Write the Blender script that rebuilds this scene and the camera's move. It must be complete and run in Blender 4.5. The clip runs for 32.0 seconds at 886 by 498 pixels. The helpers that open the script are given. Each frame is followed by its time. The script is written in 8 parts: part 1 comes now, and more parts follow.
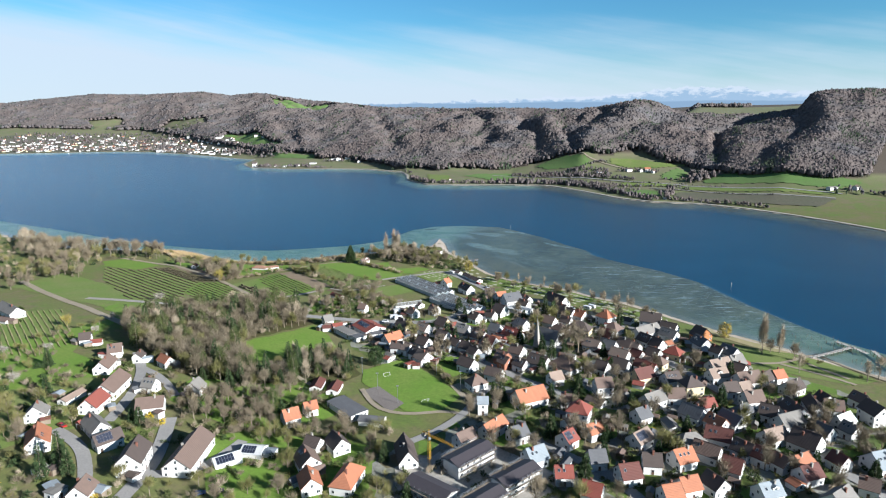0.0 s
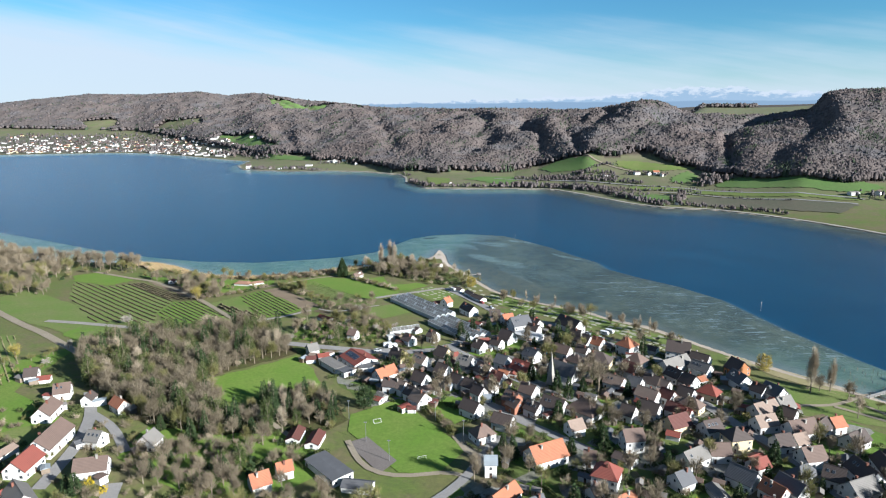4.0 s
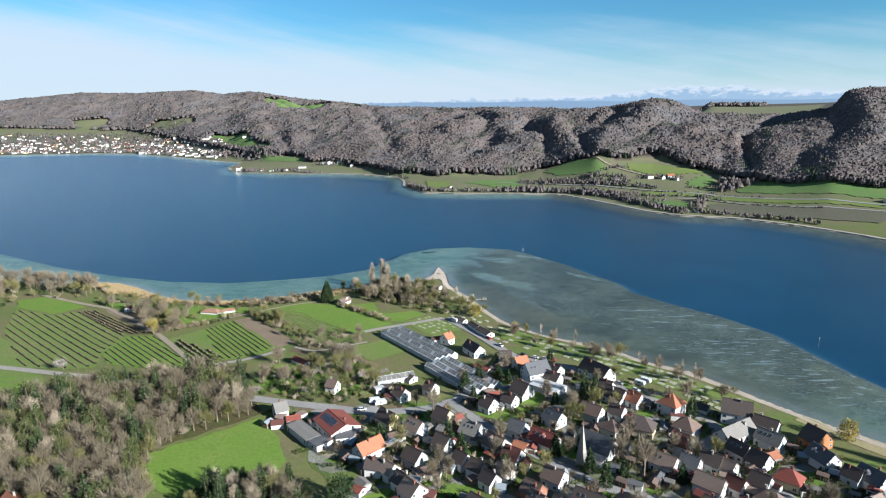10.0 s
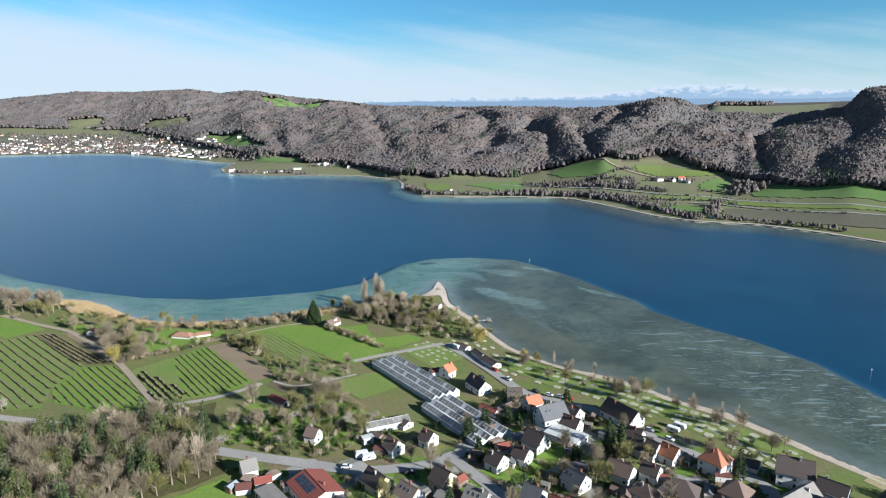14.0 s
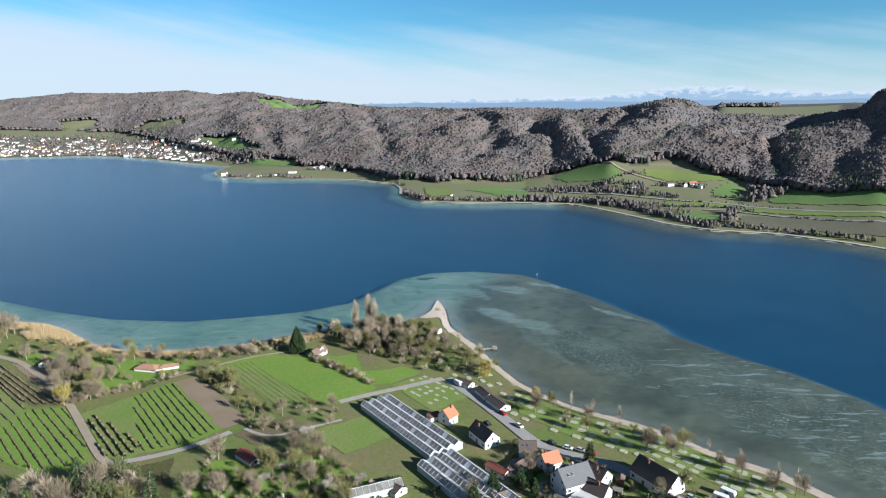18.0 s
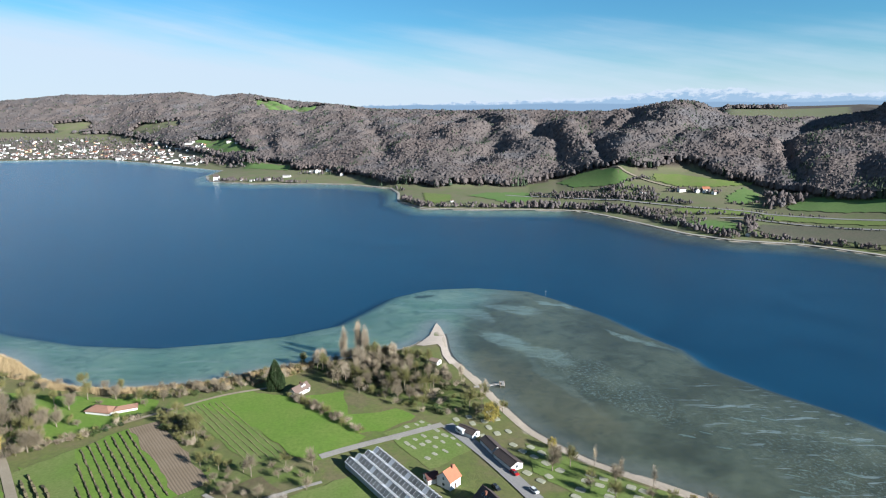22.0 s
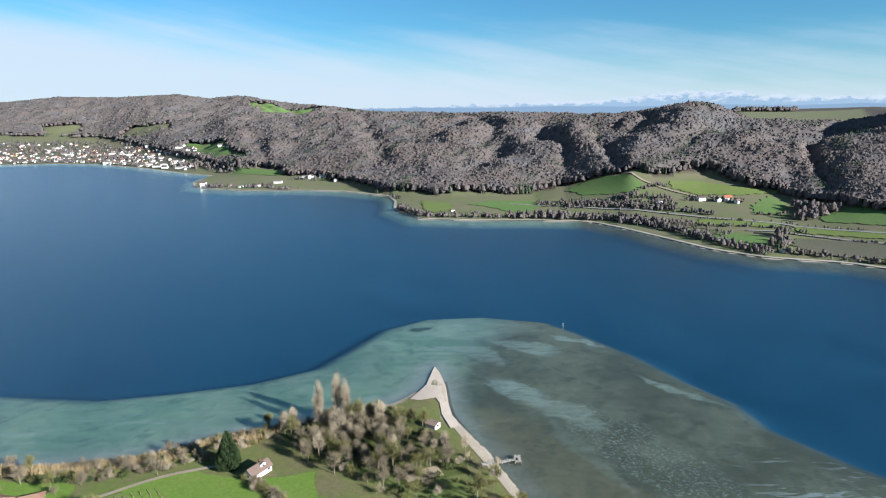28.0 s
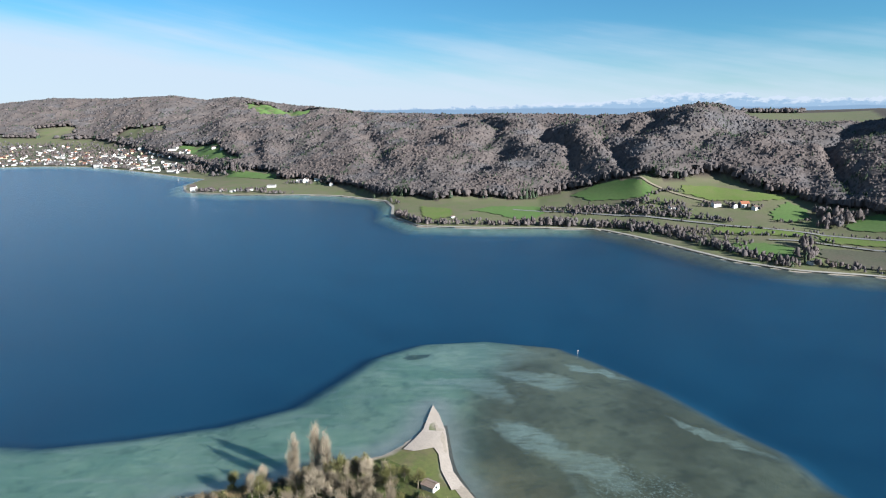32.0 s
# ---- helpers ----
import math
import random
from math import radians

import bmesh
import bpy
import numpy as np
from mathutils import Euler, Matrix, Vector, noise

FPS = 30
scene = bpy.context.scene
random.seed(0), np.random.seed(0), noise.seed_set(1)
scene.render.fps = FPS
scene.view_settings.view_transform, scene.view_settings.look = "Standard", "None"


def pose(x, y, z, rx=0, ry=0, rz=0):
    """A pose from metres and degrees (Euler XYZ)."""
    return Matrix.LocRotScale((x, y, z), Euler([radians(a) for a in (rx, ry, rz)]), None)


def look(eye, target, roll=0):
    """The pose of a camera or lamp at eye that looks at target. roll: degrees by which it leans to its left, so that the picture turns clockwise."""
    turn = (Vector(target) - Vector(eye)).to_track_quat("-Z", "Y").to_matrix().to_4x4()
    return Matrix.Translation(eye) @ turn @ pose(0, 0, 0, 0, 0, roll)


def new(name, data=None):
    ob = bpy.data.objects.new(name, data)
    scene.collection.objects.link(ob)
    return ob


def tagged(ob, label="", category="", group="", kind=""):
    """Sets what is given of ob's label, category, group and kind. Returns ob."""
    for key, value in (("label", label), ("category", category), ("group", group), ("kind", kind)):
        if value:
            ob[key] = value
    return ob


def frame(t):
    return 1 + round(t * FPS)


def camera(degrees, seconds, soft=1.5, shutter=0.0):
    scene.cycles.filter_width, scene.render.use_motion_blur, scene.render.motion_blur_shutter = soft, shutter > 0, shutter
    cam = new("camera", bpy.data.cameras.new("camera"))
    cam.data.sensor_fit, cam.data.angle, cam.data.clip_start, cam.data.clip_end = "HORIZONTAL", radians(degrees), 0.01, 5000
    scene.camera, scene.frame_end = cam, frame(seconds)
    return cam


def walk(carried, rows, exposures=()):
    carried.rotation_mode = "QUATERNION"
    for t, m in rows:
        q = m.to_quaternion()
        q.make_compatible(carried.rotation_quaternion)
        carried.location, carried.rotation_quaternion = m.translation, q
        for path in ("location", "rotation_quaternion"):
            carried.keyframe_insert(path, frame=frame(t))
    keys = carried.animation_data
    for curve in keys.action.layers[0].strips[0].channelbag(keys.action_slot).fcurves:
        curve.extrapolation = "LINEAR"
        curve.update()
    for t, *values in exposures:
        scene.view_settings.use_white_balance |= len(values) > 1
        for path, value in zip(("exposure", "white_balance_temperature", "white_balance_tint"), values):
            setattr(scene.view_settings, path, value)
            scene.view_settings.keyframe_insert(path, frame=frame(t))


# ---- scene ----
# camera and its flight: level, straight on over the village towards the lake
cam = camera(70, 32.0, 1.15)
PATH = [
    (0.0, look((0.00, 0.00, 140.00), (0.00, 97.56, 118.06), -0.5)),
    (2.0, look((0.05, 24.36, 140.36), (0.05, 121.92, 118.43), -0.5)),
    (4.0, look((0.10, 48.68, 140.67), (0.10, 146.25, 118.73), -0.5)),
    (6.0, look((0.16, 72.98, 140.91), (0.16, 170.54, 118.98), -0.5)),
    (8.0, look((0.23, 97.24, 141.10), (0.23, 194.79, 119.08), -0.5)),
    (10.0, look((0.30, 121.47, 141.23), (0.30, 219.00, 119.12), -0.5)),
    (12.0, look((0.38, 145.67, 141.30), (0.38, 243.18, 119.10), -0.5)),
    (14.0, look((0.47, 169.84, 141.31), (0.47, 267.33, 119.07), -0.5)),
    (16.0, look((0.56, 193.97, 141.27), (0.56, 291.49, 119.11), -0.5)),
    (18.0, look((0.66, 218.07, 141.16), (0.66, 315.62, 119.14), -0.5)),
    (20.0, look((0.77, 242.14, 141.00), (0.77, 339.72, 119.14), -0.5)),
    (22.0, look((0.89, 266.18, 140.78), (0.89, 363.79, 119.05), -0.5)),
    (24.0, look((1.01, 290.19, 140.50), (1.01, 387.82, 118.89), -0.5)),
    (26.0, look((1.13, 314.16, 140.16), (1.13, 411.83, 118.69), -0.5)),
    (28.0, look((1.27, 338.10, 139.77), (1.27, 435.80, 118.44), -0.5)),
    (30.0, look((1.41, 362.01, 139.31), (1.41, 459.75, 118.16), -0.5)),
    (32.0, look((1.56, 385.89, 138.80), (1.56, 483.65, 117.73), -0.5)),
]
walk(cam, PATH, [(0.0, 1.80, 5400, 9), (32.0, 1.80, 5400, 9)])

# ---- world, sun ----
SUN_EL, SUN_AZ = radians(21.5), math.atan2(0.83, -0.56)
SUN_DIR = Vector((math.sin(SUN_AZ) * math.cos(SUN_EL), math.cos(SUN_AZ) * math.cos(SUN_EL), math.sin(SUN_EL)))


class Nodes:
    """Short hand for building a node tree."""

    def __init__(self, tree):
        self.tree = tree
        tree.nodes.clear()

    def add(self, kind, ins=None):
        n = self.tree.nodes.new(kind)
        for k, v in (ins or {}).items():
            if isinstance(v, bpy.types.NodeSocket):
                self.tree.links.new(v, n.inputs[k])
            else:
                n.inputs[k].default_value = v
        return n

    def math(self, op, a, b=0.0, c=0.0, clamp=False):
        n = self.add("ShaderNodeMath")
        n.operation, n.use_clamp = op, clamp
        for i, v in enumerate((a, b, c)):
            if isinstance(v, bpy.types.NodeSocket):
                self.tree.links.new(v, n.inputs[i])
            else:
                n.inputs[i].default_value = v
        return n.outputs[0]

    def mix(self, fac, a, b, mode="MIX"):
        n = self.add("ShaderNodeMix")
        n.data_type, n.blend_type = "RGBA", mode
        for i, v in ((0, fac), (6, a), (7, b)):
            if isinstance(v, bpy.types.NodeSocket):
                self.tree.links.new(v, n.inputs[i])
            else:
                n.inputs[i].default_value = v if i == 0 else (*v[:3], 1)
        return n.outputs[2]

    def ramp(self, fac, stops, interp="LINEAR"):
        n = self.add("ShaderNodeValToRGB", {0: fac})
        n.color_ramp.interpolation = interp
        while len(n.color_ramp.elements) < len(stops):
            n.color_ramp.elements.new(0.5)
        for e, (p, c) in zip(n.color_ramp.elements, stops):
            e.position = p
            e.color = (*c, 1) if not isinstance(c, (int, float)) else (c, c, c, 1)
        return n.outputs[0]

    def range(self, v, a, b, c, d, smooth=False):
        n = self.add("ShaderNodeMapRange", {0: v, 1: a, 2: b, 3: c, 4: d})
        if smooth:
            n.interpolation_type = "SMOOTHSTEP"
        return n.outputs[0]

    def noise(self, vec, scale, detail=3, rough=0.55, kind="FBM"):
        return self.add("ShaderNodeTexNoise", {"Vector": vec, "Scale": scale, "Detail": detail, "Roughness": rough}).outputs[0]


def make_world():
    world = bpy.data.worlds.new("sky")
    scene.world = world
    world.use_nodes = True
    n = Nodes(world.node_tree)
    sky = n.add("ShaderNodeTexSky")
    sky.sky_type, sky.sun_disc, sky.sun_elevation, sky.sun_rotation = "NISHITA", False, SUN_EL, SUN_AZ
    sky.air_density, sky.dust_density, sky.ozone_density, sky.altitude = 1.0, 0.1, 3.0, 500
    tc = n.add("ShaderNodeTexCoord").outputs["Generated"]
    sep = n.add("ShaderNodeSeparateXYZ", {0: tc})
    x, y, z = sep.outputs
    az = n.math("ARCTAN2", x, y)
    # high veil: thin white cloud, thicker low down and towards the east
    flat = n.add("ShaderNodeCombineXYZ", {0: n.math("MULTIPLY", az, 1.0), 1: n.math("MULTIPLY", z, 5.0), 2: 0.0}).outputs[0]
    veil = n.noise(flat, 1.7, 5, 0.5)
    streak = n.add("ShaderNodeCombineXYZ", {0: n.math("MULTIPLY", az, 2.0), 1: n.math("MULTIPLY_ADD", az, 5.0, n.math("MULTIPLY", z, 26.0)), 2: 3.0}).outputs[0]
    veil2 = n.noise(streak, 1.2, 4, 0.6)
    low = n.math("SUBTRACT", 1.0, n.math("MULTIPLY", z, 6.6), clamp=True)
    east = n.math("MULTIPLY_ADD", n.range(az, -0.8, 0.8, -0.8, 0.8), -0.32, 0.15)
    cover = n.math("ADD", n.math("MULTIPLY", low, 0.92), east)
    cover = n.math("ADD", cover, n.math("MULTIPLY", n.math("SUBTRACT", veil, 0.5), 0.9))
    cover = n.math("ADD", cover, n.math("MULTIPLY", n.math("SUBTRACT", veil2, 0.5), 0.5))
    cover = n.range(cover, 0.20, 0.92, 0.0, 0.9, True)
    top = n.math("GREATER_THAN", z, -0.02)
    cover = n.math("MULTIPLY", cover, top)
    col = n.mix(cover, n.mix(1.0, sky.outputs[0], (0.74, 1.13, 1.15), "MULTIPLY"), (8.2, 8.35, 8.25))
    # the snowy range far behind: a ridge line over the azimuth, in haze
    def ridge(scale, seed):
        v = n.add("ShaderNodeCombineXYZ", {0: az, 1: seed, 2: 0.0}).outputs[0]
        return n.noise(v, scale, 6, 0.62)
    bump = n.range(n.math("ABSOLUTE", n.math("SUBTRACT", az, 0.375)), 0.0, 0.15, 0.010, 0.0, True)
    east2 = n.range(az, -0.18, 0.3, 0.004, 0.0155)
    line = n.math("ADD", n.math("ADD", east2, bump), n.math("MULTIPLY", n.math("SUBTRACT", ridge(34.0, 2.0), 0.5), 0.026))
    mask = n.range(n.math("SUBTRACT", line, z), 0.0, 0.0012, 0.0, 1.0)
    rel = n.math("DIVIDE", z, line)
    v2 = n.add("ShaderNodeCombineXYZ", {0: n.math("MULTIPLY", az, 60.0), 1: n.math("MULTIPLY", z, 150.0), 2: 0.0}).outputs[0]
    snowy = n.math("ADD", n.math("MULTIPLY_ADD", rel, 0.9, -0.45), n.math("MULTIPLY", n.math("SUBTRACT", n.noise(v2, 1.0, 5, 0.65), 0.45), 1.9))
    snow = n.range(snowy, 0.12, 0.42, 0.0, 1.0)
    range_col = n.mix(snow, (3.9, 5.3, 6.6), (8.3, 8.4, 8.4))
    foot = n.range(n.math("SUBTRACT", n.math("MULTIPLY_ADD", ridge(9.0, 7.0), 0.008, 0.0015), z), 0.0, 0.0015, 0.0, 1.0)
    range_col = n.mix(foot, range_col, (2.5, 3.8, 5.2))
    south = n.math("MULTIPLY", n.math("GREATER_THAN", y, 0.0), mask)
    south = n.math("MULTIPLY", south, n.range(az, -0.2, -0.1, 0.0, 0.8))
    col = n.mix(south, col, range_col)
    bg = n.add("ShaderNodeBackground", {0: col, 1: 0.0272})
    n.add("ShaderNodeOutputWorld", {0: bg.outputs[0]})


make_world()
sun = new("sun", bpy.data.lights.new("sun", "SUN"))
sun.data.energy, sun.data.angle, sun.data.color = 5.0, radians(0.6), (1.0, 0.90, 0.75)
sun.matrix_world = look(SUN_DIR * 500, (0, 0, 0))

# ---- materials ----
MATS = {}
TONE_SCALE = 0.68  # darkens all node-made colours evenly, so shade renders deeper at this exposure


def material(name, build):
    """One procedural material; build(n, obj) returns the colour, roughness, and bump height or None."""
    if name in MATS:
        return MATS[name]
    m = bpy.data.materials.new(name)
    m.use_nodes = True
    n = Nodes(m.node_tree)
    geo = n.add("ShaderNodeNewGeometry")
    pos = geo.outputs["Position"]
    out = build(n, pos)
    col, rough, height = out[:3]
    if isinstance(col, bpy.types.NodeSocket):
        col = n.mix(1.0, col, (TONE_SCALE, TONE_SCALE, TONE_SCALE), "MULTIPLY")
    bsdf = n.add("ShaderNodeBsdfPrincipled", {"Base Color": col if isinstance(col, bpy.types.NodeSocket) else (*col, 1), "Roughness": rough, "Specular IOR Level": 0.15 if rough > 0.6 else 0.5})
    for k, v in (out[4] if len(out) > 4 else {}).items():
        bsdf.inputs[k].default_value = v
    if height is not None:
        b = n.add("ShaderNodeBump", {"Height": height, "Distance": out[3] if len(out) > 3 else 0.1, "Strength": 0.6})
        n.tree.links.new(b.outputs[0], bsdf.inputs["Normal"])
    n.add("ShaderNodeOutputMaterial", {0: bsdf.outputs[0]})
    MATS[name] = m
    return m


def two_tone(a, b, big=0.05, small=0.8, rough=0.9, c=None, bump=0.0):
    """Colour that drifts between a and b over the large scale, with fine grain to c."""
    def build(n, pos):
        k = n.ramp(n.noise(pos, big, 4), [(0.32, 0.0), (0.68, 1.0)])
        col = n.mix(k, a, b)
        g = n.ramp(n.noise(pos, small, 4, 0.65), [(0.3, 0.0), (0.75, 1.0)])
        col = n.mix(g, col, c if c else tuple(v * 0.6 for v in a))
        return col, rough, (g if bump else None), bump
    return build


def plain(col, rough=0.7, spread=0.18, metal=0.0):
    """Painted or plastered surface: one colour with weathering and a small difference from piece to piece."""
    def build(n, pos):
        r = n.add("ShaderNodeObjectInfo").outputs["Random"]
        k = n.ramp(n.noise(pos, 0.5, 5, 0.7), [(0.3, 0.0), (0.8, 1.0)])
        dark = tuple(v * (1 - spread * 1.6) for v in col)
        base = n.mix(k, col, dark)
        base = n.mix(r, base, tuple(v * (1 - spread) for v in col))
        return base, rough, None, 0.1, {"Metallic": metal}
    return build

# ---- the lie of the land ----
SHORE = [(-2600, 1300), (-1100, 1000), (-700, 850), (-514, 721), (-401, 645), (-324, 630), (-262, 622), (-240, 606), (-216, 583), (-189, 571), (-157, 570),
         (-125, 577), (-102, 590), (-68, 606), (-48, 613), (-23, 626), (-11, 640), (-4, 669), (2, 640), (3, 609), (9, 601), (19, 581), (25, 564),
         (31, 546), (40, 523), (52, 509), (61, 498), (79, 487), (99, 472), (116, 452), (133, 440), (154, 408), (175, 378), (202, 346), (219, 321),
         (231, 308), (300, 230), (420, 100), (700, -300)]
SHELF = [(-2600, 1480), (-1100, 1120), (-580, 818), (-467, 753), (-365, 690), (-294, 656), (-235, 635), (-177, 629), (-139, 637), (-99, 649), (-64, 671),
         (-46, 705), (-31, 736), (-8, 754), (27, 758), (65, 747), (80, 728), (106, 688), (122, 651), (136, 627), (140, 600), (162, 566), (185, 538),
         (203, 504), (214, 446), (228, 395), (239, 364), (260, 330), (330, 240), (450, 110), (740, -300)]
FAR_SHORE = [(-5500, 1500), (-3000, 1900), (-1458, 2108), (-1118, 2173), (-988, 2147), (-795, 2007), (-633, 1861), (-526, 1777), (-514, 1640), (-474, 1545), (-356, 1484),
             (-260, 1488), (-176, 1465), (-92, 1396), (-75, 1330), (-70, 1240), (-29, 1161), (47, 1146), (123, 1142), (188, 1128), (215, 1085),
             (244, 1023), (273, 959), (310, 921), (371, 898), (418, 847), (454, 787), (478, 734), (500, 670), (560, 560), (700, 400), (1100, 0), (1500, -400)]
# by the bearing (x over depth): depth and height of the ridge, and of the foot of the woods, over the far shore
RIDGE = [(-0.80, 3540, 158), (-0.754, 3540, 161), (-0.697, 3540, 170), (-0.562, 3540, 215), (-0.475, 3540, 208), (-0.389, 3540, 219), (-0.341, 3540, 200), (-0.302, 3500, 209), (-0.2155, 3400, 168),
         (-0.158, 3200, 148), (-0.12, 3100, 132),
         (-0.07, 2440, 122), (0.016, 1940, 122), (0.152, 1640, 121), (0.24, 1490, 118), (0.30, 1420, 127), (0.325, 1390, 136), (0.343, 1380, 139), (0.365, 1380, 136), (0.385, 1400, 124),
         (0.41, 1400, 114), (0.43, 1350, 108), (0.5, 1350, 106), (0.56, 1340, 108), (0.60, 1300, 111), (0.66, 1240, 117), (0.70, 1190, 121), (0.77, 1140, 122)]
# the nearer wooded ridge that stands in front of the western range: bearing, depth and height of its crest
NEAR_RIDGE = [(-0.43, 2450, 0), (-0.40, 2430, 30), (-0.368, 2400, 55), (-0.324, 2350, 84), (-0.28, 2250, 104), (-0.20, 2150, 117), (-0.12, 2150, 125), (-0.04, 2150, 125), (0.02, 1940, 118), (0.08, 1800, 60)]
NEAR_FOOT = [(-0.43, 2250), (-0.36, 2130), (-0.30, 1900), (-0.24, 1500), (0.0, 1150)]
# spurs and gullies of the wooded slope: bearing at its foot and at its top, half width, rise in metres
SPURS = [(0.005, 0.02, 0.035, 14), (0.062, 0.05, 0.022, -16), (0.10, 0.10, 0.03, 20), (0.152, 0.165, 0.02, -24), (0.20, 0.21, 0.028, 17), (0.232, 0.262, 0.016, -30), (0.30, 0.315, 0.03, 16),
         (0.345, 0.36, 0.02, -9), (0.41, 0.385, 0.035, 22), (0.487, 0.55, 0.016, -34), (0.56, 0.60, 0.03, 10), (0.625, 0.665, 0.018, -12), (0.70, 0.70, 0.03, 18),
         (-0.06, -0.05, 0.03, 16), (-0.11, -0.10, 0.022, -18), (-0.16, -0.15, 0.03, 16), (-0.215, -0.21, 0.025, -20), (-0.28, -0.27, 0.035, 22), (-0.36, -0.34, 0.03, -22), (-0.45, -0.43, 0.05, 16), (-0.54, -0.56, 0.04, -18), (-0.65, -0.66, 0.05, 14)]
FOOT = [(-0.80, 2772, 60), (-0.675, 2672, 60), (-0.50, 2587, 50), (-0.39, 1997, 25), (-0.287, 1562, 12), (-0.157, 1401, 12), (-0.07, 1213, 8),
        (0.015, 1161, 8), (0.128, 1160, 10), (0.17, 1175, 20), (0.258, 1100, 46), (0.358, 1101, 45), (0.471, 975, 22), (0.547, 887, 25), (0.671, 794, 30), (0.784, 767, 30)]


def away(px, py, line):
    """Distance from each point to a polyline."""
    best = np.full(px.shape, 1e9)
    for (ax, ay), (bx, by) in zip(line, line[1:]):
        ux, uy = bx - ax, by - ay
        s = np.clip(((px - ax) * ux + (py - ay) * uy) / (ux * ux + uy * uy), 0, 1)
        best = np.minimum(best, (px - ax - s * ux) ** 2 + (py - ay - s * uy) ** 2)
    return np.sqrt(best)


def within(px, py, ring):
    """Which points lie inside a closed ring."""
    inside = np.zeros(px.shape, bool)
    for (ax, ay), (bx, by) in zip(ring, ring[1:] + ring[:1]):
        if ay == by:
            continue
        inside ^= ((ay > py) != (by > py)) & (px < (bx - ax) * (py - ay) / (by - ay) + ax)
    return inside


def soft(e0, e1, v):
    s = np.clip((v - e0) / (e1 - e0), 0, 1)
    return s * s * (3 - 2 * s)


def wavy(x, y, size, seed=0.0):
    """Smooth uneven field of about -1 to 1, from sines of several directions."""
    out, amp = np.zeros_like(x), 1.0
    for k in range(4):
        a = seed * 1.7 + k * 2.4
        q = 2 * math.pi * (1.8 ** k) / size
        out = out + amp * np.sin((x * math.cos(a) + y * math.sin(a)) * q + seed + 1.3 * np.sin((x * math.sin(a) - y * math.cos(a)) * q * 0.6 + k))
        amp *= 0.55
    return out / 1.9


BACK = [(700, -2500), (-2600, -2500)]
FAR_BACK = [(6500, -400), (6500, 6500), (-5500, 6500)]


def height(x, y):
    """Height of the ground and of the lake bed; the lake's surface is at 0."""
    x, y = np.asarray(x, float), np.asarray(y, float)
    near = within(x, y, SHORE + BACK)
    far = within(x, y, FAR_SHORE + FAR_BACK)
    d1, d2 = away(x, y, SHORE), away(x, y, FAR_SHORE)
    shelf = within(x, y, SHELF + BACK)
    ds = away(x, y, SHELF)
    # village side
    z1 = 0.05 + 0.9 * (1 - np.exp(-d1 / 7.0)) + 2.2 * soft(20, 170, d1)
    z1 = z1 + 7.0 * soft(40, 190, -x) * soft(500, 260, y) + 10 * soft(150, 500, -x) * soft(560, 300, y)
    # bed
    bed = -0.25 - 1.3 * (1 - np.exp(-d1 / 25.0))
    bed = np.where(shelf, bed - 0.5 * soft(12, 0, ds), -2.0 - 6.5 * soft(0, 24, ds))
    bed = np.maximum(bed, -8.5 + 7.6 * soft(34, 6, d2))
    # far side
    dep = np.maximum(y - 190, 60)
    a = x / dep
    rd, rz = (np.interp(a, [r[0] for r in RIDGE], [r[k] for r in RIDGE]) for k in (1, 2))
    fd, fz = (np.interp(a, [r[0] for r in FOOT], [r[k] for r in FOOT]) for k in (1, 2))
    s0 = d2 / (d2 + np.maximum(fd - dep, 0) + 1e-6)
    s = np.clip((dep - fd) / (rd - fd), 0, 1.0)
    gully = (wavy(x, y, 300, 3.0) * 12 + wavy(x, y, 120, 1.0) * 6) * (1 - 0.65 * soft(0.47, 0.55, a))
    bend = a + 0.014 * wavy(x, y, 260, 6.0) + 0.02 * np.sin(s * 7 + a * 20)
    for lo, hi, w, rise in SPURS:
        gully = gully + 0.5 * rise * np.exp(-((bend - lo - (hi - lo) * s) / w) ** 2)
    z2 = 0.3 + np.minimum(d2 * 0.08, 1.0) + (fz - 1.3) * s0 ** 1.6 * (dep < fd) + (dep >= fd) * (fz - 1.3 + (rz - fz) * (1 - (1 - s) ** 1.5) + gully * np.sin(np.pi * s) ** 0.8)
    upland = soft(0.40, 0.43, a) * soft(0.66, 0.63, a)
    z2 = z2 + (0.042 * upland - 0.02) * np.maximum(np.minimum(dep, 2500) - rd, 0)
    z2 = z2 + 35 * soft(0.628, 0.665, a) * soft(0.5, 0.95, s)
    nd, nz = (np.interp(a, [r[0] for r in NEAR_RIDGE], [r[k] for r in NEAR_RIDGE]) for k in (1, 2))
    nf = np.maximum(fd, np.interp(a, [r[0] for r in NEAR_FOOT], [r[1] for r in NEAR_FOOT]))
    q = np.clip((dep - nf) / np.maximum(nd - nf, 60), 0, 1)
    near_hill = fz - 1.3 + (nz - fz) * (1 - (1 - q) ** 1.6) + 0.8 * gully * np.sin(np.pi * q) ** 0.8 - 0.16 * np.maximum(dep - nd, 0)
    z2 = np.where((dep >= nf) & (nz > 0), np.maximum(z2, near_hill), z2)
    return np.where(near, z1, np.where(far, z2, bed))


def flat_mesh(name, verts, faces, mats, smooth=False):
    me = bpy.data.meshes.new(name)
    me.from_pydata([tuple(v) for v in verts], [], [tuple(f) for f in faces])
    for m in mats:
        me.materials.append(m)
    if smooth:
        me.polygons.foreach_set("use_smooth", [True] * len(me.polygons))
    me.update()
    return me


def steps(*spans):
    out = []
    for a, b, d in spans:
        out += list(np.arange(a, b, d))
    return np.array(out + [spans[-1][1]], float)


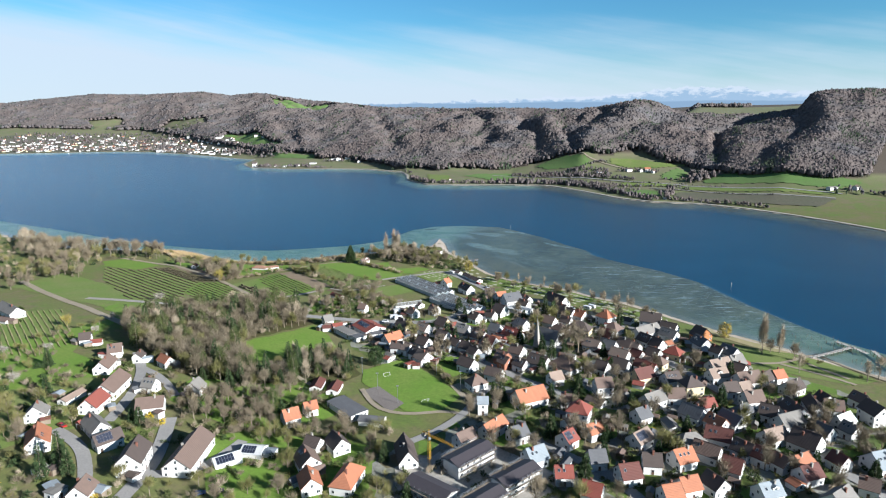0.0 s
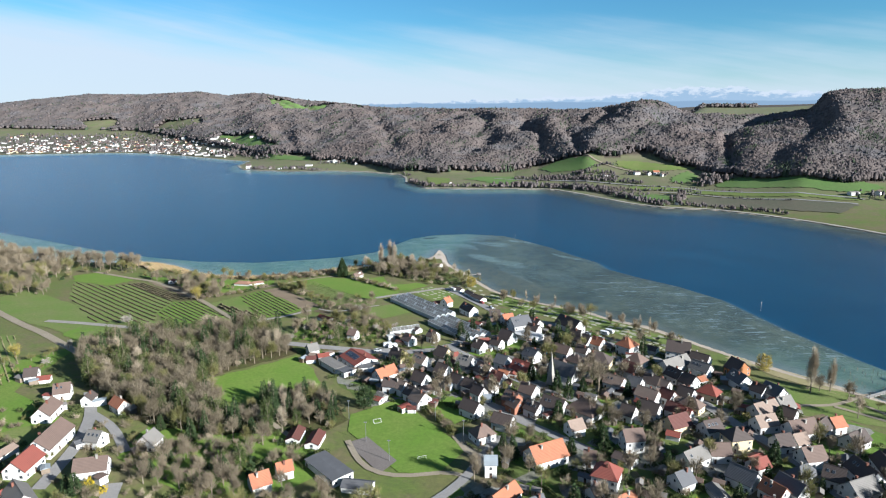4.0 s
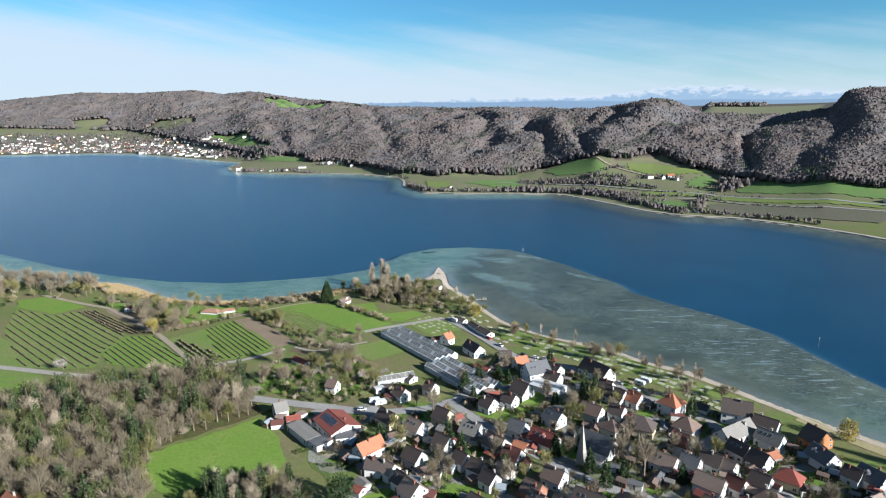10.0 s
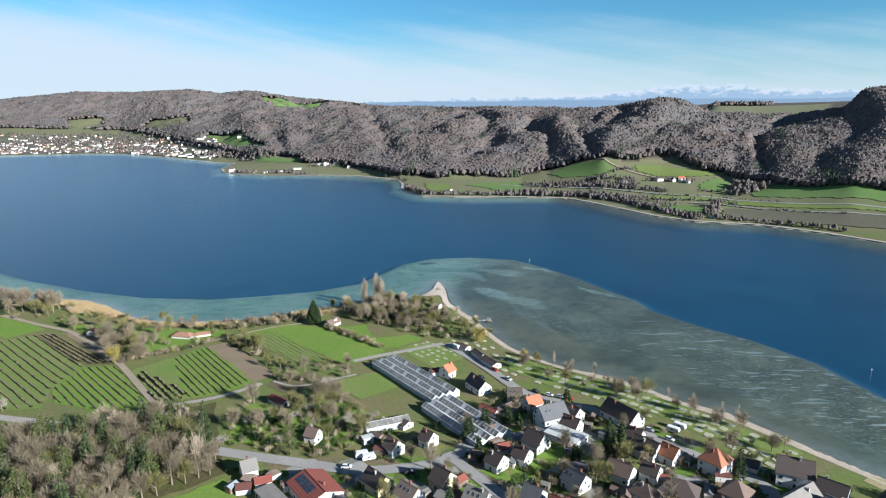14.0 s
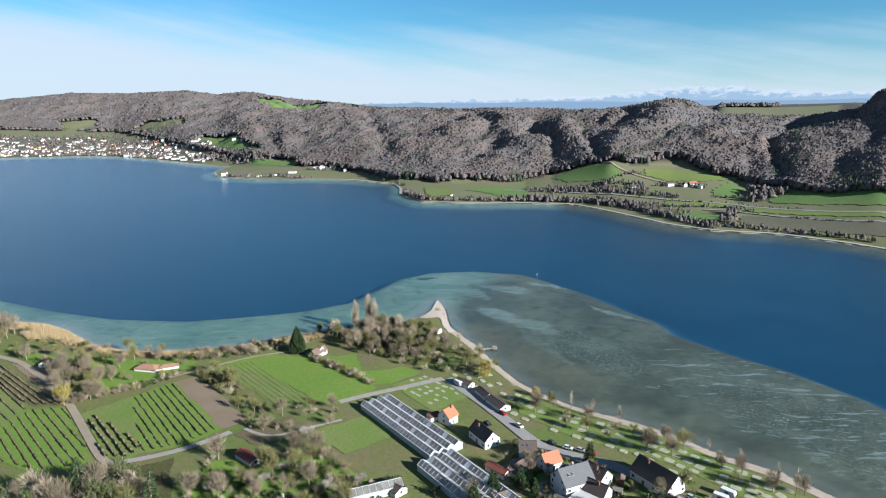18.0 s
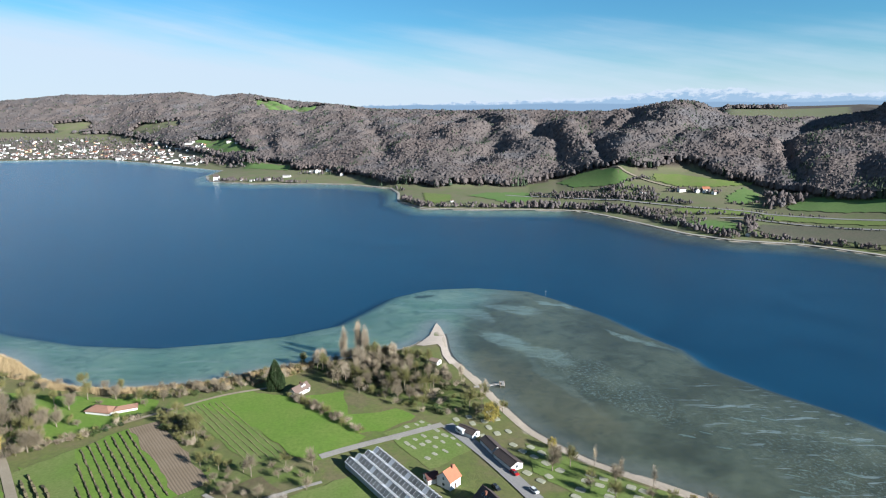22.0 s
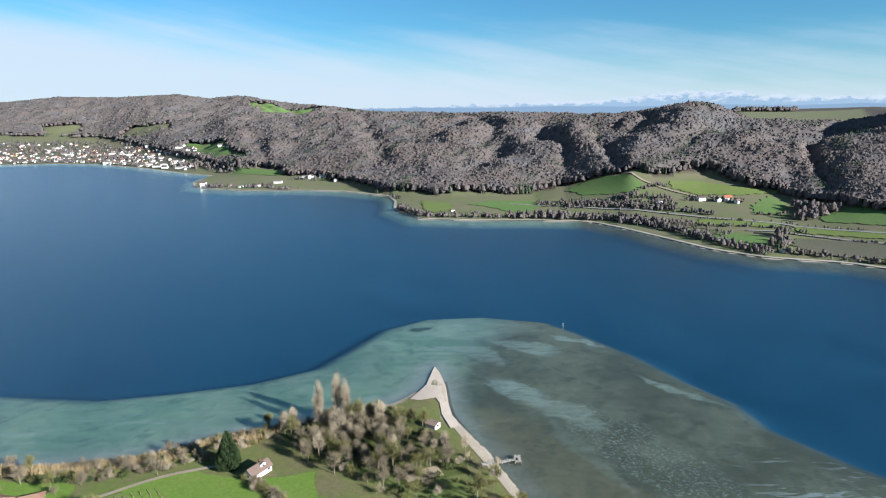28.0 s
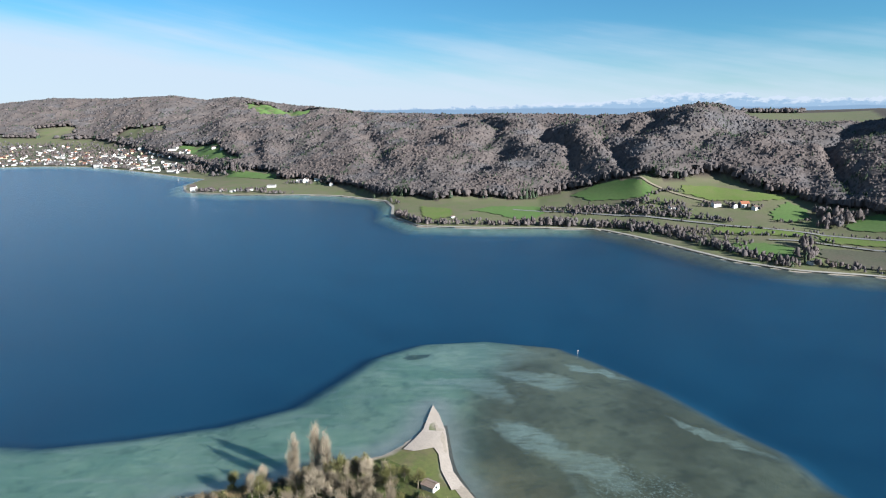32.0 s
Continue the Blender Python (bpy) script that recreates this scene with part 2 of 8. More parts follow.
def grid_mesh(name, xs, ys, zfun, mats, smooth=True):
    gx, gy = np.meshgrid(xs, ys)
    gz = zfun(gx, gy)
    nx, ny = len(xs), len(ys)
    me = bpy.data.meshes.new(name)
    me.vertices.add(nx * ny)
    me.vertices.foreach_set("co", np.stack([gx, gy, gz], -1).ravel())
    i = (np.arange(ny - 1)[:, None] * nx + np.arange(nx - 1)[None]).ravel()
    quads = np.stack([i, i + 1, i + nx + 1, i + nx], -1).ravel()
    me.loops.add(len(quads))
    me.loops.foreach_set("vertex_index", quads)
    me.polygons.add(len(i))
    me.polygons.foreach_set("loop_start", np.arange(len(i)) * 4)
    me.polygons.foreach_set("use_smooth", [smooth] * len(i))
    for m in mats:
        me.materials.append(m)
    me.update()
    me.validate()
    return me


def ground_mat(n, pos):
    sep = n.add("ShaderNodeSeparateXYZ", {0: pos})
    z = sep.outputs[2]
    wood = n.add("ShaderNodeAttribute")
    wood.attribute_name = "wood"
    wood = wood.outputs["Fac"]
    big = n.ramp(n.noise(pos, 0.03, 5, 0.6), [(0.35, 0.0), (0.65, 1.0)])
    dry = n.ramp(n.noise(pos, 0.055, 6, 0.7), [(0.48, 0.0), (0.6, 1.0)])
    fine = n.ramp(n.noise(pos, 0.5, 5, 0.7), [(0.3, 0.0), (0.75, 1.0)])
    grass = n.mix(big, (0.135, 0.185, 0.038), (0.175, 0.165, 0.062))
    grass = n.mix(n.math("MULTIPLY", dry, 0.7), grass, (0.20, 0.155, 0.09))
    grass = n.mix(n.math("MULTIPLY", fine, 0.6), grass, (0.075, 0.085, 0.04))
    # over the lake: brown scrubby grass, greyed by haze put into the colour
    grass = n.mix(n.range(sep.outputs[1], 800.0, 1000.0, 0.0, 0.75), grass, n.mix(big, (0.145, 0.165, 0.075), (0.185, 0.165, 0.11)))
    floor_col = n.mix(fine, (0.10, 0.08, 0.06), (0.06, 0.05, 0.04))
    col = n.mix(wood, grass, floor_col)
    sandy = n.range(n.math("MULTIPLY_ADD", n.noise(pos, 0.12, 4), 0.35, z), 0.42, 0.62, 1.0, 0.0)
    sand = n.mix(fine, (0.48, 0.41, 0.33), (0.36, 0.30, 0.235))
    col = n.mix(sandy, col, sand)
    # lake bed: pale marl with weed; below the drop-off only the blue of deep water shows
    weed1 = n.ramp(n.noise(pos, 0.022, 5, 0.65), [(0.42, 0.0), (0.6, 1.0)])
    weed2 = n.ramp(n.noise(pos, 0.10, 5, 0.7), [(0.52, 0.0), (0.64, 1.0)])
    warp = n.add("ShaderNodeTexNoise", {"Vector": pos, "Scale": 0.06, "Detail": 7.0, "Roughness": 0.65}).outputs[1]
    shift = n.add("ShaderNodeVectorMath", {0: warp, 1: (26.0, 26.0, 0.0)})
    shift.operation = "MULTIPLY"
    bent = n.add("ShaderNodeVectorMath", {0: pos, 1: shift.outputs[0]})
    bent.operation = "ADD"

    def patch(cx, cy, rx, ry, turn, hard=0.5):
        """A shoal with a ragged rim: 1 inside, 0 outside."""
        m = n.add("ShaderNodeMapping", {0: bent.outputs[0], 1: (cx + 13, cy + 13, 0.0), 2: (0, 0, radians(turn)), 3: (rx, ry, 1e6)})
        m.vector_type = "TEXTURE"
        flat = n.add("ShaderNodeSeparateXYZ", {0: m.outputs[0]})
        r = n.math("ADD", n.math("POWER", n.math("ABSOLUTE", flat.outputs[0]), 2.0), n.math("POWER", n.math("ABSOLUTE", flat.outputs[1]), 2.0))
        return n.range(r, hard, 1.4, 1.0, 0.0, True)
    beyond = n.math("MAXIMUM", n.math("SUBTRACT", sep.outputs[1], 660.0), 0.0)
    west = n.range(n.math("MULTIPLY_ADD", beyond, -0.35, n.add("ShaderNodeSeparateXYZ", {0: bent.outputs[0]}).outputs[0]), 4.0, 40.0, 0.0, 1.0, True)
    west = n.math("MULTIPLY", west, n.range(sep.outputs[1], 360.0, 430.0, 0.25, 1.0, True))
    pale = n.mix(weed1, (0.78, 0.93, 0.70), (0.54, 0.75, 0.56))
    streak = n.add("ShaderNodeMapping", {0: pos, 2: (0, 0, 0.25), 3: (0.03, 0.16, 1.0)}).outputs[0]
    light = n.ramp(n.noise(streak, 1.0, 5, 0.65), [(0.5, 0.0), (0.68, 1.0)])
    pale = n.mix(n.math("MULTIPLY", light, 0.7), pale, (0.92, 1.0, 0.85))
    murky = n.mix(weed1, (0.64, 0.62, 0.42), (0.38, 0.36, 0.24))
    bed = n.mix(west, pale, murky)
    bed = n.mix(n.math("MULTIPLY", patch(48, 566, 62, 20, -58), 0.7), bed, (0.72, 0.60, 0.36))
    bed = n.mix(n.math("MULTIPLY", weed2, 0.5), bed, n.mix(west, (0.24, 0.38, 0.31), (0.24, 0.25, 0.19)))
    bed = n.mix(1.0, bed, n.mix(west, (0.90, 0.90, 0.85), (0.76, 0.75, 0.72)), "MULTIPLY")
    chalk = (0.86, 0.92, 0.76)
    broken = n.ramp(n.noise(streak, 2.2, 6, 0.75), [(0.34, 0.2), (0.52, 1.0)])
    for cx, cy, rx, ry, turn, k in ((20, 735, 40, 22, 8, 0.45), (50, 702, 24, 9, -25, 0.8), (6, 700, 18, 6, 0, 0.9), (24, 690, 16, 9, -40, 0.8), (86, 713, 18, 4, -35, 0.9), (120, 641, 24, 4, -50, 0.7), (38, 640, 19, 10, -50, 0.9), (58, 618, 22, 9, -48, 0.6), (62, 578, 40, 4, -68, 0.25)):
        bed = n.mix(n.math("MULTIPLY", n.math("MULTIPLY", patch(cx, cy, rx, ry, turn, 0.3), broken), k), bed, chalk)
    speck = n.ramp(n.noise(pos, 0.62, 4, 0.8), [(0.53, 0.0), (0.59, 1.0)])
    trail = n.math("MAXIMUM", patch(86, 578, 54, 17, -62), n.math("MULTIPLY", patch(190, 450, 120, 34, -60), 0.7))
    bed = n.mix(n.math("MULTIPLY", n.math("MULTIPLY", speck, trail), 0.62), bed, (0.95, 1.0, 0.85))
    dash = n.add("ShaderNodeMapping", {0: pos, 2: (0, 0, 0.25), 3: (0.07, 0.33, 1.0)}).outputs[0]
    dashes = n.ramp(n.noise(dash, 1.0, 2, 0.5), [(0.60, 0.0), (0.64, 1.0)])
    bed = n.mix(n.math("MULTIPLY", n.math("MULTIPLY", dashes, patch(190, 470, 120, 40, -60)), 0.95), bed, (1.0, 1.0, 0.9))
    for cx, cy, rx, ry in ((-14, 738, 9, 4), (-5, 676, 4, 2)):
        bed = n.mix(n.math("MULTIPLY", patch(cx, cy, rx, ry, 10), 0.8), bed, (0.07, 0.085, 0.07))
    marl = n.range(z, -0.9, -0.42, 0.0, 1.0, True)
    bed = n.mix(n.math("MULTIPLY", marl, 0.92), bed, n.mix(west, (0.94, 0.90, 0.79), (0.56, 0.51, 0.40)))
    mottle = n.ramp(n.noise(bent.outputs[0], 0.16, 7, 0.72), [(0.36, 0.0), (0.62, 1.0)])
    bed = n.mix(n.math("MULTIPLY", mottle, 0.38), bed, n.mix(west, (0.30, 0.44, 0.36), (0.20, 0.21, 0.13)))
    deep = n.range(z, -1.9, -6.5, 0.0, 1.0)
    bed = n.mix(deep, bed, (0.038, 0.168, 0.305))
    under = n.math("LESS_THAN", z, -0.02)
    return n.mix(under, col, bed), 0.95, fine, 0.15


# clearings, fields and the town on the far slopes
OPEN = [[(-785, 2204), (-754, 2255), (-640, 2190), (-544, 1995), (-472, 1890), (-467, 1843), (-561, 1939), (-723, 2132)], [(-1193, 2694), (-1148, 2736), (-977, 2680), (-904, 2499), (-1000, 2498)],
        [(-1649, 2969), (-1463, 2964), (-1399, 2843), (-1506, 2803)], [(-795, 3040), (-725, 3050), (-620, 3160), (-447, 2960), (-440, 2760), (-537, 2800), (-596, 2625), (-711, 2750)],
        [(-470, 3200), (-380, 3200), (-360, 3050), (-440, 3050)], [(575, 1545), (640, 1528), (798, 1516), (1400, 2490), (905, 2490)],
        [(194, 1329), (226, 1340), (253, 1330), (271, 1310), (291, 1306), (334, 1265), (374, 1256), (421, 1220), (462, 1193), (440, 1180), (406, 1165), (291, 1225), (211, 1240)], [(382, 1107), (394, 1136), (435, 1177), (446, 1149), (423, 1090)],
        [(-503, 1834), (-399, 1773), (-330, 1700), (-337, 1650), (-470, 1700)], [(15, 2010), (84, 2040), (90, 2140), (10, 2140)]]


def hill_woods(x, y):
    """1 where the far slopes are wooded."""
    dep = np.maximum(y - 190, 60)
    a = x / dep
    fd = np.interp(a, [r[0] for r in FOOT], [r[1] for r in FOOT])
    far = within(x, y, FAR_SHORE + FAR_BACK)
    out = far & (dep > fd + 12 * wavy(x, y, 140, 5.0))
    for ring in OPEN:
        out &= ~within(x, y, ring)
    return out


XS = steps((-6000, -2400, 240), (-2400, -420, 22), (-420, 420, 2.5), (420, 1500, 18), (1500, 6400, 350))
YS = steps((-2400, 0, 200), (0, 80, 16), (80, 780, 2.5), (780, 1400, 12), (1400, 2600, 20), (2600, 4200, 40), (4200, 6400, 220))
ground_me = grid_mesh("ground", XS, YS, height, [material("ground_soil", ground_mat)])
gx, gy = np.meshgrid(XS, YS)
wood_att = ground_me.attributes.new("wood", "FLOAT", "POINT")
wood_att.data.foreach_set("value", hill_woods(gx, gy).astype(float).ravel())
ground = tagged(new("ground", ground_me), "grassy land with a sandy shore, lake bed and distant hills", "ground", kind="structure")


def water_mat():
    m = bpy.data.materials.new("lake_water")
    m.use_nodes = True
    n = Nodes(m.node_tree)
    pos = n.add("ShaderNodeNewGeometry").outputs["Position"]
    mp = n.add("ShaderNodeMapping", {0: pos, 2: (0, 0, 0.5), 3: (1.0, 0.35, 1.0)}).outputs[0]
    w1 = n.noise(mp, 0.75, 5, 0.7)
    w2 = n.noise(pos, 0.02, 3)
    wave = n.add("ShaderNodeTexWave", {"Vector": n.add("ShaderNodeMapping", {0: pos, 2: (0, 0, -0.45)}).outputs[0], "Scale": 0.095, "Distortion": 5.0, "Detail": 3.0, "Detail Scale": 1.6})
    wave.bands_direction = "Y"
    hgt = n.math("MULTIPLY_ADD", wave.outputs[1], 0.5, w1)
    bump = n.add("ShaderNodeBump", {"Height": hgt, "Distance": 0.4, "Strength": 0.38})
    gloss = n.add("ShaderNodeBsdfGlossy", {"Color": (1, 1, 1, 1), "Roughness": 0.22, "Normal": bump.outputs[0]})
    clear = n.add("ShaderNodeBsdfTransparent", {"Color": (0.9, 0.97, 0.97, 1)})
    fres = n.add("ShaderNodeFresnel", {"IOR": 1.33, "Normal": bump.outputs[0]})
    fac = n.math("MULTIPLY", fres.outputs[0], n.math("MULTIPLY_ADD", w2, 0.2, 0.70))
    mix = n.add("ShaderNodeMixShader", {0: fac, 1: clear.outputs[0], 2: gloss.outputs[0]})
    n.add("ShaderNodeOutputMaterial", {0: mix.outputs[0]})
    return m


water = tagged(new("water", flat_mesh("water", [(-6000, -600, 0), (2500, -600, 0), (2500, 2600, 0), (-6000, 2600, 0)], [(0, 1, 2, 3)], [water_mat()])),
               "calm blue lake, turquoise over the shallow shelf", "lake", kind="structure")

# ---- helpers for things ----
from mathutils.geometry import delaunay_2d_cdt

RNG = random.Random(7)


class Shape:
    """Collects boxes and other simple solids into one mesh."""

    def __init__(self):
        self.v, self.f, self.m = [], [], []

    def face(self, pts, mi=0):
        b = len(self.v)
        self.v += [tuple(p) for p in pts]
        self.f.append(tuple(range(b, b + len(pts))))
        self.m.append(mi)

    def solid(self, pts, faces, mi=0):
        b = len(self.v)
        self.v += [tuple(p) for p in pts]
        self.f += [tuple(b + i for i in q) for q in faces]
        self.m += [mi] * len(faces)

    def box(self, x0, x1, y0, y1, z0, z1, mi=0, rz=0.0, at=None):
        c = [(x, y, z) for z in (z0, z1) for x, y in ((x0, y0), (x1, y0), (x1, y1), (x0, y1))]
        if at is not None:
            cs, sn = math.cos(rz), math.sin(rz)
            c = [(at[0] + x * cs - y * sn, at[1] + x * sn + y * cs, at[2] + z) for x, y, z in c]
        self.solid(c, [(3, 2, 1, 0), (4, 5, 6, 7), (0, 1, 5, 4), (1, 2, 6, 5), (2, 3, 7, 6), (3, 0, 4, 7)], mi)

    def tube(self, a, b, r0, r1, sides=5, mi=0):
        a, b = Vector(a), Vector(b)
        q = (b - a).to_track_quat("Z", "Y")
        pts = []
        for p, r in ((a, r0), (b, r1)):
            pts += [p + q @ Vector((r * math.cos(2 * math.pi * k / sides), r * math.sin(2 * math.pi * k / sides), 0)) for k in range(sides)]
        fs = [(k, (k + 1) % sides, sides + (k + 1) % sides, sides + k) for k in range(sides)] + [tuple(range(sides - 1, -1, -1)), tuple(range(sides, 2 * sides))]
        self.solid(pts, fs, mi)

    def mesh(self, name, mats, smooth=False):
        me = flat_mesh(name, self.v, self.f, mats, smooth)
        me.polygons.foreach_set("material_index", self.m)
        return me


def part(name, data, parent, label="", at=None):
    """One mesh under a thing or under a part."""
    ob = new(name, data)
    ob.parent = parent
    if at is not None:
        ob.matrix_basis = at
    if label:
        ob["label"] = label
    return ob


def thing(name, m, label, category, group=""):
    ob = new(name)
    ob.empty_display_size = 0.5
    ob.matrix_basis = m
    return tagged(ob, label, category, group)


def ground_z(x, y):
    return float(height(np.array([float(x)]), np.array([float(y)]))[0])


def ring_mesh(name, ring, lift, mat, step=8.0):
    """A sheet that lies on the ground inside a ring."""
    pts, n = [], len(ring)
    for (ax, ay), (bx, by) in zip(ring, ring[1:] + ring[:1]):
        k = max(1, int(math.hypot(bx - ax, by - ay) / step))
        pts += [(ax + (bx - ax) * i / k, ay + (by - ay) * i / k) for i in range(k)]
    edge = [(i, (i + 1) % len(pts)) for i in range(len(pts))]
    xs, ys = [p[0] for p in pts], [p[1] for p in pts]
    gx, gy = np.meshgrid(np.arange(min(xs) + step / 2, max(xs), step), np.arange(min(ys) + step / 2, max(ys), step))
    gx, gy = gx.ravel(), gy.ravel()
    ok = within(gx, gy, pts) & (away(gx, gy, pts + pts[:1]) > step * 0.4)
    allp = [Vector(p) for p in pts] + [Vector((a, b)) for a, b in zip(gx[ok], gy[ok])]
    v, _, f, *_ = delaunay_2d_cdt(allp, edge, [], 1, 1e-4)
    z = height(np.array([p[0] for p in v]), np.array([p[1] for p in v])) + lift
    return flat_mesh(name, [(p[0], p[1], c) for p, c in zip(v, z)], f, [mat], True)


def ragged(ring, amount):
    """A ring whose sides wander a little, as field edges do."""
    out = []
    for (ax, ay), (bx, by) in zip(ring, ring[1:] + ring[:1]):
        k = max(1, int(math.hypot(bx - ax, by - ay) / 4.0))
        out += [(ax + (bx - ax) * i / k, ay + (by - ay) * i / k) for i in range(k)]
    p = np.array(out, float)
    p = p + amount * np.stack([wavy(p[:, 0], p[:, 1], 17, 1.0), wavy(p[:, 0], p[:, 1], 15, 4.0)], 1)
    return [tuple(q) for q in p.tolist()]


def sheet(name, ring, lift, mat, label, category):
    if category in ("meadow", "lawn", "field", "ground", "garden"):
        ring = ragged(ring, 1.1 if ring[0][1] < 800 else 3.5)
    return tagged(new(name, ring_mesh(name, ring, lift, mat)), label, category, kind="structure")


STREETS = []


def ribbon(name, line, width, lift, mat, label, category="road"):
    """A road or path along a line on the ground."""
    pts = [Vector(line[0])]
    for a, b in zip(line, line[1:]):
        a, b = Vector(a), Vector(b)
        k = max(1, int((b - a).length / 5))
        pts += [a + (b - a) * (i + 1) / k for i in range(k)]
    for _ in range(3):
        pts = [pts[0]] + [(pts[i - 1] + pts[i] * 2 + pts[i + 1]) / 4 for i in range(1, len(pts) - 1)] + [pts[-1]]
    if name == "street":
        STREETS.extend((p.x, p.y, width / 2) for p in pts)
    verts = []
    for i, p in enumerate(pts):
        d = (pts[min(i + 1, len(pts) - 1)] - pts[max(i - 1, 0)]).normalized()
        for s in (-0.5, 0.0, 0.5):
            q = p + Vector((-d.y, d.x)) * width * s
            verts.append((q.x, q.y, ground_z(q.x, q.y) + lift))
    faces = [(3 * i + k, 3 * i + k + 1, 3 * i + k + 4, 3 * i + k + 3) for i in range(len(pts) - 1) for k in (0, 1)]
    faces = [tuple(reversed(q)) for q in faces]
    return tagged(new(name, flat_mesh(name, verts, faces, [mat], True)), label, category, kind="structure")


# ---- colours of things ----
def rows_mat(col, rough=0.75):
    """Roof tiles: courses and patches of lichen."""
    def build(n, pos):
        r = n.add("ShaderNodeObjectInfo").outputs["Random"]
        k = n.ramp(n.noise(pos, 0.35, 5, 0.7), [(0.3, 0.0), (0.8, 1.0)])
        f = n.ramp(n.noise(pos, 3.0, 3, 0.7), [(0.3, 0.0), (0.75, 1.0)])
        base = n.mix(k, col, tuple(v * 0.62 + 0.012 for v in col))
        base = n.mix(n.math("MULTIPLY", f, 0.45), base, tuple(v * 0.55 for v in col))
        base = n.mix(n.math("MULTIPLY", r, 0.55), base, tuple(v * 0.6 + 0.02 for v in col))
        moss = n.ramp(n.noise(pos, 0.9, 5, 0.75), [(0.5, 0.0), (0.68, 1.0)])
        base = n.mix(n.math("MULTIPLY", moss, 0.4), base, tuple(v * 0.5 + 0.03 for v in col))
        w = n.add("ShaderNodeTexWave", {"Vector": pos, "Scale": 0.9, "Distortion": 0.6, "Detail": 2.0})
        w.bands_direction = "Z"
        base = n.mix(n.math("MULTIPLY", w.outputs[1], 0.3), base, tuple(v * 0.6 for v in col))
        return base, rough, w.outputs[1], 0.08
    return build


ROOFS = {
    "dark": (0.118, 0.090, 0.078), "slate": (0.155, 0.155, 0.162), "grey": (0.27, 0.25, 0.225), "brown": (0.215, 0.150, 0.120), "maroon": (0.17, 0.066, 0.052),
    "red": (0.31, 0.092, 0.066), "orange": (0.50, 0.20, 0.105), "tan": (0.37, 0.275, 0.215), "clay": (0.40, 0.225, 0.15), "white": (0.72, 0.72, 0.70), "bluegrey": (0.36, 0.40, 0.43),
}
ROOF_WORDS = {
    "dark": "dark brown tiled", "slate": "slate-grey", "grey": "weathered grey tiled", "brown": "brown tiled", "maroon": "dark red tiled", "red": "red tiled",
    "orange": "bright orange tiled", "tan": "pale tan tiled", "clay": "weathered clay-tiled", "white": "white sheet", "bluegrey": "blue-grey metal",
}
for k_, c_ in ROOFS.items():
    material("roof_" + k_, rows_mat(c_, 0.7))
WALLS = {"white": (0.80, 0.78, 0.74), "cream": (0.72, 0.60, 0.38), "brick": (0.36, 0.16, 0.10), "timber": (0.44, 0.19, 0.08)}
for k_, c_ in WALLS.items():
    material("wall_" + k_, plain(c_, 0.85, 0.16))
FRAME = material("window_frame", plain((0.7, 0.69, 0.66), 0.5, 0.15))
PANE = material("window_pane", lambda n, pos: ((0.025, 0.03, 0.036), 0.08, None))
BRICK = material("chimney_brick", two_tone((0.25, 0.11, 0.075), (0.18, 0.09, 0.07), 0.4, 4.0))
DOOR = material("door_wood", plain((0.15, 0.085, 0.05), 0.6))
SOLAR = material("solar_panel", lambda n, pos: ((0.014, 0.017, 0.03), 0.4, None))
METAL = material("grey_metal", plain((0.45, 0.46, 0.47), 0.4, 0.15, 0.7))
WOOD = material("weathered_wood", two_tone((0.30, 0.24, 0.18), (0.20, 0.16, 0.12), 0.5, 5.0))
ASPHALT = material("asphalt", two_tone((0.36, 0.345, 0.325), (0.285, 0.27, 0.255), 0.06, 1.5, 0.9))
GRAVEL = material("gravel_path", two_tone((0.40, 0.34, 0.25), (0.32, 0.265, 0.185), 0.1, 1.8, 0.95))
CONCRETE = material("concrete", two_tone((0.42, 0.39, 0.34), (0.33, 0.30, 0.265), 0.2, 2.0, 0.9))
LAWN = material("lush_grass", two_tone((0.145, 0.25, 0.03), (0.19, 0.25, 0.05), 0.06, 0.7, 0.95, (0.11, 0.175, 0.028)))
MEADOW = material("meadow_grass", two_tone((0.15, 0.225, 0.045), (0.215, 0.225, 0.085), 0.05, 0.9, 0.95, (0.115, 0.155, 0.035)))


def furrows(n, pos):
    """Bare soil in shallow furrows along the field."""
    turned = n.add("ShaderNodeMapping", {0: pos, 2: (0, 0, 0.91)}).outputs[0]
    w = n.add("ShaderNodeTexWave", {"Vector": turned, "Scale": 0.28, "Distortion": 1.2, "Detail": 2.0})
    w.bands_direction = "Y"
    k = n.ramp(n.noise(pos, 0.07, 4), [(0.32, 0.0), (0.68, 1.0)])
    col = n.mix(k, (0.30, 0.23, 0.16), (0.235, 0.175, 0.115))
    col = n.mix(n.math("MULTIPLY", w.outputs[1], 0.4), col, (0.17, 0.13, 0.085))
    return n.mix(n.math("MULTIPLY", n.noise(pos, 1.2, 4, 0.7), 0.5), col, (0.16, 0.125, 0.085)), 0.95, w.outputs[1], 0.15


TILLED = material("tilled_soil", furrows)
LITTER = material("leaf_litter", two_tone((0.12, 0.085, 0.045), (0.09, 0.12, 0.025), 0.08, 0.9, 0.95, (0.05, 0.04, 0.022)))


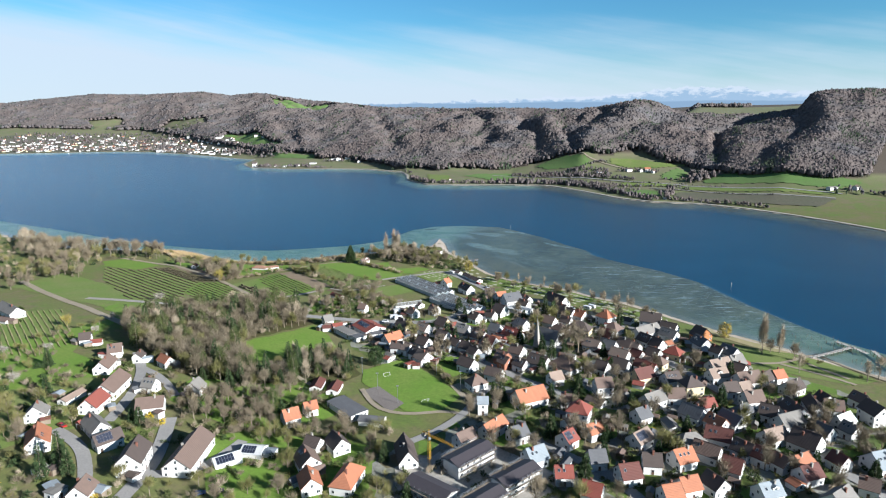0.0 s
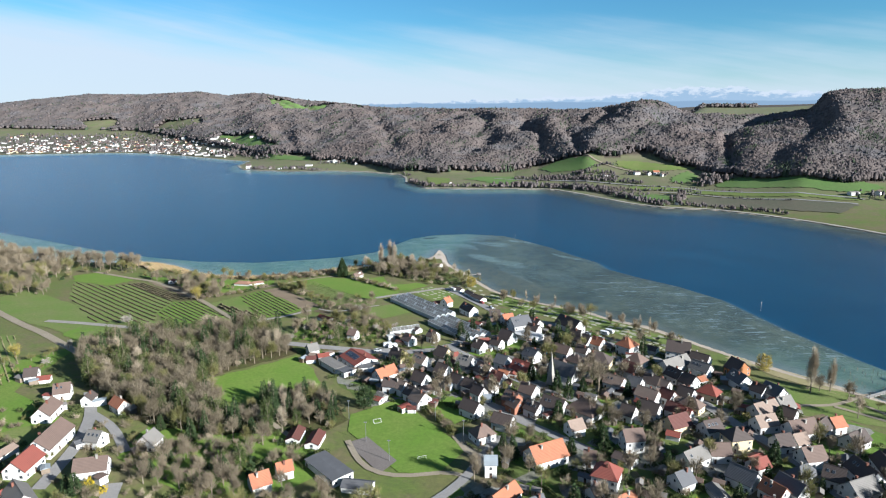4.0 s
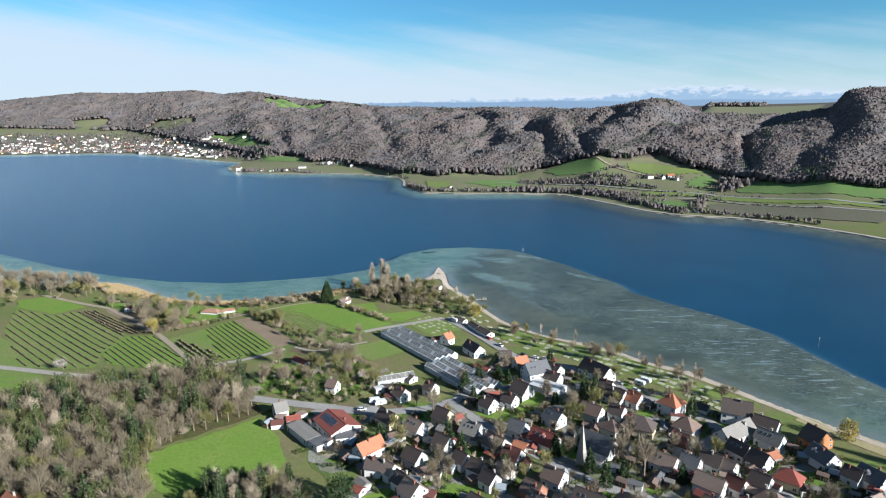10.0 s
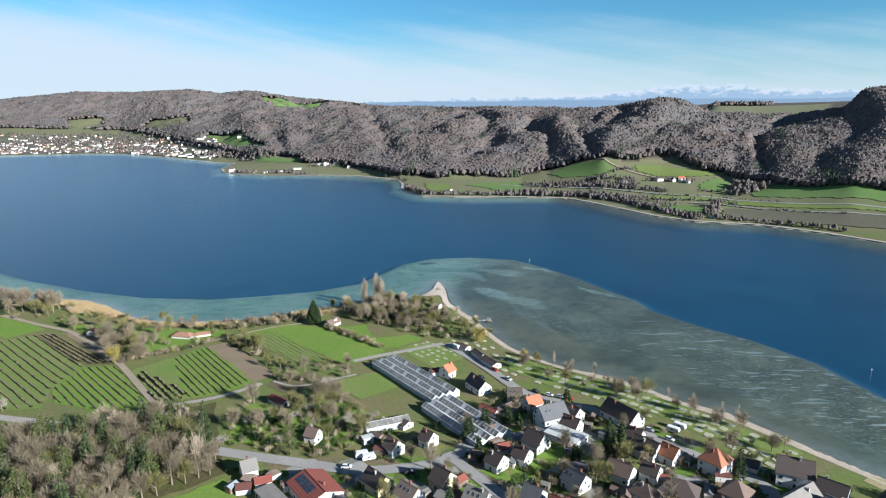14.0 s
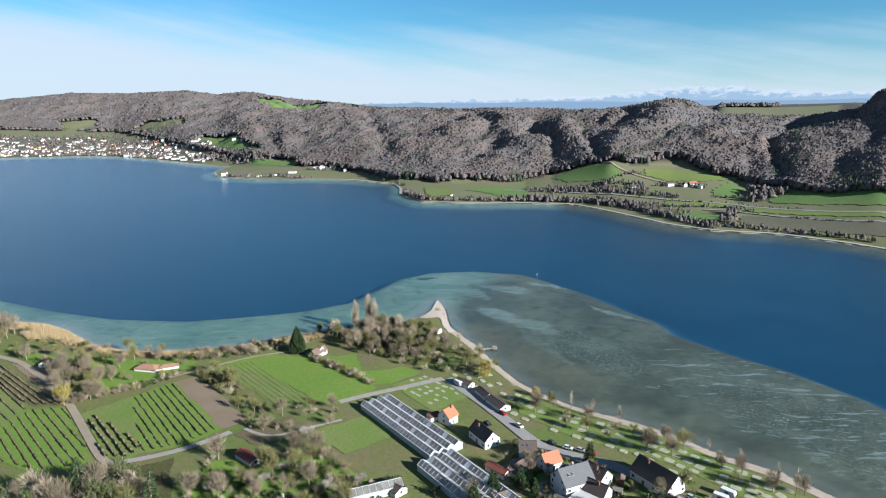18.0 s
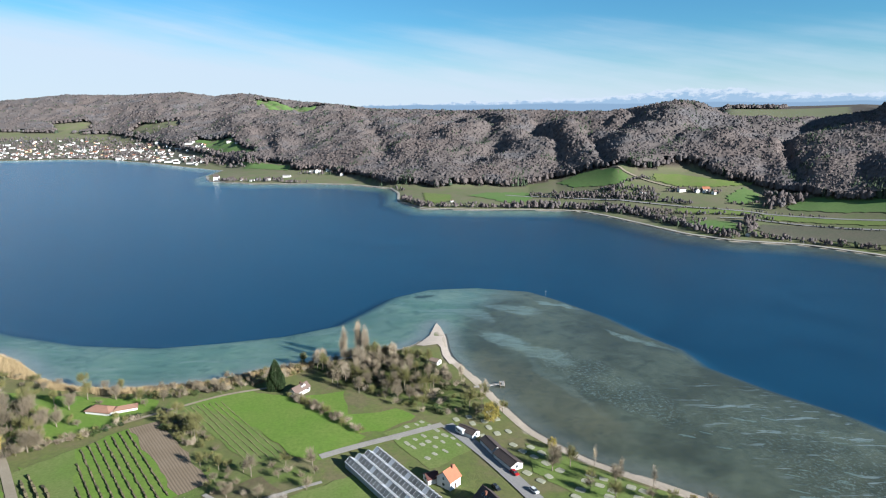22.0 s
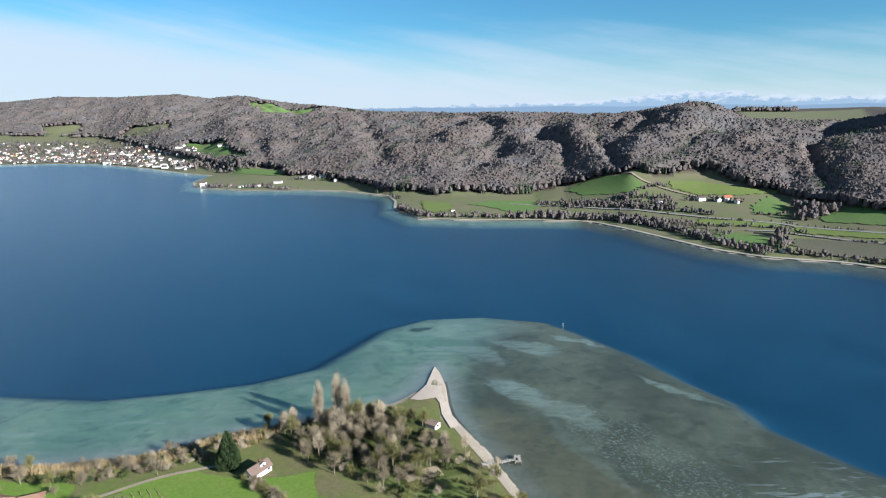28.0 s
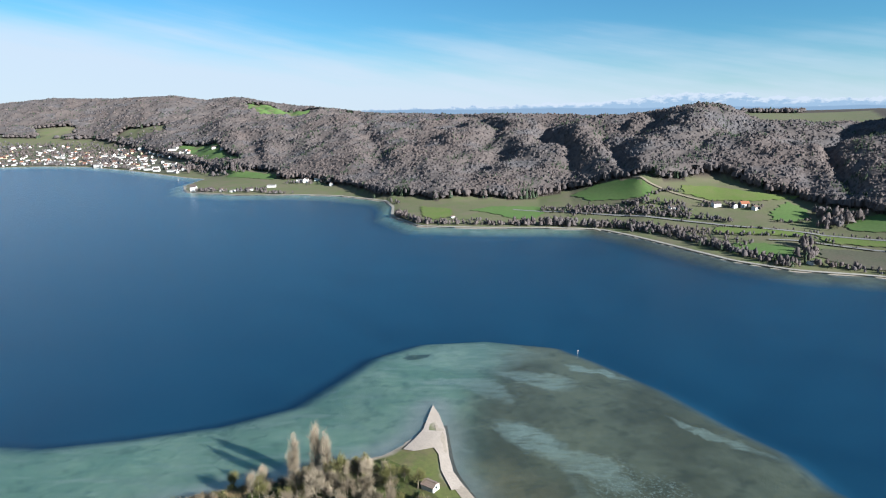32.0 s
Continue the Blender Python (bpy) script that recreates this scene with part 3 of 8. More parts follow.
def plots(n, pos):
    """Small gardens and yards side by side: lawn, beds, soil, paving."""
    wob = n.add("ShaderNodeTexNoise", {"Vector": pos, "Scale": 0.25, "Detail": 3.0}).outputs[1]
    at = n.add("ShaderNodeVectorMath", {0: pos, 1: n.mix(0.5, wob, wob)})
    at.operation = "ADD"
    v = n.add("ShaderNodeTexVoronoi", {"Vector": at.outputs[0], "Scale": 0.12})
    v.voronoi_dimensions = "2D"
    r = n.add("ShaderNodeSeparateColor", {0: v.outputs["Color"]}).outputs[0]
    col = n.ramp(r, [(0.0, (0.14, 0.235, 0.03)), (0.22, (0.16, 0.20, 0.05)), (0.38, (0.11, 0.15, 0.035)), (0.47, (0.20, 0.15, 0.095)), (0.62, (0.34, 0.325, 0.295)), (0.82, (0.25, 0.235, 0.21))], "CONSTANT")
    fine = n.ramp(n.noise(pos, 0.7, 5, 0.75), [(0.35, 0.0), (0.7, 1.0)])
    col = n.mix(n.math("MULTIPLY", fine, 0.5), col, (0.075, 0.075, 0.04))
    big = n.ramp(n.noise(pos, 0.05, 3), [(0.45, 0.0), (0.7, 1.0)])
    return n.mix(n.math("MULTIPLY", big, 0.4), col, (0.11, 0.15, 0.035)), 0.95, fine, 0.3


YARD = material("village_yard", plots)

# ---- fields, roads and paths ----
sheet("village_ground", [(-72, 398), (-35, 400), (-2, 402), (20, 425), (32, 462), (52, 452), (95, 425), (124, 395), (158, 348), (170, 322), (196, 290), (215, 240), (225, 180), (225, 165), (-60, 165), (-62, 190),
                         (-20, 236), (12, 268), (22, 308), (-8, 316), (-34, 322), (-52, 345)], 0.10, YARD, "gardens, yards and paving between the houses", "ground")
sheet("meadow", [(-124, 553), (-106, 563), (-97, 565), (-77, 558), (-53, 536), (-33, 517), (-39, 506), (-49, 498), (-62, 501), (-84, 526), (-104, 540)], 0.2, LAWN, "bright green mown meadow behind the point", "meadow")
sheet("meadow", [(-118, 352), (-83, 384), (-70, 366), (-63, 348), (-64, 341), (-81, 334), (-90, 318), (-104, 326), (-118, 340)], 0.2, LAWN, "bright green meadow at the edge of the wood", "meadow")
sheet("football_pitch", [(-43, 315), (-22, 331), (9, 284), (-3, 266), (-18, 268), (-42, 300)], 0.2, LAWN, "mown grass football pitch", "pitch")
sheet("lawn", [(-10, 324), (4, 334), (16, 314), (5, 305)], 0.2, LAWN, "green lawn beside the football pitch", "lawn")
sheet("lawn", [(14, 389), (34, 405), (53, 416), (57, 407), (45, 394), (26, 380)], 0.2, LAWN, "green lawn among the houses", "lawn")
sheet("hard_court", [(-41, 290), (-33, 295), (-19, 276), (-25, 267)], 0.25, material("court_grit", two_tone((0.24, 0.21, 0.19), (0.20, 0.17, 0.15), 0.1, 1.5)), "grey-brown gritty sports court", "court")
sheet("tilled_field", [(-141, 527), (-130, 534), (-88, 481), (-98, 474)], 0.2, TILLED, "bare brown tilled field", "field")
sheet("grass_field", [(-170, 491), (-155, 509), (-124, 453), (-132, 446)], 0.2, MEADOW, "grassy strip beside the vine rows", "field")
sheet("grass_field", [(-60, 470), (-34, 488), (-20, 470), (-40, 452)], 0.2, MEADOW, "rough grass beside the greenhouses", "field")
sheet("orchard_grass", [(-95, 446), (-45, 452), (-24, 425), (-40, 408), (-92, 410)], 0.18, LAWN, "green orchard grass", "lawn")
sheet("orchard_grass", [(-250, 340), (-212, 400), (-206, 330), (-165, 300), (-220, 270)], 0.18, LAWN, "green orchard grass on the slope", "lawn")
sheet("hillside_meadow", [(-340, 480), (-215, 410), (-205, 425), (-270, 490), (-330, 530)], 0.18, MEADOW, "meadow beside the lane", "meadow")
sheet("park_lawn", [(152, 352), (180, 348), (203, 336), (217, 316), (222, 300), (205, 296), (170, 318)], 0.15, MEADOW, "lakeside park lawn", "lawn")
sheet("shore_bank", [(159, 384), (165, 388), (173, 381), (183, 368), (191, 357), (197, 348), (203, 341), (196, 334), (188, 343), (181, 350), (175, 358), (168, 369)], 0.14, material("dry_grass", two_tone((0.40, 0.32, 0.20), (0.30, 0.26, 0.13), 0.12, 1.0, 0.95, (0.22, 0.21, 0.09))), "bank of tan dry grass along the shore", "bank")
sheet("campsite_lawn", [(36, 512), (50, 502), (60, 492), (97, 466), (114, 446), (148, 404), (140, 398), (112, 420), (92, 446), (52, 470), (36, 490)], 0.15, MEADOW, "campsite grass along the shore", "lawn")
sheet("garden_plots", [(-26, 520), (-10, 534), (14, 509), (-5, 491)], 0.15, MEADOW, "allotment grass with pale beds", "garden")
sheet("sand_court", [(-15, 561), (-2, 567), (1, 560), (-13, 555)], 0.3, material("pale_sand", two_tone((0.45, 0.37, 0.25), (0.37, 0.30, 0.20), 0.3, 2.0)), "pale sand play court", "court")
sheet("woodland_floor", [(-201, 390), (-174, 412), (-110, 449), (-84, 388), (-117, 356), (-120, 334), (-98, 312), (-81, 321), (-58, 337), (-43, 310), (-65, 284), (-103, 285), (-139, 306), (-164, 329)], 0.15, LITTER,
      "brown leaf litter under the wood", "ground")
sheet("orchard_grass", [(-128, 300), (-98, 294), (-62, 300), (-46, 268), (-60, 254), (-92, 250), (-128, 272)], 0.2, LAWN, "green grass under scattered trees", "lawn")
sheet("point_ground", [(-76, 600), (-48, 610), (-22, 622), (-2, 596), (12, 562), (-4, 556), (-30, 560), (-54, 572)], 0.15, material("garden_litter", two_tone((0.10, 0.15, 0.025), (0.12, 0.095, 0.05), 0.09, 0.8, 0.95, (0.05, 0.05, 0.02))), "grass and leaf litter on the point", "ground")
sheet("lawn", [(-70, 558), (-50, 563), (-44, 538), (-34, 538), (-22, 544), (-12, 536), (-26, 522), (-37, 520), (-56, 540)], 0.19, LAWN, "green garden lawn behind the point", "lawn")
sheet("orchard_grass", [(-262, 575), (-225, 566), (-180, 560), (-140, 556), (-138, 546), (-160, 520), (-182, 512), (-215, 545)], 0.18, LAWN, "green orchard grass by the shore", "lawn")
sheet("hillside_meadow", [(-247, 434), (-234, 435), (-204, 422), (-186, 390), (-204, 393), (-233, 416)], 0.18, LAWN, "bright meadow between the lanes", "meadow")
sheet("orchard_grass", [(-215, 327), (-165, 296), (-150, 250), (-200, 200), (-260, 230), (-265, 300)], 0.16, MEADOW, "rough orchard grass beside the houses", "lawn")
sheet("meadow", [(-98, 252), (-30, 238), (-26, 190), (-70, 180), (-92, 215)], 0.16, LAWN, "green meadow round the flat-roofed halls", "meadow")
FAR_GREEN = material("far_grass", two_tone((0.115, 0.205, 0.05), (0.155, 0.215, 0.07), 0.02, 0.3, 0.95, (0.10, 0.155, 0.045)))
FALLOW = material("dull_field", two_tone((0.13, 0.135, 0.085), (0.16, 0.135, 0.10), 0.03, 0.5))
for ring_, mat_, words_ in (
        ([(194, 1329), (226, 1338), (253, 1326), (271, 1301), (290, 1266), (291, 1241), (272, 1230), (248, 1242), (211, 1272)], FAR_GREEN, "bright green sloping field over the lake"),
        ([(334, 1263), (374, 1254), (421, 1218), (461, 1191), (406, 1185), (353, 1200), (327, 1233)], MEADOW, "pale green slope above the farm"),
        ([(394, 1136), (435, 1177), (442, 1149), (423, 1099), (395, 1091), (383, 1107)], FAR_GREEN, "green clearing below the woods"),
        ([(434, 1057), (472, 1079), (560, 1040), (620, 930), (570, 905), (462, 1009), (436, 1039)], FAR_GREEN, "bright green field over the lake"),
        ([(396, 1044), (448, 989), (560, 890), (548, 875), (435, 970), (390, 1011)], MEADOW, "pale green strip along the far road"),
        ([(373, 992), (426, 956), (540, 860), (500, 830), (396, 911), (370, 922), (358, 946), (356, 967)], FALLOW, "dull fallow field by the far shore"),
        ([(280, 1009), (309, 1028), (332, 1015), (348, 999), (338, 974), (316, 947), (304, 967), (286, 989)], FAR_GREEN, "meadow beside the far shore"),
        ([(39, 1267), (74, 1290), (139, 1282), (142, 1247), (123, 1198), (97, 1199), (70, 1239)], FAR_GREEN, "green field behind the far shore"),
        ([(-31, 1316), (15, 1282), (14, 1227), (-9, 1205), (-26, 1233)], MEADOW, "rough grass behind the far shore"),
        ([(311, 1094), (389, 1054), (378, 1034), (301, 1070)], MEADOW, "narrow meadow below the far road"),
        ([(-785, 2204), (-754, 2255), (-640, 2185), (-544, 1990), (-475, 1888), (-470, 1845), (-561, 1939), (-723, 2132)], FAR_GREEN, "green meadows above the far town"),
        ([(-795, 3038), (-725, 3045), (-620, 3150), (-450, 2950), (-445, 2770), (-537, 2800), (-596, 2635), (-711, 2755)], FAR_GREEN, "meadows high on the far hill"),
        ([(-494, 1817), (-335, 1699), (-337, 1658), (-456, 1738)], FAR_GREEN, "green meadow behind the far headland")):
    sheet("far_field", ring_, 0.7, mat_, words_, "field")
sheet("beach", [(-4, 670.5), (-1, 661), (2, 645), (3, 626), (5, 612), (9, 601), (4, 598), (0, 612), (-1, 624), (-3, 629), (-11, 626), (-16, 628), (-12, 636), (-8, 645)], 0.34, material("beach_shingle", two_tone((0.62, 0.53, 0.44), (0.50, 0.42, 0.34), 0.12, 1.6)), "pale shingle beach at the tip of the point", "beach")

BEACH = [(0, 650), (3, 612), (12, 590), (21, 568), (29, 546), (38, 524), (51, 507), (62, 496), (78, 484), (98, 469), (114, 450), (131, 437), (152, 406), (173, 376), (200, 344), (216, 322)]
ribbon("shore_beach", BEACH, 5.6, 0.12, material("tan_shingle", two_tone((0.52, 0.44, 0.345), (0.40, 0.335, 0.26), 0.08, 1.2, 0.95)), "narrow tan shingle beach", "beach")
ribbon("far_beach", [(p[0] + 2, p[1] + 3) for p in FAR_SHORE[8:29]], 4.0, 0.5, material("pale_marl", two_tone((0.52, 0.48, 0.41), (0.38, 0.35, 0.29), 0.02, 0.4)), "pale strip of beach on the far shore", "beach")
sheet("gravel_yard", [(3, 295), (8, 298), (20, 283), (15, 276), (8, 282)], 0.26, GRAVEL, "pale gravel yard beside the pitch", "yard")
sheet("asphalt_yard", [(25, 418), (35, 422), (48, 414), (33, 402)], 0.26, ASPHALT, "grey asphalt yard between the houses", "yard")
sheet("gravel_yard", [(-55, 366), (-38, 360), (-20, 350), (-28, 344), (-52, 354)], 0.26, GRAVEL, "dusty yard beside the red hall", "yard")
sheet("garden_soil", [(-92, 470), (-70, 486), (-56, 472), (-78, 458)], 0.2, material("garden_soil", two_tone((0.17, 0.13, 0.08), (0.13, 0.15, 0.05), 0.15, 0.9)), "vegetable beds and soil beside the lane", "garden")
ribbon("path", [(-88, 474), (-74, 464), (-60, 474), (-46, 482)], 1.8, 0.34, CONCRETE, "narrow concrete garden path", "path")
ribbon("street", [(-93, 404), (-73, 399), (-53, 395), (-33, 389), (-15, 392), (1, 396), (16, 415), (29, 420)], 6, 0.32, ASPHALT, "grey asphalt village street")
ribbon("street", [(-35, 396), (-25, 384), (-6, 365), (3, 350), (10, 341), (18, 329), (26, 318), (36, 306), (60, 282)], 5, 0.30, ASPHALT, "grey asphalt village street")
ribbon("street", [(1, 403), (8, 393), (19, 376), (29, 365), (39, 350), (49, 341), (60, 329), (85, 318), (123, 327)], 5, 0.34, ASPHALT, "grey asphalt village street")
ribbon("street", [(2, 528), (18, 503), (29, 482), (40, 459), (52, 451), (69, 445), (83, 425), (94, 411), (107, 397), (121, 384), (122, 371), (105, 358)], 6, 0.33, ASPHALT, "grey asphalt street behind the campsite")
ribbon("street", [(34, 246), (40, 237), (50, 228), (59, 220), (66, 210), (69, 201), (75, 180)], 5, 0.32, ASPHALT, "grey asphalt village street")
ribbon("street", [(122, 371), (123, 327), (130, 304), (138, 284), (142, 264), (143, 245), (147, 236), (149, 219), (155, 211), (160, 190)], 6, 0.36, ASPHALT, "grey asphalt village street")
ribbon("street", [(-157, 308), (-141, 296), (-127, 277)], 4, 0.3, ASPHALT, "pale asphalt lane")
ribbon("street", [(-170, 330), (-156, 306), (-148, 282), (-146, 264), (-145, 250)], 5, 0.33, ASPHALT, "pale asphalt lane")
ribbon("street", [(-121, 256), (-115, 233), (-112, 219), (-114, 196)], 6, 0.31, ASPHALT, "pale asphalt lane beside the barn")
ribbon("street", [(-110, 213), (-95, 215), (-90, 223), (-84, 240)], 5, 0.34, ASPHALT, "pale asphalt yard lane")
ribbon("street", [(-163, 242), (-145, 230), (-133, 211), (-124, 190)], 5, 0.32, ASPHALT, "pale asphalt lane")
ribbon("path", [(-41, 292), (-32, 270), (-25, 265), (-7, 265), (4, 271), (9, 264)], 2.5, 0.33, GRAVEL, "pale gravel footpath", "path")
ribbon("street", [(24, 294), (17, 285), (13, 272), (6, 260), (-3, 249), (-18, 238)], 4, 0.34, ASPHALT, "grey asphalt lane round the bank")
ribbon("path", [(-84, 314), (-75, 304), (-62, 291)], 2.5, 0.3, GRAVEL, "pale gravel footpath", "path")
ribbon("lane", [(-345, 500), (-310, 468), (-268, 434), (-252, 423), (-227, 402), (-202, 381), (-188, 368)], 5, 0.3, GRAVEL, "pale country lane")
ribbon("lane", [(-262, 446), (-238, 442), (-198, 432), (-161, 424), (-148, 424), (-138, 430), (-128, 440)], 5, 0.33, CONCRETE, "pale concrete farm lane")
ribbon("lane", [(-93, 471), (-105, 458), (-117, 450), (-132, 445)], 3.5, 0.34, CONCRETE, "pale concrete farm lane")
ribbon("lane", [(-132, 444), (-136, 446), (-158, 473), (-180, 500), (-204, 524), (-239, 555), (-268, 568), (-309, 590)], 3.5, 0.36, GRAVEL, "pale gravel farm lane between the fields")
ribbon("lane", [(-182, 508), (-160, 520), (-140, 537), (-110, 561), (-90, 568)], 2.0, 0.34, GRAVEL, "narrow gravel path along the field's end", "path")
ribbon("lane", [(-50, 500), (-36, 509), (-24, 515), (0, 528)], 4, 0.34, CONCRETE, "concrete lane past the greenhouses")
ribbon("path", [(161, 324), (169, 325), (184, 323), (195, 329), (211, 338)], 2.4, 0.33, GRAVEL, "pale park path", "path")
ribbon("path", [(184, 323), (190, 317), (196, 312), (202, 305), (208, 296)], 2.2, 0.35, GRAVEL, "pale park path", "path")
ribbon("path", [(197, 328), (201, 319), (204, 312), (209, 303)], 2.2, 0.37, GRAVEL, "pale park path", "path")
ribbon("promenade", [(213, 341), (219, 318), (228, 300)], 3, 0.37, GRAVEL, "pale lakeside promenade", "path")
ribbon("far_road", [(100, 1262), (171, 1230), (241, 1173), (290, 1129), (330, 1093), (389, 1049), (447, 985), (560, 880)], 4.5, 1.0, ASPHALT, "grey lakeside road on the far shore")

ribbon("far_track", [(340, 1030), (370, 1018), (389, 1000), (426, 956), (540, 862)], 4, 1.0, ASPHALT, "narrow asphalt track between the far fields")
ribbon("far_track", [(279, 1312), (292, 1272), (308, 1246), (330, 1215), (352, 1188)], 4, 1.0, GRAVEL, "pale gravel track to the far farm")

# ---- vineyards ----
VINE = material("vine_wood", two_tone((0.34, 0.31, 0.15), (0.25, 0.235, 0.10), 0.2, 2.0))


DARK_VINE = material("dark_vine_wood", two_tone((0.20, 0.165, 0.095), (0.14, 0.12, 0.07), 0.2, 2.0))
VINE_SOIL = material("vineyard_soil", two_tone((0.14, 0.155, 0.05), (0.155, 0.115, 0.07), 0.05, 0.9, 0.95, (0.08, 0.075, 0.035)))


def vineyard(ring, dx, dy, gap, mat, label, bulk=0.6, wood=None):
    """A field with rows of bare vines on wires, cut to the ring."""
    sheet("vineyard_ground", ring, 0.17, mat, "grass between the vine rows", "field")
    d = Vector((dx, dy)).normalized()
    s = Vector((-d.y, d.x))
    cen = sum((Vector(p) for p in ring), Vector((0, 0))) / len(ring)
    top = thing("vineyard", pose(cen.x, cen.y, ground_z(cen.x, cen.y)), label, "vineyard")
    base = top.matrix_basis.inverted()
    span = [(Vector(p) - cen).dot(s) for p in ring]
    k = min(span) + gap * 0.6
    while k < max(span) - 0.8:
        cuts = []
        for a, b in zip(ring, ring[1:] + ring[:1]):
            a, b = Vector(a) - cen, Vector(b) - cen
            ka, kb = a.dot(s) - k, b.dot(s) - k
            if ka * kb < 0:
                cuts.append((a + (b - a) * ka / (ka - kb)).dot(d))
        if len(cuts) >= 2 and max(cuts) - min(cuts) > 6:
            u0, u1 = min(cuts) + 2, max(cuts) - 2
            n = max(2, int((u1 - u0) / 1.3))
            sh = Shape()
            line = [cen + s * (k + RNG.uniform(-0.12, 0.12)) + d * (u0 + (u1 - u0) * i / n) for i in range(n + 1)]
            zz = height(np.array([p.x for p in line]), np.array([p.y for p in line]))
            pts, fs = [], []
            for i in range(n + 1):
                p, z = line[i], zz[i]
                w, h = RNG.uniform(0.16, 0.42) * bulk, RNG.uniform(0.4, 1.0) * bulk * (0.55 if RNG.random() < 0.06 else 1)
                c = base @ Vector((p.x, p.y, z))
                side = Vector((s.x, s.y, 0)) * w
                up, low = Vector((RNG.uniform(-0.2, 0.2), RNG.uniform(-0.2, 0.2), h)), Vector((0, 0, 0.15))
                pts += [c - side + low, c - side * 0.8 + up, c + side * 0.8 + up, c + side + low]
                if i:
                    b = 4 * i
                    fs += [(b - 4 + k, b - 4 + (k + 1) % 4, b + (k + 1) % 4, b + k) for k in range(3)]
            sh.solid(pts, fs)
            if sh.f:
                part("vine_hedge", sh.mesh("vine_hedge", [wood or VINE]), top)
        k += gap


vineyard([(-126, 547), (-108, 556), (-63, 500), (-79, 496)], 46, -55, 2.6, MEADOW, "small vineyard with bare rows in pale grass")
vineyard([(-155, 509), (-141, 527), (-98, 474), (-110, 459), (-124, 453)], 43, -55, 3.2, LAWN, "vineyard with bare rows in bright grass", 1.0, DARK_VINE)
vineyard([(-170, 495), (-148, 479), (-126, 460), (-126, 449), (-138, 449)], 40, -46, 3.0, LAWN, "small block of dark bushy vine rows", 1.7, DARK_VINE)
vineyard([(-281, 505), (-305, 553), (-271, 540), (-258, 548), (-212, 506), (-198, 497), (-198, 467), (-189, 443), (-205, 440), (-231, 444)], 69, -61, 4.4, MEADOW, "large vineyard with dark bare rows", 1.3, DARK_VINE)
vineyard([(-198, 496), (-181, 498), (-141, 448), (-152, 437), (-186, 449), (-198, 467)], 45, -46, 3.4, LAWN, "vineyard with brown bare rows in green grass", 1.1, DARK_VINE)
vineyard([(-258, 548), (-246, 551), (-192, 506), (-182, 501), (-197, 499), (-212, 508)], 60, -50, 2.6, VINE_SOIL, "dark vineyard with dense bare rows", 1.5, DARK_VINE)
sheet("tilled_field", [(-245, 554), (-219, 546), (-184, 507), (-188, 503)], 0.2, TILLED, "strip of bare brown soil beside the lane", "field")
sheet("grass_field", [(-319, 576), (-301, 587), (-258, 559), (-272, 542), (-307, 557)], 0.2, LAWN, "bright grass above the vineyard", "field")
vineyard([(-296, 403), (-262, 415), (-212, 344), (-219, 318), (-240, 322)], 58, -72, 3.2, MEADOW, "vineyard on the slope with pale grass rows", 1.0)

# ---- houses ----
PLACES = []
WINDOW_SIZES = {}


def window_mesh(w, h):
    key = (round(w, 1), round(h, 1))
    if key not in WINDOW_SIZES:
        s = Shape()
        s.box(-w / 2, w / 2, -0.03, 0.07, 0, h)
        s.box(-w / 2 + 0.1, -0.03, 0.0, 0.085, 0.1, h - 0.1, 1)
        s.box(0.03, w / 2 - 0.1, 0.0, 0.085, 0.1, h - 0.1, 1)
        WINDOW_SIZES[key] = s.mesh("window", [FRAME, PANE])
    return WINDOW_SIZES[key]


def door_mesh():
    if "door" not in WINDOW_SIZES:
        s = Shape()
        s.box(-0.6, 0.6, -0.03, 0.06, 0, 2.15)
        s.box(-0.48, 0.48, 0.0, 0.09, 0.02, 2.05, 1)
        s.box(-0.3, 0.3, 0.05, 0.1, 1.2, 1.85, 2)
        WINDOW_SIZES["door"] = s.mesh("door", [FRAME, DOOR, PANE])
    return WINDOW_SIZES["door"]


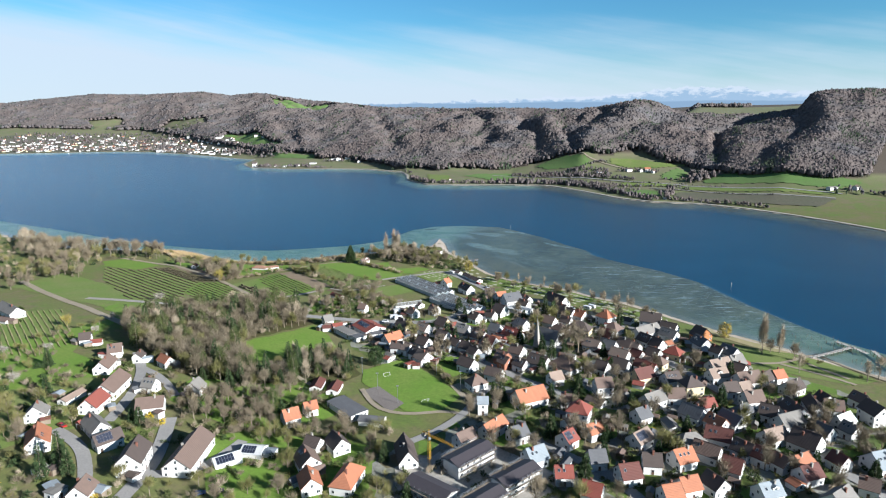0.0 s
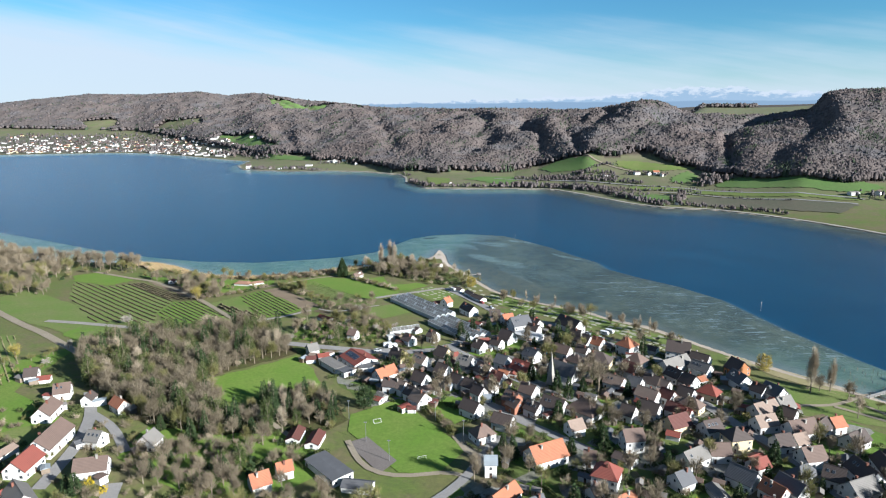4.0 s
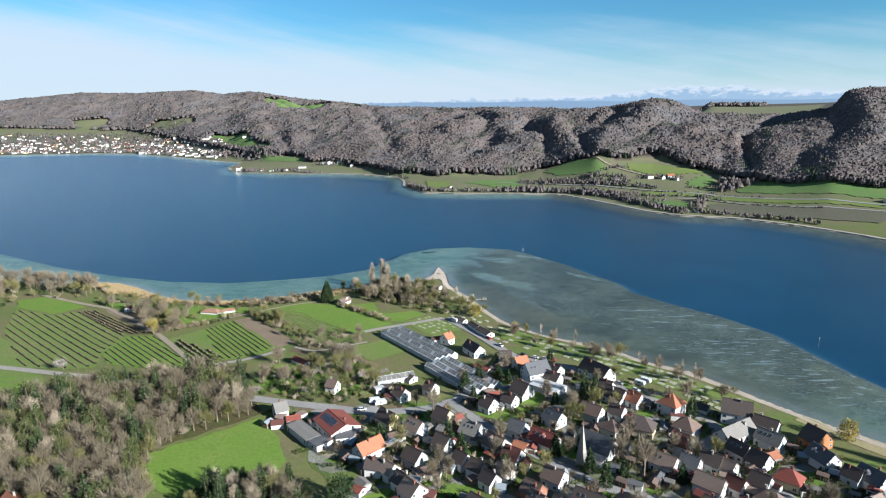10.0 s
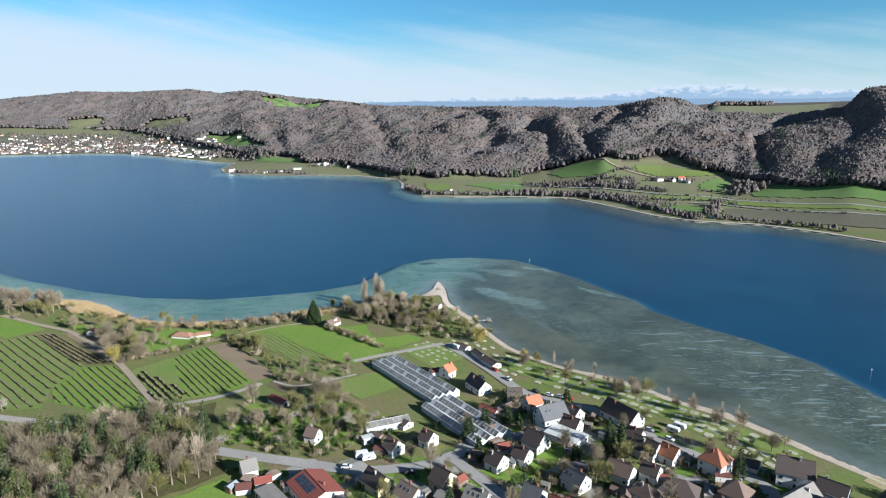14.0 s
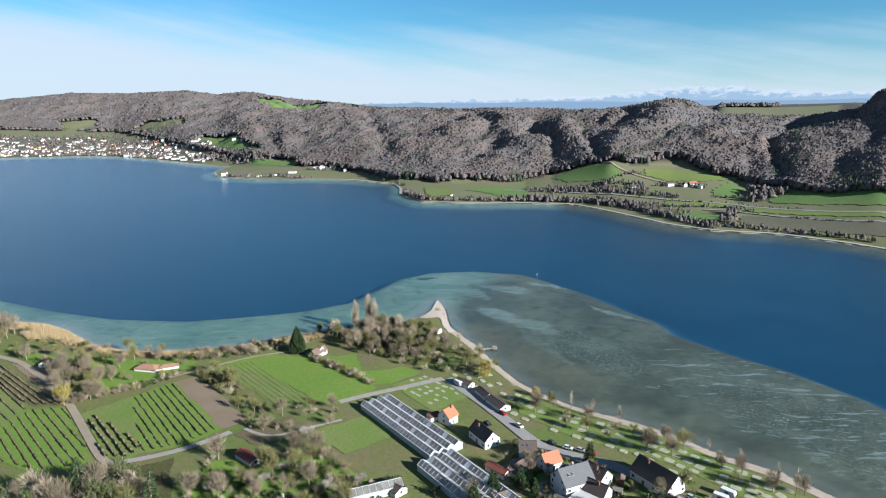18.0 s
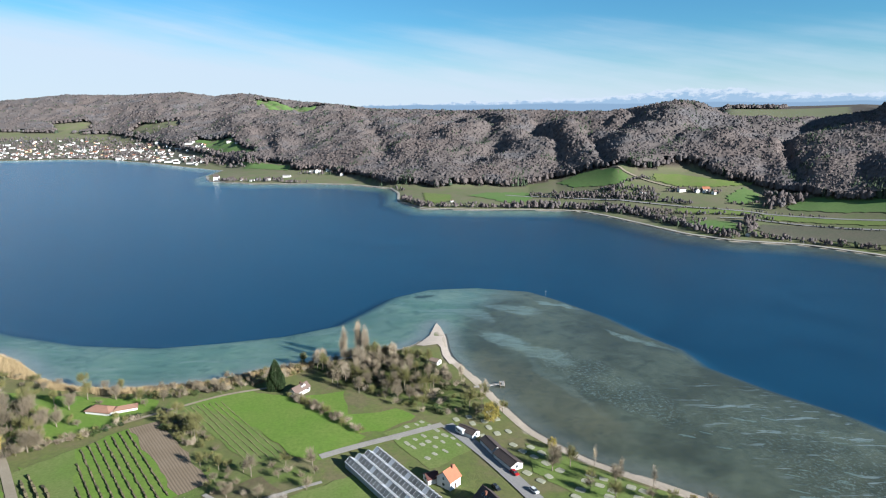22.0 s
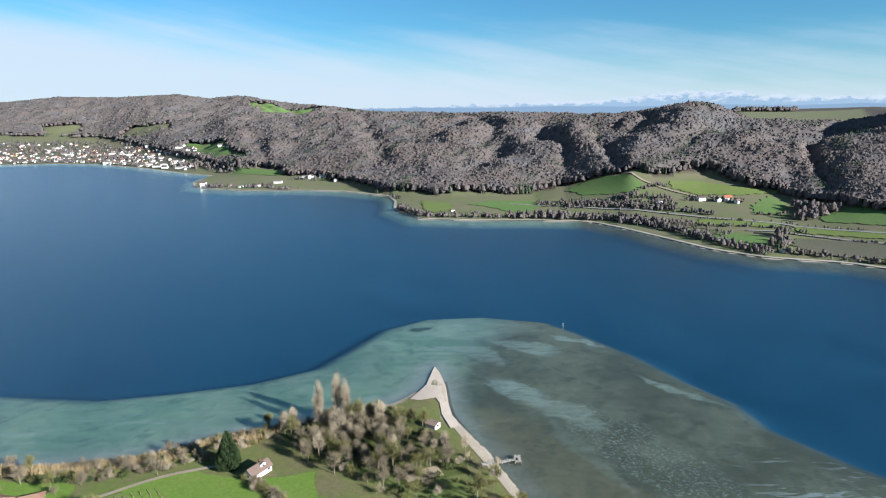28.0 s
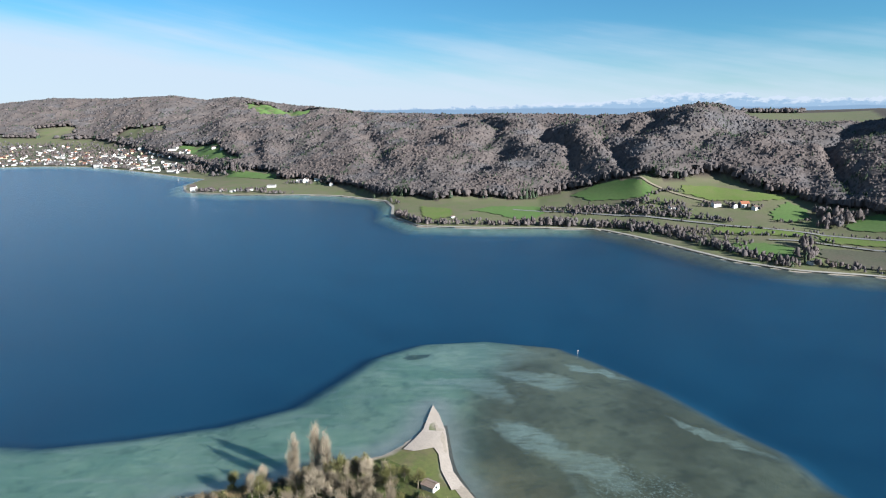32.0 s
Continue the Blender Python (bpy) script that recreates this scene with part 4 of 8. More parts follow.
def house(x, y, turn, length, width, eave, pitch, roof, wall="white", kind="gable", solar=False, chimney=True):
    """A house with its ridge along its own x axis."""
    rng = random.Random(int(x * 31 + y * 17))
    length, width, eave = length * 0.94, width * 0.83, eave * 0.82
    L, W, tp = length / 2, width / 2, math.tan(radians(pitch))
    g = min(ground_z(x + a, y + b) for a, b in ((0, 0), (4, 0), (-4, 0), (0, 4), (0, -4))) + 0.1
    small = kind in ("low", "shed")
    words = {"gable": "gabled house", "hip": "hip-roofed house", "low": "low outbuilding", "shed": "flat-roofed building", "barn": "large barn"}[kind]
    walls = {"white": "white-plastered", "cream": "cream-yellow", "brick": "brick", "timber": "timber-gabled"}[wall]
    name = {"low": "outbuilding", "shed": "flat_building", "barn": "barn"}.get(kind, "house")
    top = thing(name, pose(x, y, g, 0, 0, turn), f"{walls} {words} with a {ROOF_WORDS[roof]} roof" + (" and solar panels" if solar else ""), "house" if not small else "building",
                "village houses" if not small else "village outbuildings")
    PLACES.append((x, y, max(L, W)))
    ridge = eave + W * tp
    s = Shape()
    if kind == "hip":
        s.box(-L, L, -W, W, -1.5, eave)
    else:
        prof = [(-W, -1.5), (W, -1.5), (W, eave), (0, ridge - 0.05), (-W, eave)]
        a, b = [(-L, p, q) for p, q in prof], [(L, p, q) for p, q in prof]
        s.solid(a + b, [(4, 3, 2, 1, 0), (5, 6, 7, 8, 9)] + [(k, (k + 1) % 5, 5 + (k + 1) % 5, 5 + k) for k in range(5)])
    part("body", s.mesh("body", [MATS["wall_" + wall]]), top)
    # roof slabs
    o, t = (0.3 if small else 0.42), 0.2
    s = Shape()
    if kind == "hip":
        e, r = eave - o * tp, L - W
        r = max(r, 0.3)
        for z in (0.0, t):
            q = [(-L - o, -W - o, e + z), (L + o, -W - o, e + z), (L + o, W + o, e + z), (-L - o, W + o, e + z), (-r, 0, ridge + z), (r, 0, ridge + z)]
            if z:
                s.solid(q, [(0, 1, 5, 4), (1, 2, 5), (2, 3, 4, 5), (3, 0, 4)])
            else:
                s.solid(q, [(3, 2, 1, 0)])
        for a, b in ((0, 1), (1, 2), (2, 3), (3, 0)):
            c = [(-L - o, -W - o), (L + o, -W - o), (L + o, W + o), (-L - o, W + o)]
            s.face([(*c[a], e), (*c[b], e), (*c[b], e + t), (*c[a], e + t)])
    else:
        for sg in (-1, 1):
            e = (sg * (W + o), eave - o * tp)
            pts = [(xx, yy, zz + dz) for dz in (0.0, t) for xx, (yy, zz) in ((-L - o, (0, ridge)), (L + o, (0, ridge)), (L + o, e), (-L - o, e))]
            fs = [(0, 1, 2, 3), (7, 6, 5, 4), (0, 4, 5, 1), (1, 5, 6, 2), (2, 6, 7, 3), (3, 7, 4, 0)]
            s.solid(pts, fs if sg < 0 else [tuple(reversed(q)) for q in fs])
        if tp > 0.3:
            s.tube((-L - o, 0, ridge + t), (L + o, 0, ridge + t), 0.16, 0.16, 5)
    r_ob = part("roof", s.mesh("roof", [MATS["roof_" + roof]]), top, ROOF_WORDS[roof] + " roof")
    slope = math.hypot(1, tp)
    if not small and chimney:
        cx, cy = rng.uniform(-0.5, 0.5) * L, rng.choice((-1, 1)) * rng.uniform(0.1, 0.35) * W
        zc = ridge - abs(cy) * tp
        s = Shape()
        s.box(-0.35, 0.35, -0.35, 0.35, -0.6, 1.5)
        s.box(-0.43, 0.43, -0.43, 0.43, 1.5, 1.62)
        part("chimney", s.mesh("chimney", [BRICK if rng.random() < 0.6 else CONCRETE]), r_ob, "brick chimney", Matrix.Translation((cx, cy, zc)))
    # openings of the roof
    if not small and kind != "hip" and rng.random() < 0.55 and L > 3:
        sg = rng.choice((-1, 1))
        for k in range(rng.choice((1, 2, 2, 3))):
            xx = -L * 0.6 + k * 1.9
            if xx > L - 1:
                break
            yy = sg * W * 0.45
            part("skylight", skylight_mesh(), r_ob, "", Matrix.Translation((xx, yy, ridge - abs(yy) * tp + t)) @ Matrix.Rotation(-sg * math.atan(tp), 4, "X"))
    if not small and kind == "gable" and tp > 0.7 and L > 4 and rng.random() < 0.4:
        sg = rng.choice((-1, 1))
        dw, dh = 1.3, 1.5
        yy = sg * W * 0.62
        zb = ridge - abs(yy) * tp
        xx = rng.uniform(-0.4, 0.4) * L
        s = Shape()
        d = dh / tp
        q = [(xx - dw, yy, zb), (xx + dw, yy, zb), (xx + dw, yy, zb + dh * 0.7), (xx, yy, zb + dh * 1.15), (xx - dw, yy, zb + dh * 0.7),
             (xx - dw, yy - sg * d * 0.7, zb + dh * 0.7), (xx + dw, yy - sg * d * 0.7, zb + dh * 0.7), (xx, yy - sg * d * 1.15, zb + dh * 1.15)]
        s.solid(q, [(0, 1, 2, 3, 4)], 0)
        s.solid(q, [(1, 6, 2), (0, 4, 5)], 0)
        up = [(a, b + sg * 0.25 * (b == yy), c + 0.1) for a, b, c in q]
        s.solid(up, [(3, 2, 6, 7), (4, 3, 7, 5)], 1)
        dormer = part("dormer", s.mesh("dormer", [MATS["wall_" + wall], MATS["roof_" + roof]]), top, "small roof dormer")
        part("window", window_mesh(1.1, 0.9), dormer, "", Matrix.Translation((xx, yy, zb + 0.1)) @ Matrix.Rotation(math.pi if sg < 0 else 0, 4, "Z"))
    if solar:
        sg = 1 if math.sin(radians(turn) + math.pi / 2) * 0 + math.cos(radians(turn)) < 0 else -1
        n = max(2, int(L * 1.3 / 1.1))
        for i in range(n):
            for j in range(2):
                yy = sg * (W * 0.3 + j * 1.75 / slope)
                part("solar_panel", panel_mesh(), r_ob, "", Matrix.Translation((-L * 0.75 + i * 1.12, yy, ridge - abs(yy) * tp + t + 0.05)) @ Matrix.Rotation(-sg * math.atan(tp), 4, "X"))
    # windows and door; each wall by the way it looks
    floors = [0.9] if eave < 4 else ([0.9, 3.4] if eave < 6 else [0.9, 3.5, 6.1])
    for wx, wy, half, rot in ((0, -W, L, 180), (0, W, L, 0), (L, 0, W, -90), (-L, 0, W, 90)):
        ny = math.cos(radians(turn + rot))
        gable = half == W and kind != "hip"
        lv = list(floors)
        if gable and not small and ridge - eave > 2.4:
            lv.append(floors[-1] + 2.5)
        lv = [z for z in lv if z + 1.3 < (ridge if gable else eave) - 0.05]
        if small:
            lv = lv[:1]
        for fi, z in enumerate(lv):
            room = half - 0.9
            if gable and z + 1.2 > eave:
                room = min(room, (ridge - z - 1.5) / max(tp, 0.1))
            n = max(1, int(2 * room / 2.8))
            if ny > 0.6:
                n = 1
            elif small:
                n = min(n, 2)
            n = min(n, 4)
            for i in range(n):
                u = 0.0 if n == 1 else -room + 0.6 + (2 * room - 1.2) * i / (n - 1)
                m = Matrix.Translation((wx, wy, 0)) @ Matrix.Rotation(radians(rot), 4, "Z") @ Matrix.Translation((u, 0, z))
                if fi == 0 and i == n // 2 and half == L and ny < 0.2:
                    part("door", door_mesh(), top, "wooden door", m @ Matrix.Translation((0, 0, -0.85)))
                else:
                    part("window", window_mesh(1.0, 1.25) if (fi + i) % 3 else window_mesh(1.3, 1.25), top, "", m)
    return top


def skylight_mesh():
    if "sky" not in WINDOW_SIZES:
        s = Shape()
        s.box(-0.45, 0.45, -0.6, 0.6, -0.05, 0.1)
        s.box(-0.37, 0.37, -0.52, 0.52, 0.0, 0.115, 1)
        WINDOW_SIZES["sky"] = s.mesh("skylight", [METAL, PANE])
    return WINDOW_SIZES["sky"]


def panel_mesh():
    if "sol" not in WINDOW_SIZES:
        s = Shape()
        s.box(-0.52, 0.52, -0.85, 0.85, 0, 0.05)
        s.box(-0.49, 0.49, -0.82, 0.82, 0.0, 0.056, 1)
        WINDOW_SIZES["sol"] = s.mesh("solar_panel", [METAL, SOLAR])
    return WINDOW_SIZES["sol"]


house(-74.5, 386.8, 31, 5.9, 8.0, 4.6, 42, 'grey', 'white', 'gable')
house(-67.4, 380.9, 21, 6.4, 6.0, 2.6, 24, 'red', 'white', 'low')
house(-73.3, 376.7, 11, 5.5, 6.0, 2.6, 24, 'maroon', 'white', 'low')
house(-60.1, 368.5, -50, 18.4, 8.0, 3.6, 3, 'grey', 'white', 'shed')
house(-51.9, 359.5, 44, 6.5, 8.0, 3.6, 3, 'slate', 'white', 'shed')
house(-46.6, 374.0, -54, 18.2, 17.0, 4.5, 20, 'red', 'white', 'gable', solar=True)
house(-42.3, 365.3, 10, 7.2, 9.0, 3.6, 3, 'slate', 'white', 'shed')
house(-24.5, 378.2, -47, 10.6, 9.0, 4.6, 42, 'dark', 'cream', 'gable')
house(-30.3, 353.0, 43, 12.0, 9.0, 4.6, 42, 'orange', 'white', 'gable')
house(-26.8, 340.2, -14, 6.2, 8.0, 4.6, 42, 'dark', 'white', 'gable')
house(-21.3, 337.7, -44, 7.5, 8.0, 4.6, 42, 'tan', 'white', 'gable')
house(-20.6, 365.6, 24, 7.6, 7.0, 2.6, 24, 'brown', 'white', 'low')
house(-12.2, 370.1, -45, 8.9, 9.0, 4.6, 42, 'tan', 'white', 'gable')
house(-0.2, 379.7, -44, 7.7, 10.0, 4.6, 42, 'dark', 'cream', 'gable')
house(-20.4, 403.4, -47, 6.5, 8.0, 4.6, 42, 'brown', 'white', 'gable')
house(-6.3, 409.9, -41, 5.7, 8.0, 4.6, 42, 'dark', 'white', 'gable')
house(-18.0, 426.5, -45, 7.9, 7.0, 2.6, 24, 'dark', 'white', 'low')
house(-0.3, 356.8, -41, 7.2, 9.0, 4.6, 42, 'dark', 'white', 'gable')
house(-11.6, 346.1, -43, 8.3, 9.0, 4.6, 42, 'dark', 'white', 'gable')
house(-15.3, 330.1, -46, 6.4, 8.0, 4.6, 42, 'dark', 'white', 'gable')
house(-11.3, 323.9, -51, 8.0, 10.0, 4.6, 42, 'tan', 'white', 'gable')
house(-7.9, 338.4, 23, 7.5, 7.0, 2.6, 24, 'brown', 'white', 'low')
house(-31.2, 326.8, -33, 4.0, 5.0, 2.6, 24, 'red', 'white', 'low')
house(-54.9, 412.4, -24, 5.6, 7.0, 4.6, 42, 'brown', 'white', 'gable')
house(-31.9, 411.3, 27, 4.6, 4.0, 3.6, 3, 'white', 'white', 'shed')
house(-78.3, 447.4, -42, 11.9, 6.0, 2.6, 24, 'red', 'white', 'low')
house(-14.9, 317.3, -1, 4.0, 4.0, 2.6, 24, 'maroon', 'white', 'low')
house(0.2, 370.7, -34, 6.0, 6.0, 2.6, 24, 'grey', 'white', 'low')
house(11.9, 366.9, -33, 8.9, 10.0, 4.6, 42, 'grey', 'white', 'gable')
house(20.8, 392.2, -46, 6.8, 9.0, 4.6, 42, 'dark', 'white', 'gable')
house(24.3, 405.3, 21, 5.5, 7.0, 2.6, 24, 'red', 'white', 'low')
house(38.3, 407.6, -46, 8.6, 11.0, 4.6, 42, 'dark', 'white', 'gable')
house(31.3, 396.8, -42, 6.4, 8.0, 4.6, 42, 'dark', 'white', 'gable')
house(31.9, 369.1, -40, 7.2, 9.0, 4.6, 42, 'slate', 'white', 'gable')
house(49.0, 379.2, -50, 8.8, 9.0, 4.6, 42, 'slate', 'white', 'gable')
house(41.6, 359.8, -45, 12.0, 10.0, 4.6, 42, 'red', 'white', 'gable')
house(21.5, 356.1, -52, 9.9, 10.0, 4.6, 42, 'brown', 'white', 'gable')
house(27.3, 347.0, -39, 7.2, 9.0, 4.6, 42, 'maroon', 'white', 'gable')
house(31.6, 357.1, -35, 6.2, 7.0, 2.6, 24, 'orange', 'white', 'low')
house(22.3, 335.0, -52, 6.4, 8.0, 4.6, 42, 'tan', 'white', 'gable')
house(12.7, 338.6, -41, 6.5, 8.0, 4.6, 42, 'dark', 'white', 'gable')
house(16.9, 330.5, -50, 6.4, 8.0, 4.6, 42, 'dark', 'white', 'gable')
house(7.0, 344.2, -46, 6.1, 8.0, 4.6, 42, 'dark', 'white', 'gable')
house(41.1, 332.1, -41, 8.0, 9.0, 4.6, 42, 'brown', 'white', 'gable')
house(32.0, 323.4, -44, 7.2, 9.0, 4.6, 42, 'brown', 'brick', 'gable')
house(50.6, 316.6, -39, 11.2, 10.0, 4.6, 42, 'dark', 'white', 'gable')
house(64.1, 313.3, -45, 14.8, 13.0, 4.6, 42, 'brown', 'white', 'hip')
house(80.7, 431.5, -58, 18.4, 12.0, 4.6, 42, 'dark', 'white', 'gable')
house(47.8, 427.7, 24, 13.3, 12.0, 7.0, 42, 'slate', 'white', 'gable')
house(58.5, 432.8, -52, 8.5, 9.0, 4.6, 42, 'dark', 'white', 'gable')
house(56.2, 422.5, -43, 8.1, 8.0, 4.6, 42, 'dark', 'white', 'gable')
house(52.1, 414.6, -42, 16.4, 12.0, 3.6, 3, 'white', 'white', 'shed')
house(34.4, 452.1, -1, 7.0, 8.0, 4.6, 42, 'dark', 'white', 'gable')
house(41.9, 443.1, 26, 7.7, 8.0, 4.6, 42, 'orange', 'white', 'gable')
house(21.2, 439.3, -48, 10.3, 5.0, 2.6, 24, 'red', 'white', 'low')
house(28.8, 440.9, 41, 11.1, 7.0, 2.6, 24, 'brown', 'white', 'low')
house(20.7, 420.6, 26, 6.7, 8.0, 2.6, 24, 'brown', 'white', 'low')
house(80.8, 412.8, -43, 7.0, 8.0, 4.6, 42, 'dark', 'white', 'gable')
house(82.6, 402.3, -48, 10.9, 10.0, 4.6, 42, 'dark', 'white', 'gable')
house(90.6, 398.0, -51, 7.2, 9.0, 4.6, 42, 'orange', 'white', 'gable')
house(78.7, 385.1, -42, 6.9, 8.0, 4.6, 42, 'dark', 'white', 'gable')
house(67.3, 385.2, -41, 9.8, 9.0, 4.6, 42, 'brown', 'white', 'gable')
house(71.9, 371.3, -46, 10.0, 9.0, 4.6, 42, 'brown', 'white', 'hip')
house(84.5, 372.9, -28, 14.7, 11.0, 4.6, 42, 'dark', 'cream', 'hip')
house(105.3, 390.6, -50, 9.9, 11.0, 7.0, 42, 'orange', 'white', 'hip')
house(96.6, 354.5, -44, 8.0, 10.0, 7.0, 42, 'maroon', 'white', 'gable')
house(105.1, 372.0, -44, 9.9, 11.0, 4.6, 42, 'brown', 'white', 'hip')
house(85.6, 342.6, -45, 9.9, 9.0, 4.6, 42, 'tan', 'white', 'gable')
house(131.9, 382.9, -26, 13.0, 12.0, 7.0, 42, 'dark', 'white', 'gable')
house(123.9, 366.6, 31, 19.4, 10.0, 4.6, 42, 'grey', 'white', 'gable')
house(139.8, 372.0, -44, 10.3, 10.0, 4.6, 42, 'dark', 'white', 'gable')
house(135.9, 360.9, -51, 10.7, 9.0, 4.6, 42, 'grey', 'white', 'gable')
house(155.3, 361.3, -68, 8.8, 12.0, 4.6, 42, 'dark', 'timber', 'gable')
house(119.1, 352.3, -59, 8.7, 9.0, 4.6, 42, 'dark', 'white', 'gable')
house(123.3, 344.0, -58, 7.2, 10.0, 4.6, 42, 'dark', 'white', 'gable')
house(149.5, 346.5, -74, 10.5, 10.0, 4.6, 42, 'slate', 'white', 'gable')
house(128.4, 332.3, -43, 9.8, 9.0, 4.6, 42, 'red', 'cream', 'hip')
house(116.4, 329.3, -48, 7.2, 9.0, 4.6, 42, 'dark', 'white', 'gable')
house(104.5, 343.7, -43, 7.9, 9.0, 4.6, 42, 'dark', 'white', 'gable')
house(109.0, 339.9, -52, 6.4, 7.0, 4.6, 42, 'tan', 'white', 'gable')
house(97.2, 327.8, -45, 10.6, 9.0, 4.6, 42, 'tan', 'white', 'gable')
house(106.6, 327.5, -52, 6.6, 8.0, 4.6, 42, 'maroon', 'white', 'gable')
house(159.6, 331.9, -65, 9.9, 10.0, 4.6, 42, 'slate', 'white', 'gable')
house(145.7, 314.1, 23, 13.5, 9.0, 4.6, 42, 'tan', 'white', 'gable')
house(156.9, 318.7, 18, 8.1, 10.0, 4.6, 42, 'grey', 'white', 'gable')
house(154.5, 308.8, -50, 6.4, 8.0, 4.6, 42, 'brown', 'white', 'gable')
house(82.9, 309.8, -41, 6.3, 9.0, 4.6, 42, 'dark', 'white', 'gable')
house(93.2, 312.4, -42, 9.3, 10.0, 4.6, 42, 'dark', 'white', 'gable')
house(104.5, 313.7, -43, 6.1, 8.0, 4.6, 42, 'maroon', 'white', 'gable')
house(107.6, 308.4, -46, 6.1, 8.0, 4.6, 42, 'red', 'white', 'gable')
house(131.2, 350.3, 23, 5.6, 7.0, 2.6, 24, 'orange', 'white', 'low')
house(153.6, 334.1, -55, 6.4, 8.0, 4.6, 42, 'dark', 'white', 'gable')
house(120.1, 393.1, -38, 7.4, 8.0, 2.6, 24, 'dark', 'white', 'low')
house(95.2, 341.3, -43, 7.2, 9.0, 4.6, 42, 'slate', 'white', 'gable')
house(-175.0, 249.9, 109, 7.5, 10.0, 4.6, 42, 'grey', 'white', 'gable')
house(-161.7, 229.2, 119, 13.7, 10.0, 4.6, 42, 'orange', 'white', 'gable')
house(-156.5, 261.0, 90, 12.7, 10.0, 4.6, 42, 'red', 'white', 'gable')
house(-145.1, 241.1, -44, 14.5, 9.0, 4.6, 42, 'grey', 'white', 'gable')
house(-135.0, 230.7, 47, 10.6, 8.0, 4.6, 42, 'dark', 'white', 'gable', solar=True)
house(-157.5, 278.6, 93, 20.1, 12.0, 5.0, 38, 'brown', 'white', 'barn')
house(-140.4, 281.2, -13, 6.4, 8.0, 4.6, 42, 'grey', 'white', 'gable')
house(-131.3, 261.1, 13, 11.9, 9.0, 4.6, 42, 'brown', 'white', 'gable')
house(-119.2, 281.4, 80, 7.2, 9.0, 4.6, 42, 'grey', 'white', 'gable')
house(-118.2, 217.5, 98, 14.8, 11.0, 7.0, 42, 'dark', 'white', 'gable')
house(-99.9, 224.1, 89, 25.8, 13.0, 5.0, 38, 'brown', 'white', 'barn')
house(-85.3, 223.6, 34, 11.1, 8.0, 2.6, 24, 'white', 'white', 'low', solar=True)
house(-76.7, 230.7, -9, 9.4, 9.0, 2.6, 24, 'white', 'white', 'low', solar=True)
house(-126.6, 197.0, -86, 8.4, 9.0, 4.6, 42, 'brown', 'white', 'gable')
house(-136.0, 197.4, 69, 5.6, 6.0, 3.6, 3, 'grey', 'white', 'shed')
house(-205.4, 343.2, 17, 6.0, 8.0, 4.6, 42, 'dark', 'white', 'gable')
house(-198.6, 341.7, 17, 6.0, 6.0, 2.6, 24, 'red', 'white', 'low')
house(-178.6, 323.8, 20, 7.1, 9.0, 4.6, 42, 'brown', 'white', 'gable')
house(-173.4, 302.9, 98, 13.0, 9.0, 4.6, 42, 'brown', 'white', 'gable')
house(-162.5, 316.4, 92, 5.8, 6.0, 4.6, 42, 'dark', 'white', 'gable')
house(-145.8, 311.2, -39, 9.0, 7.0, 4.6, 42, 'orange', 'white', 'gable')
house(-171.0, 269.0, 77, 12.8, 6.0, 2.6, 24, 'tan', 'white', 'low')
house(-285.8, 398.9, -38, 26.9, 11.0, 5.0, 38, 'grey', 'white', 'barn')
house(-277.5, 381.8, -22, 9.7, 8.0, 2.6, 24, 'brown', 'white', 'low')
house(-149.3, 210.2, 64, 4.4, 6.0, 2.6, 24, 'grey', 'white', 'low')
house(-53.4, 221.9, -62, 10.6, 10.0, 4.6, 42, 'brown', 'white', 'gable')
house(-49.6, 207.6, -69, 10.1, 9.0, 4.6, 42, 'orange', 'white', 'gable')
house(-43.7, 234.5, -57, 9.6, 9.0, 4.6, 42, 'dark', 'white', 'gable')
house(-36.1, 209.9, 76, 15.4, 10.0, 4.6, 42, 'orange', 'white', 'hip')
house(-15.3, 227.3, -79, 15.6, 9.0, 3.5, 52, 'dark', 'white', 'gable')
house(-53.3, 234.1, -26, 6.7, 7.0, 4.6, 42, 'dark', 'white', 'gable')
house(-61.1, 265.3, 28, 6.0, 7.0, 4.6, 42, 'orange', 'white', 'gable')
house(-68.0, 256.6, 33, 7.2, 9.0, 4.6, 42, 'orange', 'white', 'gable')
house(-63.2, 293.5, 87, 10.9, 7.0, 2.6, 24, 'maroon', 'white', 'low')
house(-54.2, 290.2, 84, 11.3, 7.0, 2.6, 24, 'maroon', 'white', 'low')
house(-44.7, 268.3, -48, 21.2, 11.0, 3.6, 3, 'slate', 'white', 'shed')
house(-32.0, 257.0, -11, 11.9, 7.0, 2.6, 24, 'slate', 'white', 'low')
house(39.9, 274.5, 25, 15.7, 12.0, 4.6, 42, 'orange', 'white', 'gable')
house(55.8, 296.3, 22, 7.1, 8.0, 4.6, 42, 'tan', 'white', 'gable')
house(59.8, 258.1, -27, 9.9, 11.0, 7.0, 42, 'red', 'white', 'hip')
house(76.7, 283.9, 8, 8.5, 9.0, 7.0, 42, 'brown', 'white', 'gable')
house(62.3, 242.9, 31, 7.6, 8.0, 4.6, 42, 'orange', 'white', 'gable')
house(50.3, 236.5, 40, 6.6, 9.0, 4.6, 42, 'red', 'white', 'gable', solar=True)
house(86.8, 256.4, 27, 7.1, 9.0, 4.6, 42, 'slate', 'white', 'gable')
house(80.1, 236.1, 38, 9.8, 9.0, 4.6, 42, 'tan', 'white', 'gable', solar=True)
house(58.8, 221.3, 6, 6.7, 9.0, 4.6, 42, 'slate', 'white', 'gable')
house(44.0, 211.0, -1, 6.7, 8.0, 4.6, 42, 'red', 'white', 'gable')
